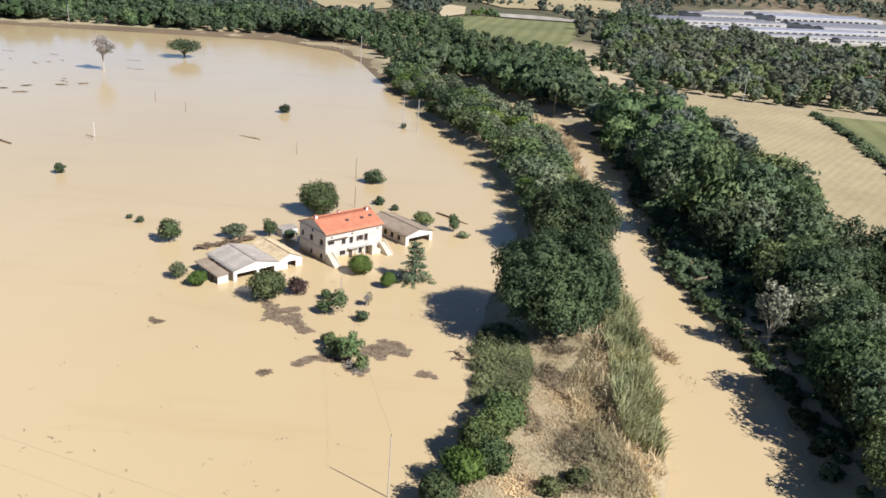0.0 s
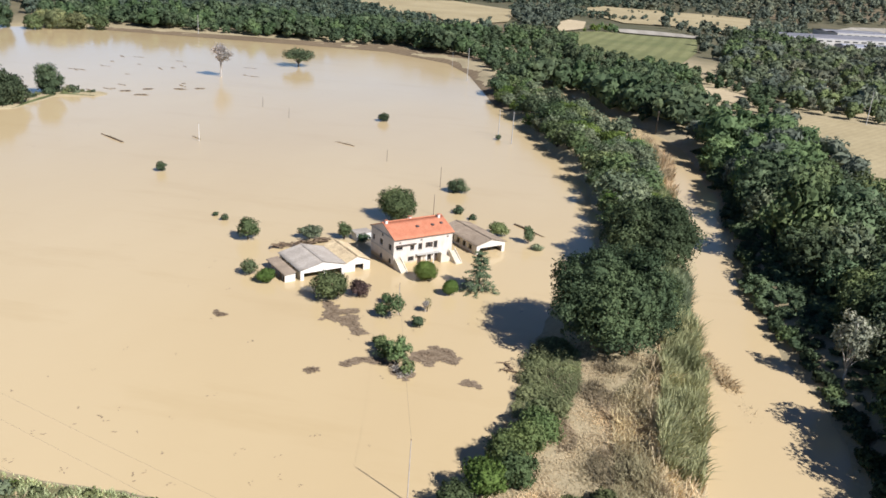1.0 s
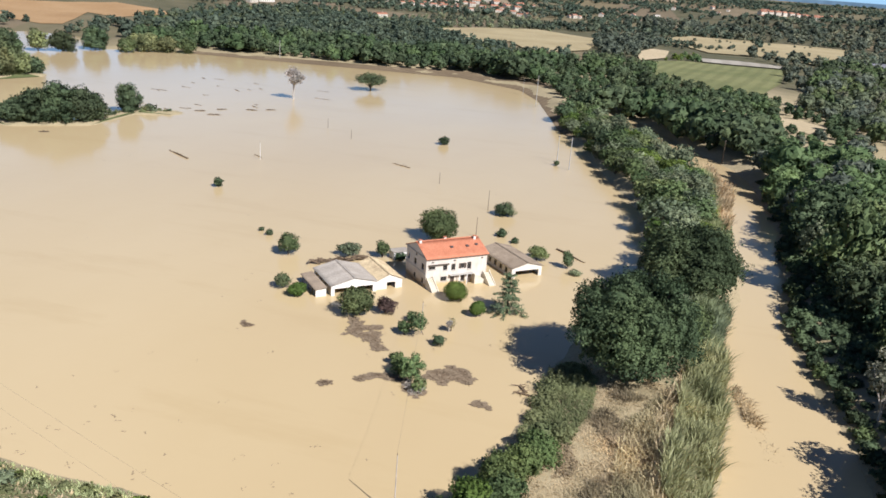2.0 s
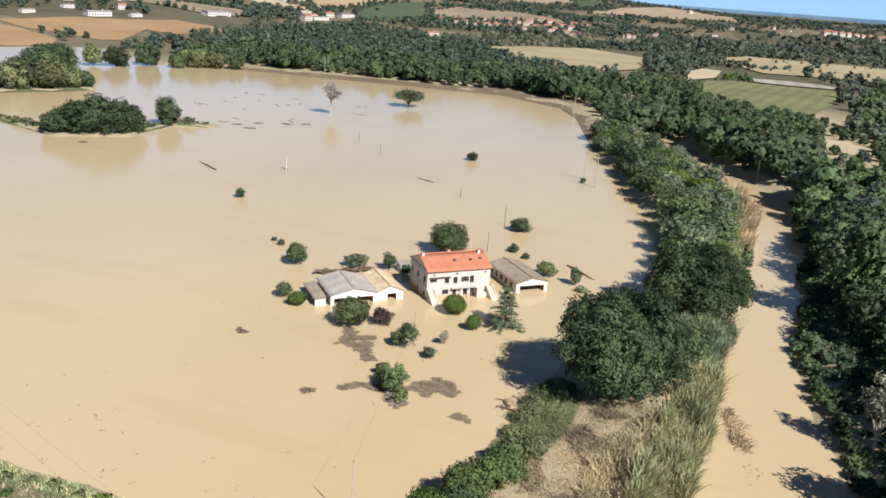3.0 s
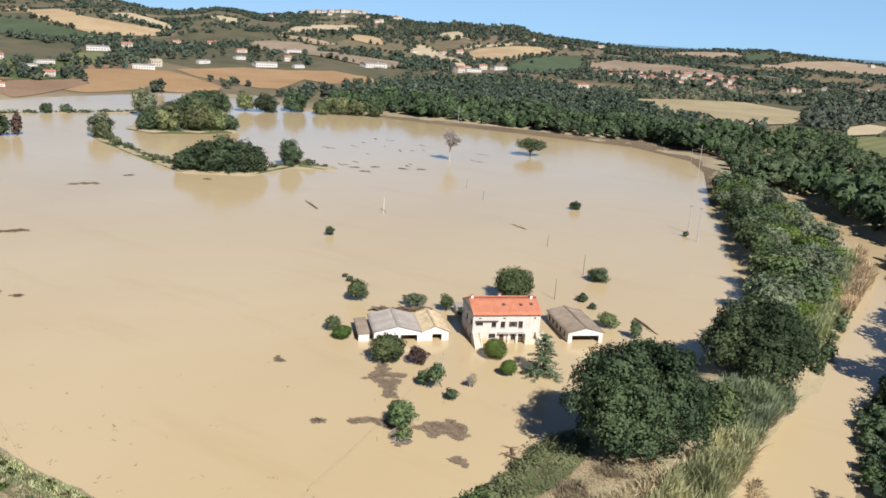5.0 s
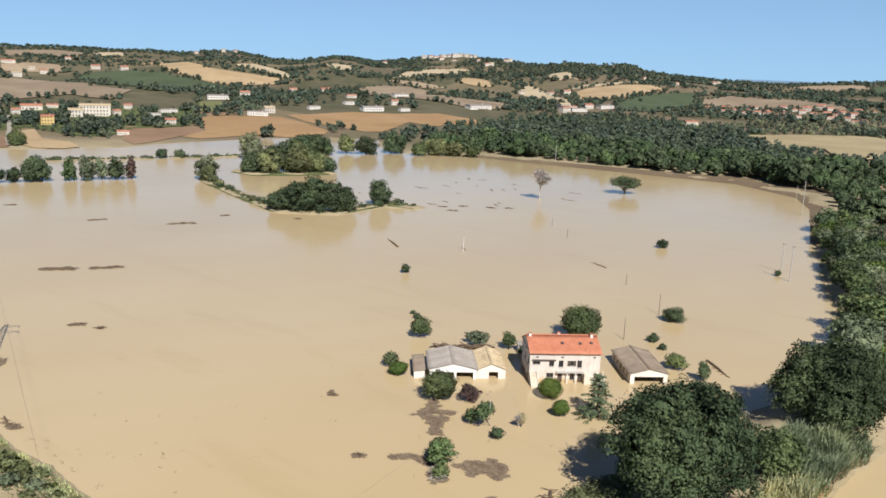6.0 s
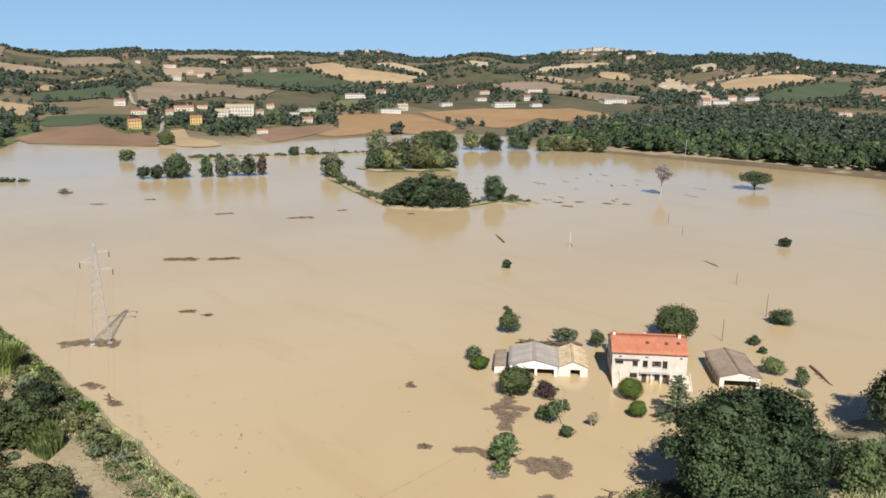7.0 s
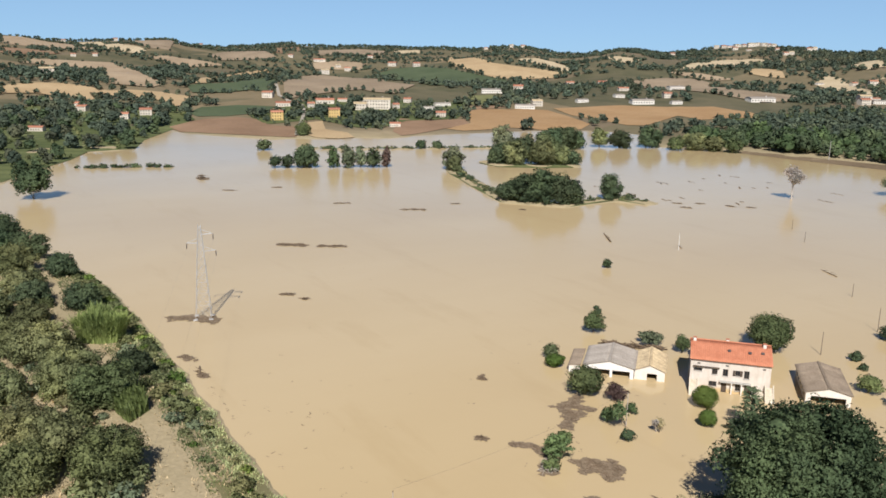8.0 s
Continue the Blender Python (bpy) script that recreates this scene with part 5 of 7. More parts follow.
raft("driftwood", "tangle of pale branches in the flood", 6, [(-13.4, 116.2), (-12.0, 114.6), (-11.0, 115.0)], 90, DEADWOOD, 0.5, 0.5, 2.2)
raft("driftwood", "scattered sticks drifting by the dyke", 7, [(-2.2, 115.2), (0.2, 114.4)], 22, DRIFT, 0.45)
raft("driftwood", "brown mat of debris against the pylon's feet", 8, [(-114.6, 84.0), (-112.6, 87.5), (-110.0, 90.5), (-108.4, 91.5)], 260, DRIFT, 0.8)
raft("driftwood", "dark raft of branches in the open flood", 9, [(-176, 132.4), (-173.1, 136.1), (-170.6, 139.2)], 120, DRIFT, 0.8, 0.2)
raft("driftwood", "dark raft of branches in the open flood", 10, [(-167.6, 143.4), (-165, 147), (-163.8, 150)], 100, DRIFT, 0.6, 0.2)
raft("driftwood", "dark root clump in the open flood", 11, [(-332, 150), (-327, 150)], 120, DRIFT, 1.0, 0.9, 3.0)
for i, (x, y, dx, dy) in enumerate([(-235.7, 182.3, 2, 5), (-209.5, 202.3, 4, 7), (-213, 224, 1, 3), (-289, 150.9, 2, 4), (-286.9, 172.8, 1, 3), (-188.9, 241, 2, 1), (-169.9, 310.1, 3, 2), (-160.8, 305.3, 3, 1),
                                    (-154.6, 324.5, 3, 1), (-164.8, 318, 2, 2), (-148, 330, 3, 2), (-120.4, 114.2, 1, 3), (-114.3, 116.8, 0.5, 1), (-86.6, 79.8, 3, 1), (-75.5, 79.8, 2, 0.6), (-47.5, 126.7, 2, -0.6),
                                    (-26, 112, 1, 0.4)]):
    raft("driftwood", "loose drift sticks afloat in the open flood", 20 + i, [(x - dx / 2, y - dy / 2), (x + dx / 2, y + dy / 2)], 26, DRIFT, 0.3 + 0.05 * abs(dx + dy), 0.12, 1.8)


streaks = random.Random(77)
for i in range(26):
    x, y, turn = streaks.uniform(-222, -140), streaks.uniform(300, 398), streaks.uniform(-0.9, 0.3)
    ln = streaks.uniform(0.6, 3.2)
    raft("driftwood", "thin streak of drift on the calm water", 50 + i, [(x - ln * math.cos(turn), y - ln * math.sin(turn)), (x + ln * math.cos(turn), y + ln * math.sin(turn))], 10 + int(3 * ln), DRIFT, 0.14, 0.07, 1.2)


def log(x0, y0, x1, y1, r, label="long dark trunk shape on the flood: drifting logs and one pole shadow"):
    g = random.Random(int(abs(x0 * 7 + y0)))
    d = np.array((x1 - x0, y1 - y0))
    limbs = [([(x0, y0, 0.05), ((x0 + x1) / 2, (y0 + y1) / 2, r * 0.6), (x1, y1, 0.02)], (r, r * 0.8, r * 0.35))]
    for _ in range(7):
        k = g.uniform(0.3, 1.0)
        px, py = x0 + d[0] * k, y0 + d[1] * k
        limbs.append(([(px, py, 0.1), (px + g.uniform(-1, 1) * 1.4, py + g.uniform(-1, 1) * 1.4, 0.5 * g.random())], (r * 0.35, 0.03)))
    return tagged(new("log", tubes_mesh("log", limbs, DRIFT, 6)), label, "log")


log(-126.7, 232.2, -138.3, 239.5, 0.35)
log(-60.8, 259.2, -68.4, 262.8, 0.18)
log(-2.2, 197.0, 5.2, 190.1, 0.35)
# no trunk: a dark body laid where the white pole's shadow falls
log(-107.8, 246, -112, 249, 0.12)
log(4.6, 121.4, 3.0, 123.4, 0.3, "dark tree trunk stranded at the water's edge")
log(5.8, 120.6, 2.6, 121.2, 0.25, "dark tree trunk stranded at the water's edge")
log(-80.5, 80.5, -76.5, 79.6, 0.2)


def flotsam():
    """Specks of chaff and twigs adrift all over the flood."""
    g = np.random.default_rng(70)
    x = np.concatenate([g.uniform(-70, 2, 50), g.uniform(-330, -20, 110), g.uniform(-60, 5, 30)])
    y = np.concatenate([79 + 20 * g.random(50) ** 2, g.uniform(90, 420, 110), g.uniform(100, 150, 30)])
    ok = land(x, y) < -0.2
    p = np.stack([x[ok], y[ok], np.full(ok.sum(), 0.03)], -1)
    p = np.concatenate([p + g.normal(size=p.shape) * (0.25, 0.25, 0.004) for _ in range(3)])
    q = flakes(g, p, np.array((0, 0, 1.0)) + g.normal(size=p.shape) * 0.12, 0.16, 2.0)
    q[:, :3, 2] = np.abs(q[:, :3, 2]) + 0.01
    return tagged(new("flotsam", leaf_mesh("flotsam", q, SCUM)), "dark specks of chaff and twigs adrift on the flood", "debris", kind="stuff")


flotsam()
from mathutils import geometry


# ---------------------------------------------------------------- fields
def field(name, label, mat, poly, lift=0.45):
    """A field draped on the land."""
    p = [Vector(q) for q in poly]
    edge = []
    for a, b in zip(p, p[1:] + p[:1]):
        n = max(1, int((b - a).length / 18))
        edge += [a + (b - a) * (k / n) for k in range(n)]
    xs, ys = [q.x for q in edge], [q.y for q in edge]
    step = max(12.0, min(max(xs) - min(xs), max(ys) - min(ys)) / 14)
    gx, gy = np.meshgrid(np.arange(min(xs), max(xs), step), np.arange(min(ys), max(ys), step))
    ok = inside([tuple(q) for q in poly], gx, gy)
    pts = edge + [Vector((float(a), float(b))) for a, b in zip(gx[ok], gy[ok])]
    n = len(edge)
    v, _, f, *_ = geometry.delaunay_2d_cdt(pts, [(i, (i + 1) % n) for i in range(n)], [], 1, 0.01)
    z = np.maximum(land(np.array([q.x for q in v]), np.array([q.y for q in v])), 0.05) + lift
    return tagged(new(name, mesh_of(name, [(q.x, q.y, float(h)) for q, h in zip(v, z)], f, mat, smooth=True)), label, "field", kind="structure")


# ---------------------------------------------------------------- reeds, scrub and dry grass on the banks
def blades(name, label, points, tall, seed, mat, wide=0.06, lean=0.35, category="reeds", wind=(0.2, -0.25), cuts=((0, 0.4, 0.7, 1.0), (0.4, 0.75, 1.0, 0.8), (0.75, 1.0, 0.8, 0.15))):
    """Upright bending blades in one body, each of three segments."""
    g = np.random.default_rng(seed)
    p = np.array(points, float)
    z = land(p[:, 0], p[:, 1]) - 0.15
    n = len(p)
    h = tall * (0.5 + 0.45 * g.random(n) + 0.22 * np.sin(p[:, 0] * 0.8 + 1.4 * np.sin(p[:, 1] * 0.35)) + 0.1 * np.sin(p[:, 1] * 0.9))
    a = g.random(n) * 6.283
    bend = np.stack([np.cos(a), np.sin(a)], -1) * (lean * h * g.random(n))[:, None] + np.array(wind) * h[:, None] * 0.6
    side = np.stack([-np.sin(a), np.cos(a)], -1) * (wide * (0.6 + 0.8 * g.random(n)))[:, None]
    quads = []
    for k0, k1, w0, w1 in (cuts if category == "reeds" else ((0, 0.55, 1.0, 1.0), (0.55, 1.0, 1.0, 0.2))):
        row = []
        for k, w, s in ((k0, w0, -1), (k0, w0, 1), (k1, w1, 1), (k1, w1, -1)):
            xy = p + bend * k ** 2 + s * w * side
            row.append(np.stack([xy[:, 0], xy[:, 1], z + h * (k - 0.25 * k ** 3 * np.minimum(1, np.hypot(*bend.T) / h))], -1))
        quads.append(np.stack(row, 1))
    q = np.stack(quads, 1).reshape(-1, 4, 3)
    return tagged(new(name, quads_mesh(name, q, mat)), label, category, kind="stuff")


def many(poly, count, seed):
    g = np.random.default_rng(seed)
    q = np.array(poly, float)
    c = q.min(0) + g.random((count * 4, 2)) * (q.max(0) - q.min(0))
    c = c[inside(poly, c[:, 0], c[:, 1])]
    c = c[land(c[:, 0], c[:, 1]) > 0.15]
    return c[:count]


REED_BED = [(26, 97), (33.5, 95), (35, 114), (36, 129), (36, 146), (30, 146), (28, 130), (27.5, 118), (26, 106)]
blades("reeds", "tall grey-green cane reeds along the river side of the dyke", many(REED_BED, 6500, 3), 4.4, 4, REED, 0.085, 0.55)
blades("dry_reeds", "dead straw canes among the green reeds", many([(25, 90), (33, 90), (35.5, 114), (36, 146), (29, 140), (24, 112)], 1500, 31), 3.0, 32, STRAW, 0.07, 0.8)
blades("reeds", "grey-green cane reeds between the trees on the dyke", many([(33, 178), (37, 200), (37, 232), (36, 282), (28, 300), (26, 240), (27, 190)], 7000, 5), 4.2, 6, REED, 0.11, 0.4)
blades("dry_reeds", "tall pale dead canes at the river side of the dyke", many([(36, 232), (40, 232), (42, 281), (39, 306), (33, 312), (35, 280)], 2600, 41), 4.6, 42, STRAW, 0.13, 0.5)
blades("dry_grass", "long soft green grass on the flank of the dyke", many([(6, 106), (13, 104), (15.5, 116), (15, 126), (12, 133), (8, 133), (7, 122), (5.5, 112)], 14000, 51), 0.9, 52, LEAF_CREEPER, 0.06, 1.4, "grass")
blades("dry_reeds", "flattened straw-coloured canes on the dyke", many([(20, 84), (29, 84), (28.5, 100), (27.5, 118), (25, 124), (20, 112)], 6000, 7), 1.8, 8, STRAW, 0.055, 0.9, wind=(0.1, -0.5))
blades("dry_grass", "dry tan grass covering the top of the dyke", many([(4, 80), (29, 80), (28, 126), (18, 132), (9, 128), (5, 106)], 22000, 9), 0.6, 10, STRAW, 0.06, 1.8, "grass")
blades("reeds", "tall grey-green cane reeds between the two oaks", many([(29, 142), (36, 142), (36.2, 154), (38, 167), (36, 172), (29, 166), (23, 156)], 5600, 61), 4.4, 62, LEAF_GREY, 0.1, 0.5)
blades("dry_reeds", "dead straw canes at the water's edge below the oaks", many([(34, 130), (36, 129), (36.4, 154), (38.4, 168), (36.5, 170), (34, 152)], 900, 63), 2.6, 64, STRAW, 0.08, 0.8)
clumps = many([(12, 84), (28, 84), (27, 122), (16, 124), (13, 104)], 11000, 19)
clumps = clumps[np.sin(clumps[:, 0] * 0.7 + 1.3 * np.sin(clumps[:, 1] * 0.23)) + np.sin(clumps[:, 1] * 0.42 + clumps[:, 0] * 0.3) > 0.35]
blades("dry_reeds", "tangled brown dead canes on the dyke", clumps, 1.3, 20, DEAD_REED, 0.06, 1.3, wind=(-0.2, -0.4))
blades("dry_reeds", "dead brown reeds on a bar in the river", [(37.2 + 4 * k + 0.8 * math.sin(9 * k + s), 136.5 - 20 * k + 1.2 * math.cos(7 * k + 2 * s)) for s in range(26) for k in np.linspace(0, 1, 48)], 2.1, 12, DEAD_REED, 0.085, 0.9, wind=(0.3, -0.5))
def off_track(points):
    """Grass keeps clear of the bare track along the near dyke."""
    return points[np.abs(points[:, 1] - np.interp(points[:, 0], TRACK_X, TRACK_Y)) > 1.1]


TRACK_X, TRACK_Y = (-190, -157, -117, -98, -91, -70, -50, -31, -10), (62, 61.5, 61.2, 60.5, 63.0, 65.0, 65.0, 64.5, 64)
blades("dry_reeds", "dead brown reeds stranded in the river", [(40.8 + 2.6 * k + 0.5 * math.sin(9 * k + s), 124.8 - 4.5 * k + 0.8 * math.cos(7 * k + 2 * s)) for s in range(14) for k in np.linspace(0, 1, 14)], 1.4, 28, DEAD_REED, 0.07, 0.9, wind=(0.3, -0.5))
blades("dry_grass", "olive grass between the track and the shore", off_track(many([(-178, 63), (-178, 71), (-110, 76), (-10, 76), (-10, 67), (-60, 67.5), (-110, 63)], 15000, 17)), 0.75, 18, LEAF_OLIVE, 0.085, 1.0, "grass")
blades("dry_grass", "dry and green grass on the near dyke", off_track(many([(-262, 40), (-262, 54), (-178, 69), (-110, 75), (-27, 76), (-5, 76), (-5, 24), (-150, 24)], 15000, 13)), 0.8, 14, STRAW, 0.1, 1.2, "grass")
field("rough_grassland", "olive-brown grass between the track and the flood", OLIVE_GRASS, [(-178, 65.5), (-150, 68), (-110, 70), (-60, 69), (-10, 68), (-8, 75.8), (-60, 75.6), (-110, 76), (-149, 74), (-178, 70)], 0.08)
blades("dry_grass", "green grass on the shore of the near dyke", many([(-178, 66), (-178, 72), (-110, 78), (-10, 78), (-10, 72), (-110, 70)], 12000, 15), 0.9, 16, REED, 0.07, 0.8, "grass")

# bushes at the near end of the dyke
for i, (x, y, w, h, leaf) in enumerate([(6.4, 92.6, 6.5, 5.0, LEAF_BUSH), (4.6, 86.4, 6.0, 4.6, LEAF_BRIGHT), (10.2, 99.6, 5.6, 4.4, LEAF_BUSH), (8.6, 96.4, 5.0, 5.0, LEAF_BUSH), (12.0, 106.0, 4.6, 3.0, LEAF_CREEPER), (1.6, 82.4, 5.0, 4.0, LEAF_MID),
                                        (8.0, 87.6, 5.0, 4.4, LEAF_MID), (9.6, 104.2, 4.2, 3.2, LEAF_CREEPER), (18.6, 86.2, 3.4, 2.2, LEAF_DYKE), (15.0, 84.0, 3.2, 2.2, LEAF_DYKE)]):
    x0, y0, z0 = on_land(x, y, 0.2)
    make_bush("bush", "thick green bush at the water's edge of the dyke", 300 + i, w, h, leaf, (x0, y0, z0), size=0.36, lobes=12)
for i, (x, y, w, h) in enumerate([(9.6, 127.6, 6, 1.9), (8.8, 123.4, 5.6, 1.9), (8.4, 118.6, 5.2, 1.9), (8.4, 113.6, 4.6, 1.7), (12.4, 125.6, 5, 1.6), (11, 129.6, 5, 1.8), (13.4, 119.6, 3.2, 1.0)]):
    x0, y0, z0 = on_land(x, y, 0.7)
    make_bush("scrub", "low mound of grey-green creeper on the dyke's flank", 320 + i, w, 0.62 * h + 0.5, LEAF_CREEPER, (x0, y0, z0), size=0.34, lobes=6, ball=0.8, cover=2.6, group="creeper")

# the wood and scrub of the near dyke
for i, (x, y, w, h, leaf, size) in enumerate([
        (-157.0, 64.8, 7.4, 6.4, LEAF_DARK, 0.42), (-125.5, 65.4, 7.8, 5.6, LEAF_DARK, 0.42), (-166.0, 54, 12, 8, LEAF_DYKE, 0.5), (-76.0, 67.2, 6.6, 4.6, LEAF_DARK, 0.4), (-133, 56.0, 8.0, 5.6, LEAF_DARK, 0.42),
        (-64.5, 60.4, 10.0, 7.6, LEAF_DYKE, 0.4), (-75.5, 56.0, 11.0, 7.0, LEAF_OLIVE, 0.4), (-93.0, 53.0, 12.5, 7.5, LEAF_OLIVE, 0.42), (-101, 46, 10, 6.5, LEAF_DYKE, 0.42), (-37.0, 55.6, 9.0, 8.2, LEAF_DYKE, 0.36),
        (-46.0, 50.0, 9.0, 8.2, LEAF_OLIVE, 0.36), (-54.0, 47.5, 9.0, 7.0, LEAF_OLIVE, 0.38), (-39.5, 45.5, 8, 7, LEAF_DYKE, 0.36), (-60, 41.5, 8, 6, LEAF_OLIVE, 0.4), (-74, 45, 8, 5, LEAF_OLIVE, 0.42),
        (-118, 54, 8, 4.6, LEAF_OLIVE, 0.42), (-126, 46, 9, 5.5, LEAF_OLIVE, 0.45), (-145, 55, 10, 6.0, LEAF_OLIVE, 0.45), (-184, 60, 10, 7, LEAF_DARK, 0.5), (-192, 50, 12, 7, LEAF_DARK, 0.5),
        (-205, 54, 11, 8, LEAF_DARK, 0.55), (-222, 52, 11, 8, LEAF_DARK, 0.55), (-240, 46, 12, 8, LEAF_DARK, 0.55), (-110, 44, 8, 5, LEAF_OLIVE, 0.45)]):
    x0, y0, z0 = on_land(x, y, 0.3)
    make_bush("tree", "bushy %s tree on the near dyke" % ("dark-green" if leaf is LEAF_DARK else "olive-green" if leaf is LEAF_OLIVE else "green"), 340 + i, w * 1.12, h * 1.05, leaf, (x0, y0, z0), size=size * 1.05, lobes=30, ball=0.36, category="tree", cover=1.8, ragged=0.16)
CLUMP = [(-101 + 5.4 * math.cos(a) * (1 + 0.15 * math.sin(3 * a)), 65.6 + 4.8 * math.sin(a)) for a in np.linspace(0, 6.1, 14)]
blades("reeds", "bright-green clump of giant cane on the near dyke", many(CLUMP, 4600, 21), 6.0, 22, REED_BRIGHT, 0.15, 0.55, wind=(0, 0))
blades("reeds", "bright-green canes at the foot of the near dyke's wood", many([(-66, 66), (-58, 66), (-54, 62), (-60, 61), (-68, 63)], 1500, 23), 4.0, 24, REED_BRIGHT, 0.14, 0.4)
g = np.random.default_rng(44)
for i in range(104):
    x = -178 + 168 * (i + g.random()) / 104
    y = np.interp(x, [-178, -149, -110, -27, -5], [69, 73, 74.5, 74.5, 76]) - 2.2 * g.random() - (5 * g.random() if i % 3 == 0 else 0)
    x0, y0, z0 = on_land(x, y, 0.2)
    make_bush("bush", "low green scrub along the shore of the near dyke", 400 + i, (2.0 + 2.0 * g.random()) * (1 if x < -72 else 0.62), (1.1 + 1.1 * g.random()) * (1 if x < -72 else 0.55), (LEAF_DYKE, LEAF_OLIVE, LEAF_DYKE, LEAF_OLIVE, LEAF_BRIGHT)[i % 5], (x0, y0, z0), size=0.4, lobes=7, ball=0.42, group="shore scrub")
under = dry(scatter([(-262, 36), (-240, 52), (-178, 64), (-110, 70), (-30, 72), (-8, 70), (-8, 24), (-150, 20)], 3.6, 45), 0.8)
under = [p for p in under if p[1] < np.interp(p[0], [-260, -180, -120, -60, -30], [70, 60, 58, 61, 61.5]) or p[1] > 67.5]
under = [p for p in under if math.sin(p[0] * 0.19 + 1.5 * math.sin(p[1] * 0.23)) + math.sin(p[1] * 0.31 + p[0] * 0.11) > (-0.9 if p[1] < 60 else -0.15)]
for k, leaf in enumerate((LEAF_OLIVE, LEAF_DYKE, LEAF_GREY, LEAF_OLIVE)):
    wood("undergrowth", "low olive and green undergrowth on the near dyke", under[k::4], [1.6 + 1.2 * g.random() for _ in under[k::4]], leaf, 46 + k, 0.15, 1.3, 1.5, lobes=7, core=0.45)
# scrub under the trees by the river
for i in range(46):
    side = i % 2
    y = 92 + 150 * (i + g.random()) / 46
    x = np.interp(y, [88, 114, 129, 154, 181, 232, 281], [31, 35, 36, 36, 40, 40, 42]) - 1.5 - g.random() if side else np.interp(y, [92, 107, 124, 143, 168, 199, 235, 290], [51, 53, 53, 50, 47, 50, 53, 50]) + 1.5 + 2 * g.random()
    if side and y < 186:
        continue
    x0, y0, z0 = on_land(x, y, 0.2)
    make_bush("bush", "low scrub on the river bank", 500 + i, 2.4 + 2.2 * g.random(), 1.6 + 1.6 * g.random(), (LEAF_DARK, LEAF_MID, LEAF_DARK)[i % 3], (x0, y0, z0), size=0.55, lobes=5, group="river scrub")
# scrub and rough grass on the drowned dykes of the open field
strip = []
for line in DYKES:
    for (ax, ay), (bx, by) in zip(line, line[1:]):
        n = int(math.hypot(bx - ax, by - ay) / 1.3)
        strip += [(ax + (bx - ax) * (k + g.random()) / n + 0.9 * g.normal(), ay + (by - ay) * (k + g.random()) / n + 0.9 * g.normal()) for k in range(n)]
strip = dry(strip, 0.05)
for k, leaf in enumerate((LEAF_OLIVE, LEAF_GREY, LEAF_MID)):
    wood("scrub", "low green scrub along a drowned field dyke", strip[k::3], [0.4 + 0.7 * g.random() for _ in strip[k::3]], leaf, 600 + k, 0.25, 1.2, 1.9, lobes=4)
# pale willows at the corner where the far wood meets the open shore
for i, (x, y, w, h, leaf) in enumerate([(-316, 462, 13, 10, LEAF_MID), (-309, 474, 14, 12, LEAF_OLIVE), (-299, 480, 13, 11, LEAF_OLIVE), (-288, 486, 12, 10, LEAF_MID), (-322, 482, 12, 11, LEAF_OLIVE)]):
    x0, y0, z0 = on_land(x, y, 0.3)
    make_bush("tree", "broad %s willow at the corner of the far wood" % ("olive-green" if leaf is LEAF_OLIVE else "green"), 640 + i, w, h, leaf, (x0, y0, max(z0, -0.1)), size=0.8, lobes=18, ball=0.42, category="tree", cover=1.6)
FIELDS = []


def far_field(label, mat, *poly, name="field"):
    FIELDS.append(list(poly))
    return field(name, label, mat, list(poly), 0.35 if max(abs(poly[0][0]), poly[0][1]) < 800 else 1.0)


far_field("golden stubble field on a low hill", STUBBLE, (-934, 104), (-949, 122), (-959, 145), (-948, 173), (-917, 191), (-882, 204), (-883, 226), (-852, 255), (-819, 270), (-784, 275), (-747, 259), (-740, 239), (-777, 237), (-822, 219), (-842, 201), (-840, 190), (-785, 175), (-795, 167), (-828, 159), (-858, 150), (-884, 132), (-878, 100))
far_field("grey-brown tilled hillside", TAN, (-1452, 169), (-1522, 197), (-1527, 224), (-1535, 252), (-1548, 278), (-1548, 303), (-1540, 328), (-1364, 330), (-1007, 278), (-953, 280), (-905, 255), (-929, 239), (-945, 220), (-1041, 228), (-1437, 264), (-1451, 245), (-1462, 224), (-1472, 204))
far_field("tan stubble high on the hill", TAN, (-2567, 221), (-2618, 282), (-2498, 326), (-2446, 354), (-2319, 372), (-1847, 334), (-1752, 346), (-1749, 313), (-1718, 278), (-1821, 260), (-2043, 251), (-2070, 219), (-2116, 189))
far_field("pale stubble high on the hill", PALE_STUBBLE, (-2521, 400), (-2527, 439), (-2513, 474), (-1870, 412), (-1728, 428), (-1656, 402), (-1694, 372), (-1738, 357), (-1817, 346), (-2285, 381))
far_field("tan stubble on the hillside", TAN, (-1634, 409), (-1668, 458), (-1646, 497), (-1593, 508), (-1560, 523), (-1521, 524), (-1522, 494), (-1522, 464), (-1526, 433), (-1550, 419))
far_field("grey-brown stubble on the hillside", GREY_STUBBLE, (-1741, 559), (-1796, 613), (-2194, 773), (-2194, 813), (-1660, 666), (-1603, 659), (-1603, 623), (-1576, 579), (-1600, 541))
far_field("ploughed brown field near the ridge", PLOUGHED, (-2277, 900), (-2253, 930), (-2352, 1008), (-2188, 955), (-1633, 683), (-1682, 676))
far_field("tan stubble strip on the hillside", STUBBLE, (-970, 313), (-1138, 365), (-1222, 407), (-1293, 448), (-1363, 494), (-1428, 540), (-1477, 594), (-1431, 580), (-1341, 511), (-1168, 419), (-975, 339))
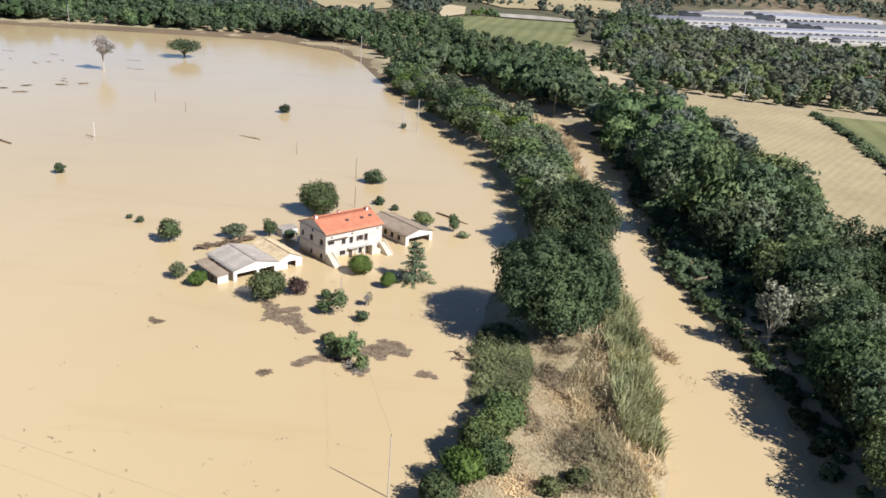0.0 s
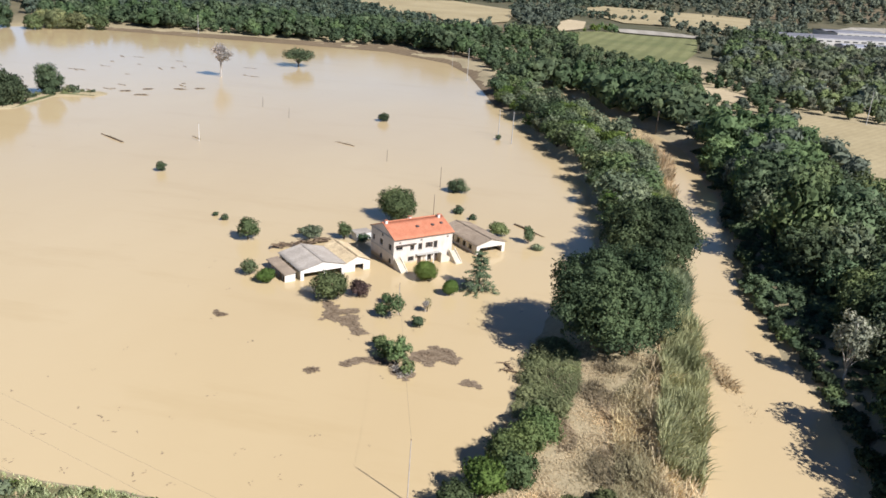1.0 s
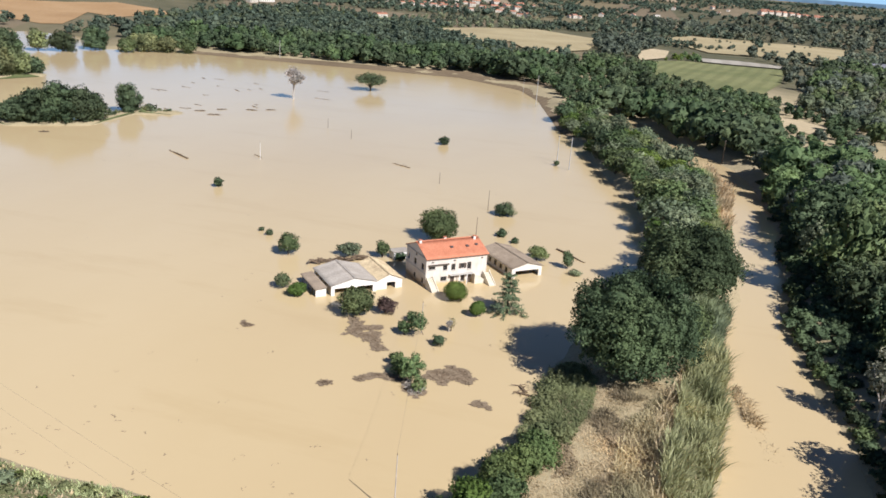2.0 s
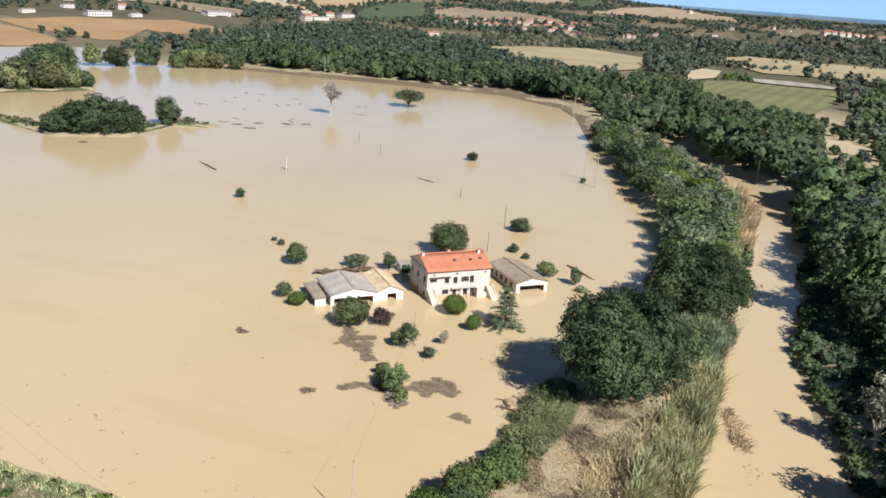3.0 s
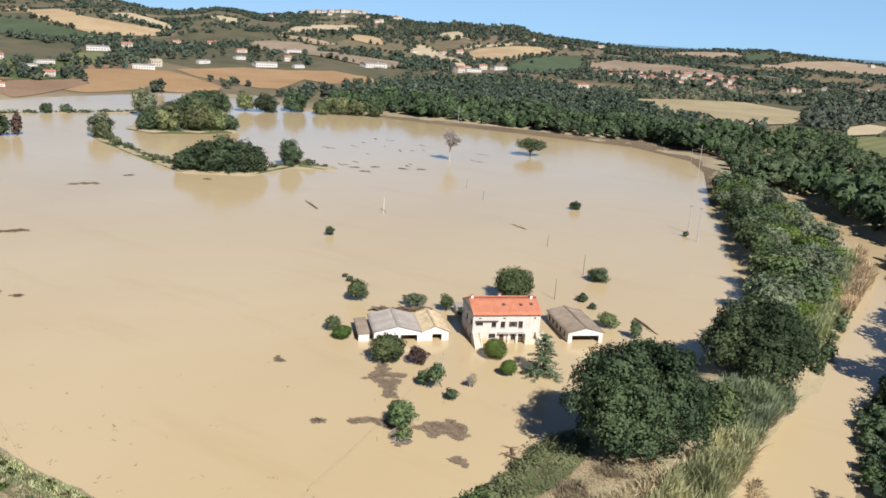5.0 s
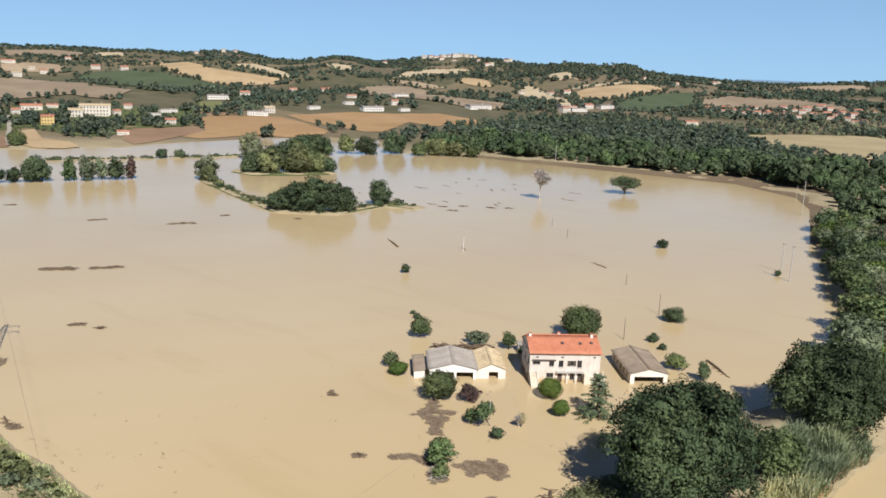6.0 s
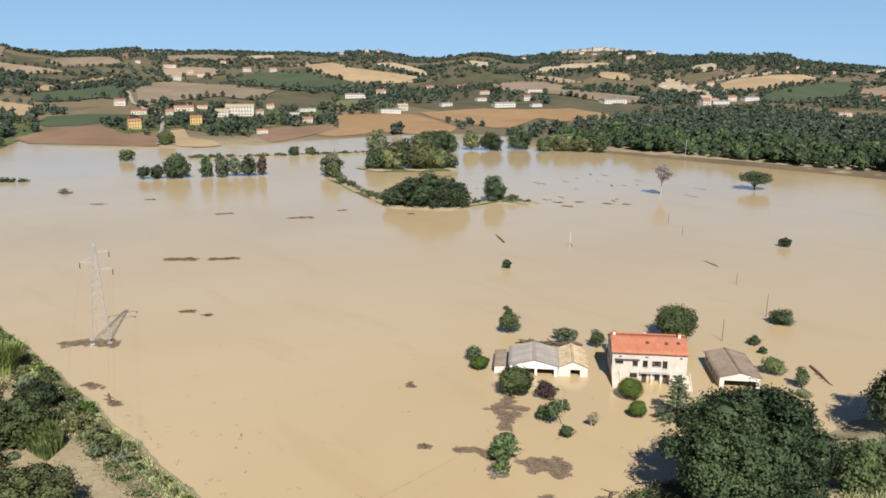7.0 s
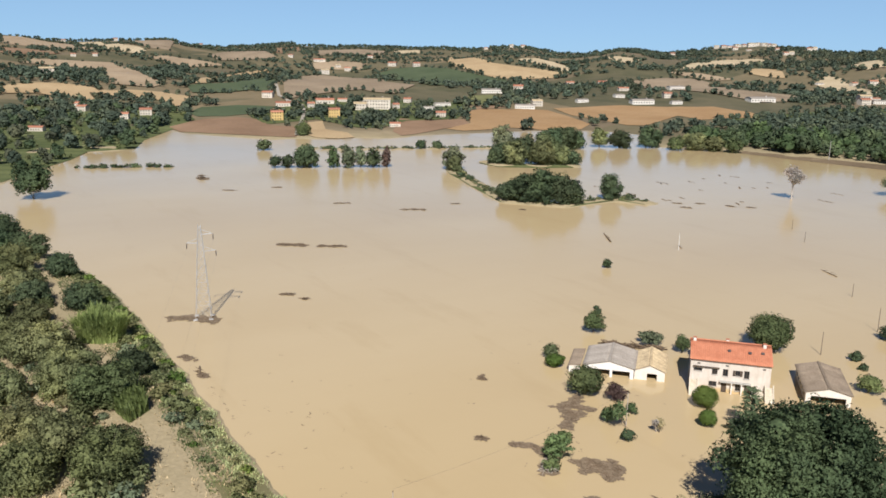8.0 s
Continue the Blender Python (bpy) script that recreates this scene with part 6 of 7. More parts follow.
far_field("dark green crop on the hillside", GREEN_CROP, (-951, 305), (-958, 327), (-960, 348), (-950, 367), (-1266, 495), (-1397, 570), (-946, 415), (-812, 361), (-847, 347), (-835, 317), (-848, 302), (-856, 286))
far_field("green crop beside the village", GREEN_CROP, (-730, 261), (-729, 278), (-732, 297), (-723, 313), (-709, 327), (-670, 303), (-661, 281), (-654, 261), (-658, 250), (-661, 238), (-694, 238))
far_field("muddy brown field at the edge of the flood", PLOUGHED, (-604, 200), (-621, 218), (-640, 238), (-640, 252), (-644, 268), (-615, 279), (-574, 274), (-563, 281), (-555, 290), (-492, 263), (-495, 255), (-502, 248), (-514, 239), (-525, 230), (-536, 223), (-546, 215), (-557, 208), (-567, 200))
far_field("grey-brown stubble near the ridge", GREY_STUBBLE, (-2568, 534), (-2563, 579), (-2545, 623), (-2550, 673), (-2543, 720), (-1757, 481), (-1759, 438), (-1859, 430))
far_field("dark ploughed slope", PLOUGHED, (-1981, 179), (-1954, 209), (-1820, 228), (-1698, 240), (-1648, 258), (-1631, 232), (-1569, 203), (-1568, 176), (-1574, 151))
far_field("grey-brown stubble field above the village", GREY_STUBBLE, (-909, 412), (-1411, 632), (-1429, 685), (-1397, 717), (-1350, 742), (-888, 539), (-864, 549), (-844, 560), (-805, 523), (-771, 493), (-790, 474), (-814, 471), (-803, 437), (-791, 405), (-775, 379), (-755, 354))
far_field("straw-coloured plot below the village", STUBBLE, (-505, 274), (-582, 309), (-589, 325), (-529, 302), (-500, 307), (-476, 302), (-473, 288), (-483, 275))
far_field("ploughed slope below the village", PLOUGHED, (-585, 397), (-572, 405), (-554, 411), (-554, 428), (-552, 445), (-519, 430), (-500, 400), (-485, 370), (-476, 353), (-471, 338), (-492, 342))
far_field("bare tan field sloping to the flood", TILLED, (-608, 484), (-621, 509), (-610, 525), (-608, 548), (-599, 560), (-588, 568), (-543, 553), (-504, 537), (-473, 524), (-456, 500), (-460, 483), (-467, 468), (-475, 458), (-482, 448), (-482, 433), (-480, 415), (-481, 399), (-495, 392), (-507, 411), (-522, 433))
far_field("dark ploughed strip above the tan field", PLOUGHED, (-645, 501), (-644, 519), (-645, 539), (-620, 539), (-620, 524), (-621, 509), (-608, 484))
far_field("tilled red-brown field above the flood", TILLED, (-600, 585), (-595, 604), (-590, 622), (-585, 640), (-582, 661), (-574, 675), (-563, 686), (-552, 697), (-546, 713), (-537, 727), (-534, 746), (-506, 743), (-484, 746), (-451, 720), (-454, 702), (-455, 681), (-457, 663), (-459, 645), (-494, 652), (-466, 601), (-447, 563), (-455, 550), (-475, 552), (-498, 556), (-516, 555), (-539, 558))
far_field("dark green crop on the hillside", GREEN_CROP, (-1446, 853), (-1438, 901), (-1386, 903), (-1333, 905), (-1259, 896), (-1201, 896), (-1154, 901), (-1107, 904), (-1074, 868), (-922, 729), (-902, 687), (-853, 631), (-843, 602), (-839, 577), (-883, 590), (-907, 580), (-923, 566), (-1410, 783), (-1432, 819))
far_field("tan stubble on the hillside", STUBBLE, (-1813, 1155), (-1899, 1268), (-1418, 1026), (-1309, 994), (-1261, 1014), (-1238, 1031), (-1218, 1050), (-1163, 1061), (-1129, 1020), (-1135, 987), (-1131, 933), (-1154, 901), (-1215, 905), (-1273, 911), (-1352, 929))
far_field("pale stubble on the hillside", PALE_STUBBLE, (-1319, 1063), (-1381, 1161), (-1337, 1172), (-1265, 1152), (-1169, 1079), (-1169, 1066), (-1236, 1085), (-1289, 1076))
far_field("dry olive pasture behind the farms", MEADOW, (-676, 520), (-742, 574), (-734, 600), (-694, 588), (-646, 543), (-659, 531))
far_field("tan stubble on the hillside", TAN, (-1548, 711), (-1559, 747), (-1587, 792), (-1575, 819), (-1558, 844), (-1477, 792), (-1486, 763), (-1495, 733), (-1496, 701))
far_field("pale stubble near the ridge", PALE_STUBBLE, (-2109, 1191), (-2161, 1264), (-2197, 1331), (-2060, 1272), (-2007, 1169))
far_field("grey-brown stubble near the ridge", GREY_STUBBLE, (-2219, 1006), (-2220, 1054), (-2198, 1092), (-2180, 1132), (-2130, 1151), (-2091, 1174), (-1990, 1108), (-1993, 1058), (-2009, 1015), (-1691, 825), (-1666, 773))
far_field("pale stubble on the hillside", PALE_STUBBLE, (-1034, 1206), (-1143, 1384), (-1287, 1588), (-1352, 1711), (-1337, 1766), (-1299, 1791), (-1247, 1746), (-1098, 1501), (-1105, 1459), (-1026, 1317), (-1033, 1279), (-1030, 1238))
far_field("tan stubble on the hillside", STUBBLE, (-936, 1287), (-1060, 1490), (-932, 1382), (-860, 1296), (-886, 1286))
far_field("pale stubble on the hillside", PALE_STUBBLE, (-786, 1270), (-851, 1391), (-790, 1350), (-703, 1249), (-633, 1175), (-590, 1140), (-529, 1050), (-542, 1043), (-564, 1048), (-693, 1193))
far_field("pale stubble near the ridge", PALE_STUBBLE, (-933, 1596), (-1126, 1957), (-829, 1534), (-783, 1459), (-802, 1428))
far_field("pale stubble near the ridge", PALE_STUBBLE, (-1290, 1271), (-1232, 1280), (-1231, 1327), (-1154, 1222), (-1173, 1196))
far_field("grey-olive stubble behind the farms", GREY_STUBBLE, (-974, 1027), (-972, 1059), (-989, 1110), (-982, 1139), (-957, 1147), (-931, 1154), (-862, 1124), (-642, 907), (-631, 921), (-623, 938), (-617, 957), (-603, 967), (-552, 940), (-541, 894), (-541, 864), (-543, 837), (-567, 838), (-592, 839), (-623, 845), (-641, 839), (-657, 830), (-678, 826), (-701, 820), (-713, 803))
far_field("tan strip of stubble", TAN, (-1027, 1185), (-997, 1197), (-973, 1213), (-941, 1220), (-904, 1220), (-903, 1163), (-945, 1169), (-988, 1173))
far_field("tan stubble on the hillside", STUBBLE, (-664, 1248), (-682, 1335), (-683, 1399), (-672, 1445), (-666, 1489), (-663, 1543), (-613, 1513), (-587, 1366), (-543, 1214), (-547, 1167), (-572, 1144), (-595, 1158))
far_field("pale strip of stubble", PALE_STUBBLE, (-703, 1304), (-719, 1401), (-709, 1457), (-689, 1499), (-690, 1561), (-706, 1660), (-677, 1523), (-676, 1452), (-688, 1409), (-686, 1342))
far_field("green crop on the hillside", GREEN_CROP, (-492, 1082), (-529, 1198), (-593, 1377), (-586, 1424), (-587, 1490), (-575, 1530), (-548, 1506), (-438, 1231), (-426, 1132), (-430, 1077), (-441, 1049), (-452, 1022))
far_field("grey-brown stubble above the town", GREY_STUBBLE, (-499, 1401), (-497, 1458), (-502, 1537), (-462, 1500), (-436, 1497), (-410, 1505), (-383, 1513), (-357, 1508), (-314, 1441), (-283, 1408), (-241, 1307), (-264, 1317), (-288, 1328), (-314, 1341), (-340, 1346), (-366, 1346), (-398, 1349), (-426, 1339), (-441, 1324), (-441, 1273))
far_field("pale stubble near the ridge", PALE_STUBBLE, (-941, 1614), (-1109, 1966), (-813, 1518), (-772, 1459), (-792, 1419), (-860, 1476))
far_field("tan stubble on the low ridge", TAN, (-673, 2400), (-653, 2460), (-638, 2539), (-601, 2545), (-544, 2497), (-508, 2531), (-466, 2470), (-485, 2372), (-504, 2285), (-547, 2294), (-594, 2310))
far_field("green crop on the low ridge", GREEN_CROP, (-488, 2506), (-455, 2517), (-423, 2528), (-371, 2440), (-395, 2346), (-421, 2271))
far_field("tan stubble on the low ridge", TAN, (-323, 1908), (-352, 2276), (-332, 2418), (-301, 2475), (-270, 2551), (-243, 2671), (-195, 2676), (-147, 2672), (-86, 2551), (-23, 2181), (-8, 2094), (-44, 2117), (-81, 2135), (-119, 2148), (-164, 2160), (-212, 2183), (-222, 1989), (-245, 1925), (-273, 1900))
far_field("dry mown field behind the wood", STUBBLE_DRY, (-242, 888), (-229, 909), (-217, 933), (-204, 957), (-191, 969), (-177, 980), (-164, 996), (-150, 1007), (-127, 986), (-105, 966), (-84, 948), (-69, 942), (-64, 777), (-74, 755), (-84, 737), (-93, 715), (-102, 701), (-139, 796), (-150, 777), (-162, 761), (-174, 749))
far_field("dry stubble beyond the meadow", STUBBLE_DRY, (-16, 1043), (3, 1084), (23, 1125), (39, 1125), (55, 1125), (71, 1125), (86, 1128), (102, 1128), (97, 1023), (83, 1000), (70, 984), (57, 969), (44, 953), (25, 957), (5, 968))
HILL_FIELDS = len(FIELDS)
for line, half in zip(DYKES[:2] + DYKES[3:], (4.4, 8.5, 4.5)):
    left, right = [], []
    for i, (x, y) in enumerate(line):
        (ax, ay), (bx, by) = line[max(i - 1, 0)], line[min(i + 1, len(line) - 1)]
        ln = math.hypot(bx - ax, by - ay)
        nx, ny = -(by - ay) / ln * half, (bx - ax) / ln * half
        left.append((x + nx, y + ny))
        right.append((x - nx, y - ny))
    field("rough_grassland", "rough green grass on a sunken dyke", ROUGH_GRASS, left + right[::-1], 0.1)
far_field("mown green meadow behind the wood", MEADOW, (-20, 718), (20, 765), (38, 761), (58, 760), (102, 764), (89, 648), (69, 558), (35, 560), (9, 600), (-8, 660))
far_field("dry stubble beyond the meadow", STUBBLE_DRY, (17, 951), (63, 1093), (137, 1127), (204, 1105), (155, 829), (100, 893), (42, 882))
far_field("pale mound of bare earth by the meadow", PALE_STUBBLE, (-23, 806), (-12, 866), (5, 854), (4, 770), (-15, 722))
MUDDY = [(-5, 322), (-26, 361), (-50, 445), (-67, 480), (-110, 508), (-160, 503), (-220, 496), (-290, 489)]
field("muddy_shore", "strip of dark wet mud along the edge of the flood", WET_MUD, [(x - 0.5, y - 1.5) for x, y in MUDDY] + [(-288, 499), (-220, 510), (-160, 518), (-100, 536), (-36, 505), (-16, 455), (0, 370), (10, 330)], 0.06)
CLEARING = [(68, 455), (80, 458), (92, 437), (86, 411), (70, 414)]
far_field("bare clearing in the wood", PALE_STUBBLE, *CLEARING)
far_field("dry stubble field beyond the riverside wood", STUBBLE_DRY, (100, 392), (124, 390), (156, 368), (152, 322), (142, 264), (128, 200), (110, 170), (88, 184), (98, 230), (94, 300), (96, 350))
far_field("green meadow behind a hedge", MEADOW, (161, 366), (200, 360), (240, 300), (180, 220), (147, 262), (156, 322))
HEDGE_LINE = [(x + 1.2 * math.sin(7 * x), y + 1.2 * math.cos(5 * y)) for a, b in (((158, 367), (154, 322)), ((154, 322), (144, 263)), ((144, 263), (131, 205))) for k in np.linspace(0, 1, 22) for x, y in [(a[0] + (b[0] - a[0]) * k, a[1] + (b[1] - a[1]) * k)]]
wood("hedgerow", "dense dark hedge between the stubble and the meadow", HEDGE_LINE, [2.6] * len(HEDGE_LINE), LEAF_DARK, 191, 0.2, 0.9, 1.5, lobes=5)
far_field("gravel bank beyond the meadow", GRAVEL, (32, 802), (66, 808), (106, 796), (103, 768), (58, 764), (36, 766))
far_field("gravel yard of the industrial estate", GRAVEL, (188, 831), (243, 968), (316, 1096), (437, 1155), (529, 1082), (372, 750), (308, 701), (257, 742), (190, 750))
LANE = [(-882, 392), (-787, 360), (-750, 356), (-711, 356), (-662, 338), (-595, 309), (-537, 282), (-498, 266)]
far_field("white gravel lane climbing past the village", GRAVEL, *[(x + 1.0, y - 2.2) for x, y in LANE], *[(x - 1.0, y + 2.2) for x, y in reversed(LANE)], name="lane")

# ---------------------------------------------------------------- far woods
# where the houses of the valley stand: kind, place and width
HOMES = []
HOMES += [("white", -735, 156, 9), ("white", -763, 155, 6), ("shed", -599, 104, 11), ("cream", -1129, 173, 18), ("white", -686, 200, 10), ("white", -662, 178, 5), ("white", -779, 345, 11), ("ochre", -610, 292, 10), ("shed", -713, 337, 15), ("white", -1617, 273, 9), ("white", -1615, 311, 9), ("white", -1600, 689, 10)]
HOMES += [("white", -2567, 381, 11), ("white", -2605, 529, 13), ("white", -2547, 764, 13)]
HOMES += [("white", -696, 359, 7), ("shed", -720, 384, 18), ("ochre", -614, 347, 10), ("shed", -727, 408, 11), ("block", -665, 416, 26), ("cream", -662, 396, 12), ("white", -664, 436, 6), ("white", -704, 472, 8), ("low", -644, 463, 12), ("low", -672, 495, 17), ("white", -580, 438, 9), ("shed", -1567, 738, 24)]
HOMES += [("white", -1494, 871, 17), ("white", -1453, 905, 14), ("white", -1756, 949, 11), ("cream", -1452, 700, 16), ("white", -1481, 762, 12), ("cream", -1511, 755, 11)]
HOMES += [("low", -753, 613, 24), ("white", -780, 672, 12), ("low", -611, 557, 20), ("cream", -626, 583, 11), ("low", -1025, 925, 25), ("white", -1030, 963, 13), ("white", -967, 981, 23), ("shed", -689, 763, 13), ("low", -587, 695, 25), ("low", -639, 710, 8), ("low", -673, 836, 21), ("white", -616, 763, 10)]
HOMES += [("low", -624, 643, 13), ("low", -567, 726, 9), ("low", -552, 844, 31), ("cream", -513, 979, 14), ("shed", -514, 1002, 12), ("white", -713, 1265, 10), ("white", -676, 1256, 12), ("low", -776, 1271, 14), ("white", -1649, 1846, 14), ("shed", -526, 362, 6)]
HOMES += [("cream", -1699, 2082, 15), ("white", -1684, 2095, 15), ("shed", -1670, 2107, 17), ("cream", -1655, 2120, 17), ("white", -1640, 2132, 15), ("block", -1598, 2115, 25), ("cream", -1611, 2160, 15), ("block", -1596, 2167, 22), ("white", -1585, 2176, 15), ("cream", -1576, 2183, 15), ("white", -1341, 1930, 13), ("cream", -1342, 1954, 13)]
HOMES += [("white", -1434, 2154, 14), ("cream", -1456, 2207, 14), ("white", -1564, 2003, 14), ("shed", -1492, 1974, 14), ("white", -1457, 2047, 12), ("white", -2100, 1655, 13), ("white", -2107, 1520, 11), ("cream", -2098, 1610, 13)]
HOMES += [("white", -493, 948, 12), ("low", -490, 978, 20), ("white", -499, 1019, 11), ("low", -483, 1036, 22), ("shed", -335, 969, 17), ("white", -829, 2277, 16), ("cream", -824, 2296, 13), ("white", -660, 1658, 7), ("white", -758, 1714, 9)]
HOMES += [("shed", -146, 1239, 8), ("white", -141, 1239, 8), ("shed", -134, 1244, 8), ("white", -110, 1316, 7), ("white", -81, 1592, 10), ("cream", -155, 2494, 14), ("white", 62, 2018, 11), ("shed", 94, 1981, 12), ("shed", 73, 1913, 10), ("white", -15, 1713, 8), ("low", -41, 1611, 13)]
WOOD_BACK = [(-20, 395), (-43, 452), (-52, 494), (-104, 530), (-160, 518), (-220, 516), (-305, 509), (-324, 484), (-342, 506), (-335, 560), (-240, 590),
             (-150, 585), (-80, 590), (-40, 580), (10, 490), (75, 500), (98, 440), (100, 400), (80, 402), (52, 325), (25, 365), (6, 412), (-14, 412)]
pts = [p for p in dry(scatter(WOOD_BACK, 7.2, 31), 0.05) if not inside(CLEARING, *p)]
hs = [(7.5 + 6.5 * (0.5 + 0.5 * math.sin(x * 0.07 + 2 * math.sin(y * 0.05)))) * (0.6 if y > 425 and x > -60 else 1.0) * (0.4 if x > 58 and y < 420 else 1.0) for x, y in pts]
for k, leaf in ((0, LEAF_DARK), (1, LEAF_DARK), (2, LEAF_OAK), (3, LEAF_MID), (4, LEAF_DARK)):
    sel = [i for i in range(len(pts)) if (i * 7 + i // 11) % 5 == k]
    wood("woodland", "dense mixed wood along the far shore of the flood", [pts[i] for i in sel], [hs[i] for i in sel], leaf, 50 + k, 0.11, 0.75, 0.95, lobes=9)


def on_fields(points, homes=True):
    q = np.array(points, float).reshape(-1, 2)
    hit = np.zeros(len(q), bool)
    for f in FIELDS:
        hit |= inside(f, q[:, 0], q[:, 1])
    return hit | near_homes(points) if homes else hit


def near_homes(points):
    q = np.array(points, float).reshape(-1, 2)
    hit = np.zeros(len(q), bool)
    for _, x, y, w in HOMES:                       # open ground on the valley side of each house
        ln = math.hypot(50 - x, 25 - y)
        ux, uy = (50 - x) / ln, (25 - y) / ln
        along, across = (q[:, 0] - x) * ux + (q[:, 1] - y) * uy, (q[:, 0] - x) * uy - (q[:, 1] - y) * ux
        hit |= (along > -6) & (along < 24 + 0.045 * ln) & (np.abs(across) < 0.55 * w + 1)
    return hit


def wood_in(label, poly, gap, tall, leaves, seed, size=0.16, keep=1.0, clear=True):
    g = np.random.default_rng(seed)
    pp = [p for p in dry(scatter(poly, gap, seed, tries=16000), 0.05) if g.random() < keep]
    if clear:
        pp = [p for p, open_ in zip(pp, on_fields(pp, clear != "fields")) if not open_]
    for k, leaf in enumerate(leaves):
        sel = pp[k::len(leaves)]
        if sel:
            wood("woodland", label, sel, [tall * (0.7 + 0.6 * g.random()) for _ in sel], leaf, seed + k, max(0.17, size * 1.35) if size > 0.125 else 0.11, 0.7, 0.9, lobes=7 if size > 0.125 else 10)


LOW_SHORE = [(-714, 88), (-792, 122), (-764, 152), (-744, 188), (-706, 240), (-638, 230), (-604, 206), (-520, 163), (-470, 147), (-464, 118), (-428, 103), (-396, 84), (-356, 64), (-390, 40), (-480, -40), (-720, 0)]
field("rough_grassland", "rough green grass and scrub on the low shore", ROUGH_GRASS, LOW_SHORE, 0.15)
wood_in("green trees and gardens on the low shore", [(-714, 88), (-792, 122), (-764, 152), (-744, 188), (-706, 240), (-638, 230), (-604, 204), (-520, 162), (-470, 146), (-464, 119), (-426, 102), (-400, 80), (-390, 40), (-480, -40), (-720, 0)], 9.5, 8.5, (LEAF_FAR_HAZY, LEAF_DARK, LEAF_FAR_HAZY_OLIVE, LEAF_FAR_HAZY), 61, 0.12, 0.5)
wood_in("low green scrub on the low shore", LOW_SHORE, 8, 3.2, (LEAF_MID, LEAF_OLIVE), 63, 0.2, 0.3)
wood_in("dark olive groves and woods behind the shore wood", [(-345, 570), (-450, 657), (-462, 748), (-477, 872), (-436, 963), (-358, 989), (-249, 947), (-164, 785), (-60, 640), (-134, 600), (-215, 596), (-300, 560)], 9, 6.5, (LEAF_FAR_HAZY, LEAF_FAR_HAZY_OLIVE, LEAF_FAR_HAZY), 64, 0.14, 0.95)
wood_in("green mixed wood beyond the stubble field", [(85, 500), (112, 611), (176, 730), (243, 700), (320, 640), (290, 420), (208, 380), (165, 378), (137, 388), (107, 402), (96, 460)], 8.5, 10, (LEAF_MID, LEAF_HAZY_OLIVE, LEAF_HAZY, LEAF_GREY), 67, 0.11)
wood_in("scattered trees beyond the meadow", [(0, 1300), (56, 1027), (100, 750), (87, 600), (174, 721), (242, 993), (300, 1300)], 16, 9, (LEAF_HAZY, LEAF_HAZY_OLIVE), 71, 0.16, 0.8)
wood_in("trees beyond the industrial estate", [(246, 1105), (326, 1132), (437, 1170), (544, 1115), (760, 1430), (387, 1400), (200, 1300)], 16, 10, (LEAF_HAZY, LEAF_HAZY_OLIVE), 73, 0.16)
wood_in("gardens and trees of the village", [(-652, 281), (-723, 352), (-759, 391), (-727, 469), (-626, 498), (-540, 443), (-561, 392), (-500, 337), (-510, 322), (-602, 325), (-555, 291), (-580, 262)], 11, 7.5, (LEAF_FAR_HAZY, LEAF_FAR_HAZY_OLIVE, LEAF_FAR_HAZY), 75, 0.14, 0.75)
wood_in("trees and hedges among the farms", [(-779, 598), (-1090, 880), (-1079, 993), (-940, 996), (-664, 831), (-565, 753), (-611, 689), (-656, 646), (-701, 601), (-705, 557)], 14, 8, (LEAF_FAR_HAZY, LEAF_FAR_HAZY_OLIVE), 78, 0.15, 0.7)
wood_in("wooded slope below the hilltop town", [(-1475, 2051), (-1256, 2207), (-928, 2091), (-639, 1616), (-777, 1416), (-908, 1417), (-1200, 1500)], 26, 13, (LEAF_FAR_HAZY, LEAF_FAR_HAZY_OLIVE), 80, 0.17)
wood_in("dark wood on the hillside", [(-1050, 113), (-1384, 183), (-1127, 211), (-944, 214), (-896, 182), (-952, 156), (-956, 106)], 14, 10, (LEAF_FAR_HAZY,), 82, 0.16)
wood_in("dark wood on the hillside", [(-957, 280), (-1228, 377), (-1524, 454), (-1409, 395), (-1019, 277)], 14, 10, (LEAF_FAR_HAZY,), 83, 0.16)
wood_in("olive orchard in rows", [(-330, 888), (-270, 985), (-227, 877), (-130, 977), (-185, 1183), (-275, 1143)], 11, 6, (LEAF_HAZY_OLIVE, LEAF_GREY), 84, 0.16)
wood_in("haze-pale green poplar belt across the plain", [(-18, 1130), (78, 1240), (197, 1267), (500, 1300), (500, 1500), (225, 1524), (85, 1499), (-25, 1408), (-80, 1200)], 17, 12, (LEAF_HAZY, LEAF_HAZY_OLIVE), 85, 0.16, 0.62)
wood_in("copse beyond the mown field", [(-78, 993), (-13, 1030), (-3, 761), (-32, 721), (-60, 790)], 11, 9, (LEAF_HAZY,), 87, 0.14)
wood_in("dark wood beside the meadow", [(90, 540), (144, 825), (200, 740), (110, 600), (98, 500)], 9, 10, (LEAF_DARK, LEAF_MID), 88, 0.12)

wood_in("dark wood between the flood and the meadow", [(-70, 600), (-44, 690), (-10, 690), (5, 566), (34, 534), (75, 508), (10, 490), (-40, 580)], 8, 8.5, (LEAF_DARK, LEAF_MID, LEAF_DARK), 89, 0.12)

wood_in("garden trees of the red-roofed town", [(-450, 1190), (-440, 1400), (-180, 1390), (-170, 1190)], 15, 6.5, (LEAF_HAZY, LEAF_HAZY_OLIVE), 92, 0.16, 0.7)

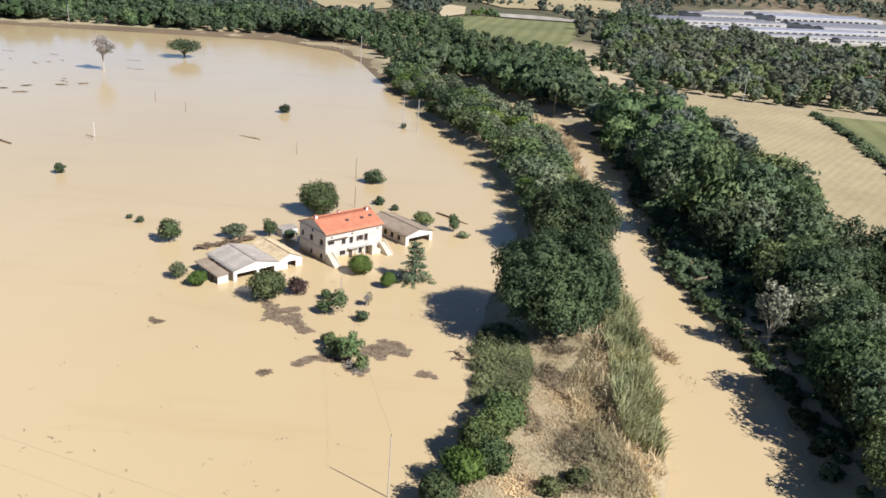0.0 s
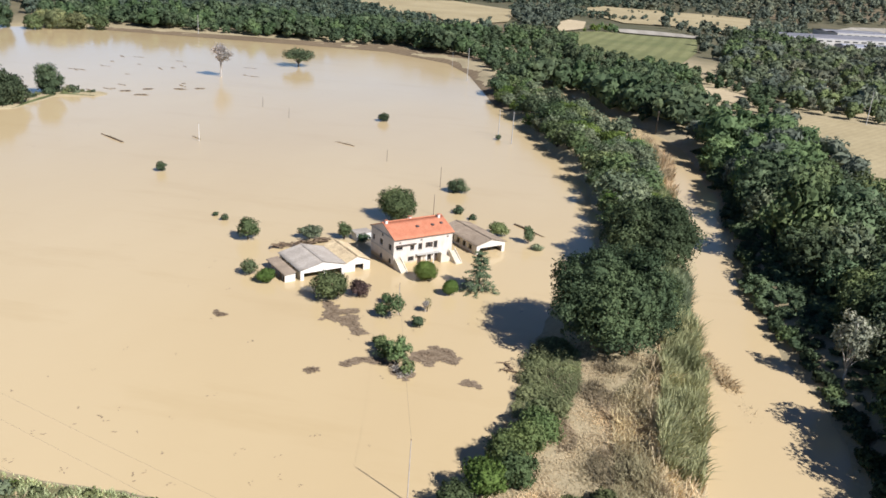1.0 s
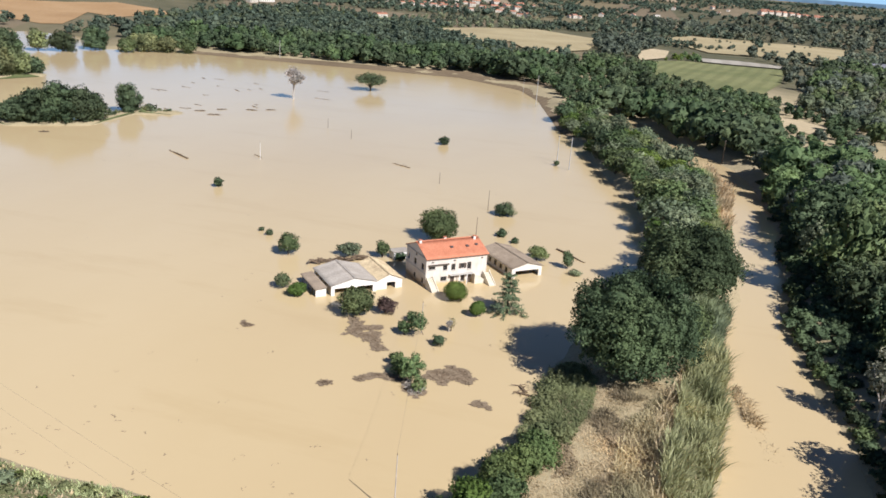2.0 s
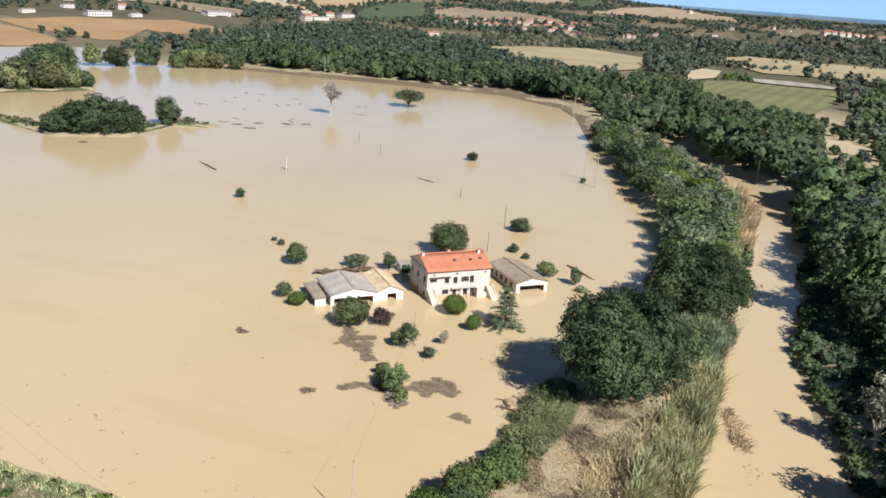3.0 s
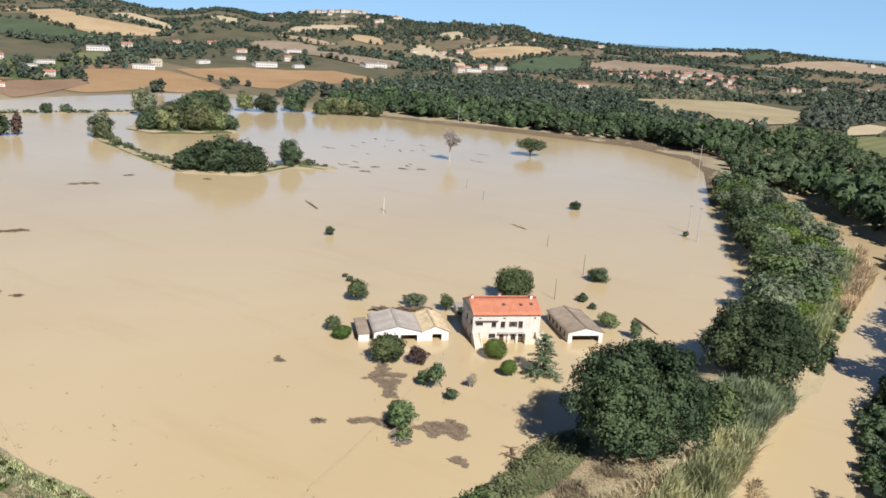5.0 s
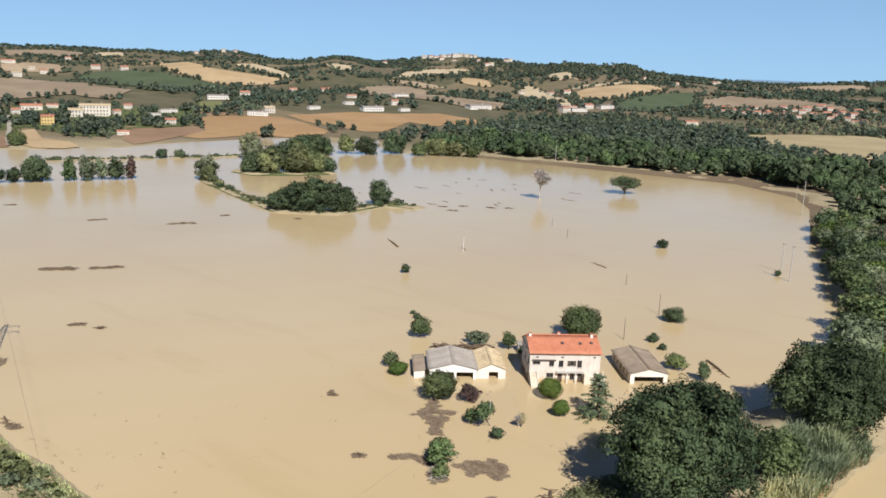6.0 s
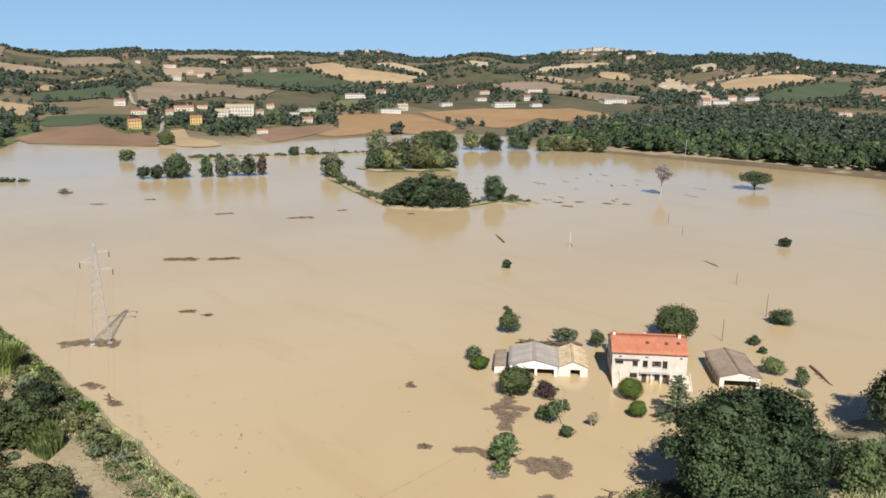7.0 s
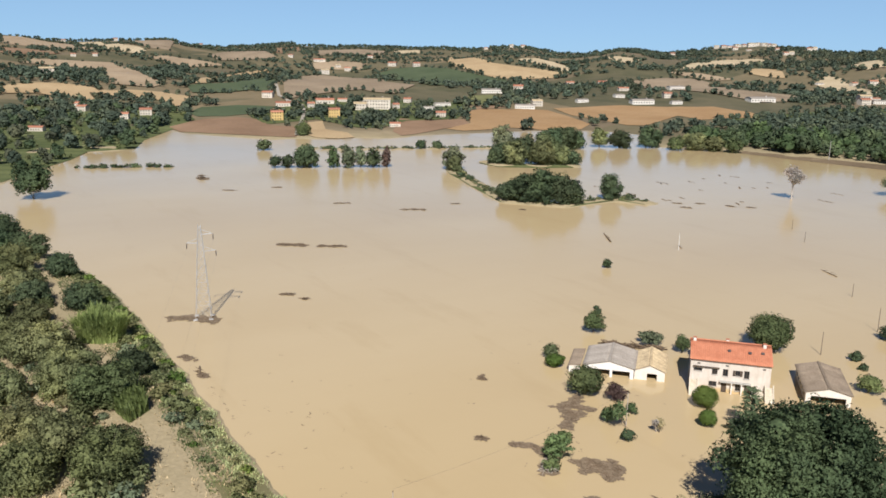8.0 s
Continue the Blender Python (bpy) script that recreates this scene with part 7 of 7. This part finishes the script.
wood_in("low garden shrubs and hedges of the village", [(-652, 281), (-723, 352), (-759, 391), (-727, 469), (-626, 498), (-540, 443), (-561, 392), (-500, 337), (-510, 322), (-602, 325), (-580, 272)], 7, 2.6, (LEAF_FAR_HAZY, LEAF_FAR_HAZY_OLIVE), 175, 0.14, 0.8, "fields")
field("rough_grassland", "rough green gardens of the village", ROUGH_GRASS, [(-652, 281), (-723, 352), (-759, 391), (-727, 469), (-690, 540), (-626, 498), (-560, 443), (-561, 392), (-520, 345), (-530, 330), (-602, 325), (-580, 272)], 0.4)
field("rough_grassland", "rough green land under the groves", ROUGH_GRASS, [(-345, 570), (-450, 657), (-462, 748), (-477, 872), (-436, 963), (-358, 989), (-249, 947), (-164, 785), (-60, 640), (-134, 600), (-215, 596), (-300, 560)], 0.3)

wood_in("low scrub across the dry fields", [(-4, 930), (60, 960), (150, 985), (160, 965), (70, 930), (10, 905)], 9, 4.0, (LEAF_HAZY_OLIVE, LEAF_HAZY), 94, 0.16, 0.55, False)
wood_in("low scrub across the dry fields", [(20, 1060), (70, 1090), (170, 1100), (172, 1085), (80, 1070), (30, 1040)], 11, 4.0, (LEAF_HAZY_OLIVE, LEAF_HAZY), 96, 0.16, 0.5, False)
wood_in("green scrub at the edge of the meadow", [(6, 760), (19, 814), (32, 806), (34, 764), (18, 762), (4, 745)], 6, 4.5, (LEAF_BRIGHT, LEAF_MID), 97, 0.16, 0.8)

# hedges along the fields, and groves over the hills
g = np.random.default_rng(90)
hedge = []
for poly in [f for f in FIELDS[:HILL_FIELDS] if min(math.hypot(*q) for q in f) > 740]:
    for (ax, ay), (bx, by) in zip(poly, poly[1:] + poly[:1]):
        ln = math.hypot(bx - ax, by - ay)
        if g.random() < 0.88:
            hedge += [(ax + (bx - ax) * k + 4 * g.normal(), ay + (by - ay) * k + 4 * g.normal()) for k in np.arange(0, 1, 9 / max(ln, 9)) if g.random() < 0.75]
hedge = [p for p in dry(hedge, 0.6) if math.hypot(*p) > 560]
hedge = [p for p, open_ in zip(hedge, near_homes(hedge)) if not open_]
for k, leaf in enumerate((LEAF_FAR_HAZY, LEAF_FAR_HAZY_OLIVE, LEAF_FAR_HAZY)):
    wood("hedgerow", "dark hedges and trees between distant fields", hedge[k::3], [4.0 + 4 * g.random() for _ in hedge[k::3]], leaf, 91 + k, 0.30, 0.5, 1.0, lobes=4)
az, r = np.radians(g.uniform(-12, 94, 40000)), 640 + 2160 * g.random(40000) ** 0.72
x, y = 50 - r * np.sin(az), 25 + r * np.cos(az)
thick = np.sin(x / 97 + 2.1 * np.sin(y / 141)) + np.sin(y / 83 + 1.9 * np.sin(x / 117)) + 0.8 * np.sin((x - y) / 41) + 0.5 * np.sin(x / 23 + 1.3 * np.sin(y / 31))
pick = (thick > 0.38 - 1.25 * (r > 2300) - 0.75 * (az < 0.42) * (az > 0.02) * (r > 900)) & ~on_fields(np.stack([x, y], -1)) & (land(x, y) > 0.6)
near_grove = [(float(a), float(b)) for a, b in zip(x[pick & (r < 1150)], y[pick & (r < 1150)])]
grove = [(float(a), float(b)) for a, b in zip(x[pick & (r >= 1150)], y[pick & (r >= 1150)])][:10500]
for k, leaf in enumerate((LEAF_FAR_HAZY, LEAF_FAR_HAZY_OLIVE, LEAF_FAR_HAZY)):
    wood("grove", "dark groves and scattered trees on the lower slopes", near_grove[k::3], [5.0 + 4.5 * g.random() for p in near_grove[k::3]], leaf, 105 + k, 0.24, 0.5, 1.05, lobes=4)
for k, leaf in enumerate((LEAF_FAR_HAZY, LEAF_FAR_HAZY, LEAF_FAR_HAZY, LEAF_FAR_HAZY_OLIVE)):
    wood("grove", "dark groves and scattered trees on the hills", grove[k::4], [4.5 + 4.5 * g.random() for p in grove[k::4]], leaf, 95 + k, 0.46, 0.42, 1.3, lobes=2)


# ---------------------------------------------------------------- villages
def village_house(name, label, wall, roof, wide, deep, tall, rise, storeys):
    """A plain rendered house of the hills, with openings on its long sides."""
    h = thing(name, label, "house", (0, 0, -60))
    holes = [(0.9 + i * 2.6, 1.9 + i * 2.6, 0.9 + s * 3.0, 2.2 + s * 3.0) for s in range(storeys) for i in range(int((wide - 0.8) / 2.6))]
    for m in (pose(-wide / 2, -deep / 2, 0), pose(wide / 2, deep / 2, 0, 0, 0, 180)):
        w = placed(part("wall", pierced_wall(wide, tall, 0.35, holes, low=-3), h, "", wall), m)
        for a, b, c, d in holes:
            placed(part("window", HOUSE_WINDOW, w), pose((a + b) / 2, 0.18, (c + d) / 2))
    for m in (pose(-wide / 2, deep / 2 - 0.35, 0, 0, 0, -90), pose(wide / 2, -deep / 2 + 0.35, 0, 0, 0, 90)):
        placed(part("wall", pierced_wall(deep - 0.7, tall, 0.35, [], low=-3, peak=tall + rise - 0.1), h, "", wall), m)
    for turn in (0, 180):
        v, f = ribbed(wide + 0.8, deep / 2 + 0.4, rise + 0.15, 1.2, 0.05, per=3, rows=1)
        placed(part("roof", mesh_of("roof", v, f, roof), h), pose(0, 0, tall, 0, 0, turn) @ Matrix.Translation((-wide / 2 - 0.4, -deep / 2 - 0.4, 0)))
    box_part("chimney", (wide * 0.2, wide * 0.2 + 0.7, -0.35, 0.35, tall + rise - 0.6, tall + rise + 0.9), wall, h)
    return h


HOUSE_WINDOW = box_mesh("window", 1.0, 0.07, 1.3, GLASS)
HOUSES = {
    "white": village_house("house", "pale rendered house with a faded red tiled roof", FAR_WALL, FAR_TILES, 12, 9, 5.8, 2.0, 2),
    "cream": village_house("house", "cream rendered house with a tiled roof", FAR_WALL, OLD_TILES, 12, 9, 6.2, 1.8, 2),
    "ochre": village_house("house", "ochre-yellow house with a red tiled roof", OCHRE, FAR_TILES, 12, 10, 8.6, 1.8, 3),
    "block": village_house("apartment_block", "long cream apartment block with a tiled roof", FAR_WALL, OLD_TILES, 25, 11, 9.2, 1.8, 3),
    "low": village_house("farm_building", "long low white farm building", PLASTER, CEMENT_SHEET, 22, 9, 3.8, 1.2, 1),
    "shed": village_house("farm_building", "low red-roofed farm building", FAR_WALL, FAR_TILES, 16, 8, 3.8, 1.6, 1),
}
used = set()


def settle(kind, x, y, wide, turn):
    ob = HOUSES[kind]
    base = {"white": 12, "cream": 12, "ochre": 12, "block": 25, "low": 22, "shed": 16}[kind]
    s = max(0.55, min(1.5, wide / base))
    m = pose(*on_land(x, y, 0.0), 0, 0, turn) @ Matrix.Diagonal((s, max(s, 0.75), max(0.75, min(1.15, s)), 1))
    if kind in used:
        return copy_thing(ob, m @ Matrix.Diagonal((*(1 / v for v in ob.scale), 1)))
    used.add(kind)
    ob.matrix_basis = m
    return ob


for kind, x, y, w in HOMES:
    settle(kind, x, y, w, 48 + (x * 13 + y * 7) % 34)
# red-roofed town below the low ridge
for i in range(44):
    k, row = (i + 0.5 * math.sin(i * 7)) / 44, i % 3
    settle(("white", "shed", "white", "shed")[i % 4], -425 + 225 * k + 12 * math.sin(i * 2.3), 1235 + 42 * row + 30 * math.sin(3.1 * k) - 20 * k + 10 * math.cos(i * 1.7), 10 + 2 * math.sin(i), (i * 37) % 60)
for i in range(34):
    settle(("shed", "white", "shed")[i % 3], 160 + 175 * i / 34, 1940 + 200 * i / 34 + 110 * ((i * 11) % 34) / 34, 14 + 3 * (i % 2), (i * 41) % 60)
# houses in the wood beyond the stubble field
settle("low", 207, 446, 16, 20)
settle("white", 228, 470, 11, 40)


# ---------------------------------------------------------------- industrial estate
def hall(x, y, long, deep, tall, strips, label, mat):
    """Long parallel bays under low sheet roofs."""
    h = thing("industrial_hall", label, "factory hall", on_land(x, y, 0.2), 22)
    w = deep / strips
    box_part("wall", (0, long, 0, deep, -1, tall), CONCRETE, h, "", 0.1)
    for i in range(strips):
        v, f = ribbed(long + 0.8, w / 2, 1.1, 4.0, 0.04, per=2, rows=1)
        me = mesh_of("roof", v, f, mat)
        placed(part("roof", me, h, "grey sheet roof slope"), pose(-0.4, i * w, tall + 0.15))
        placed(part("roof", me, h, "grey sheet roof slope"), pose(long + 0.4, (i + 1) * w, tall + 0.15, 0, 0, 180))
    for i in range(int(long / 9)):
        box_part("window", (i * 9 + 1.5, i * 9 + 7.0, -0.08, 0.05, tall * 0.62, tall * 0.8), GLASS, h)
    return h


hall(186, 806, 150, 44, 6, 3, "long grey-roofed industrial hall", ROOF_GREY)
hall(228, 760, 190, 26, 5, 2, "long pale-roofed industrial hall", ROOF_PALE)
hall(262, 728, 120, 20, 5, 1, "long grey-roofed industrial hall", ROOF_GREY)
hall(352, 838, 200, 60, 7, 4, "long grey-roofed industrial hall", ROOF_GREY)
hall(330, 910, 150, 50, 10, 3, "tall white-roofed industrial hall", ROOF_PALE)
hall(250, 900, 70, 40, 7, 2, "smaller grey-roofed industrial hall", ROOF_GREY)
hall(330, 745, 220, 30, 4.5, 2, "low grey-roofed industrial hall", ROOF_GREY)

# the sea on the horizon
def sea():
    v, f = [], []
    for i in range(40):
        a = radians(-40 + 60 * i / 39)
        v += [(50 - 4700 * math.sin(a), 25 + 4700 * math.cos(a), -30), (50 - 4700 * math.sin(a), 25 + 4700 * math.cos(a), 43.5)]
    f = [(2 * i, 2 * i + 1, 2 * i + 3, 2 * i + 2) for i in range(39)]
    return tagged(new("backdrop", mesh_of("backdrop", v, f, SEA)), "distant blue sea on the horizon", "sea", kind="structure")


sea()
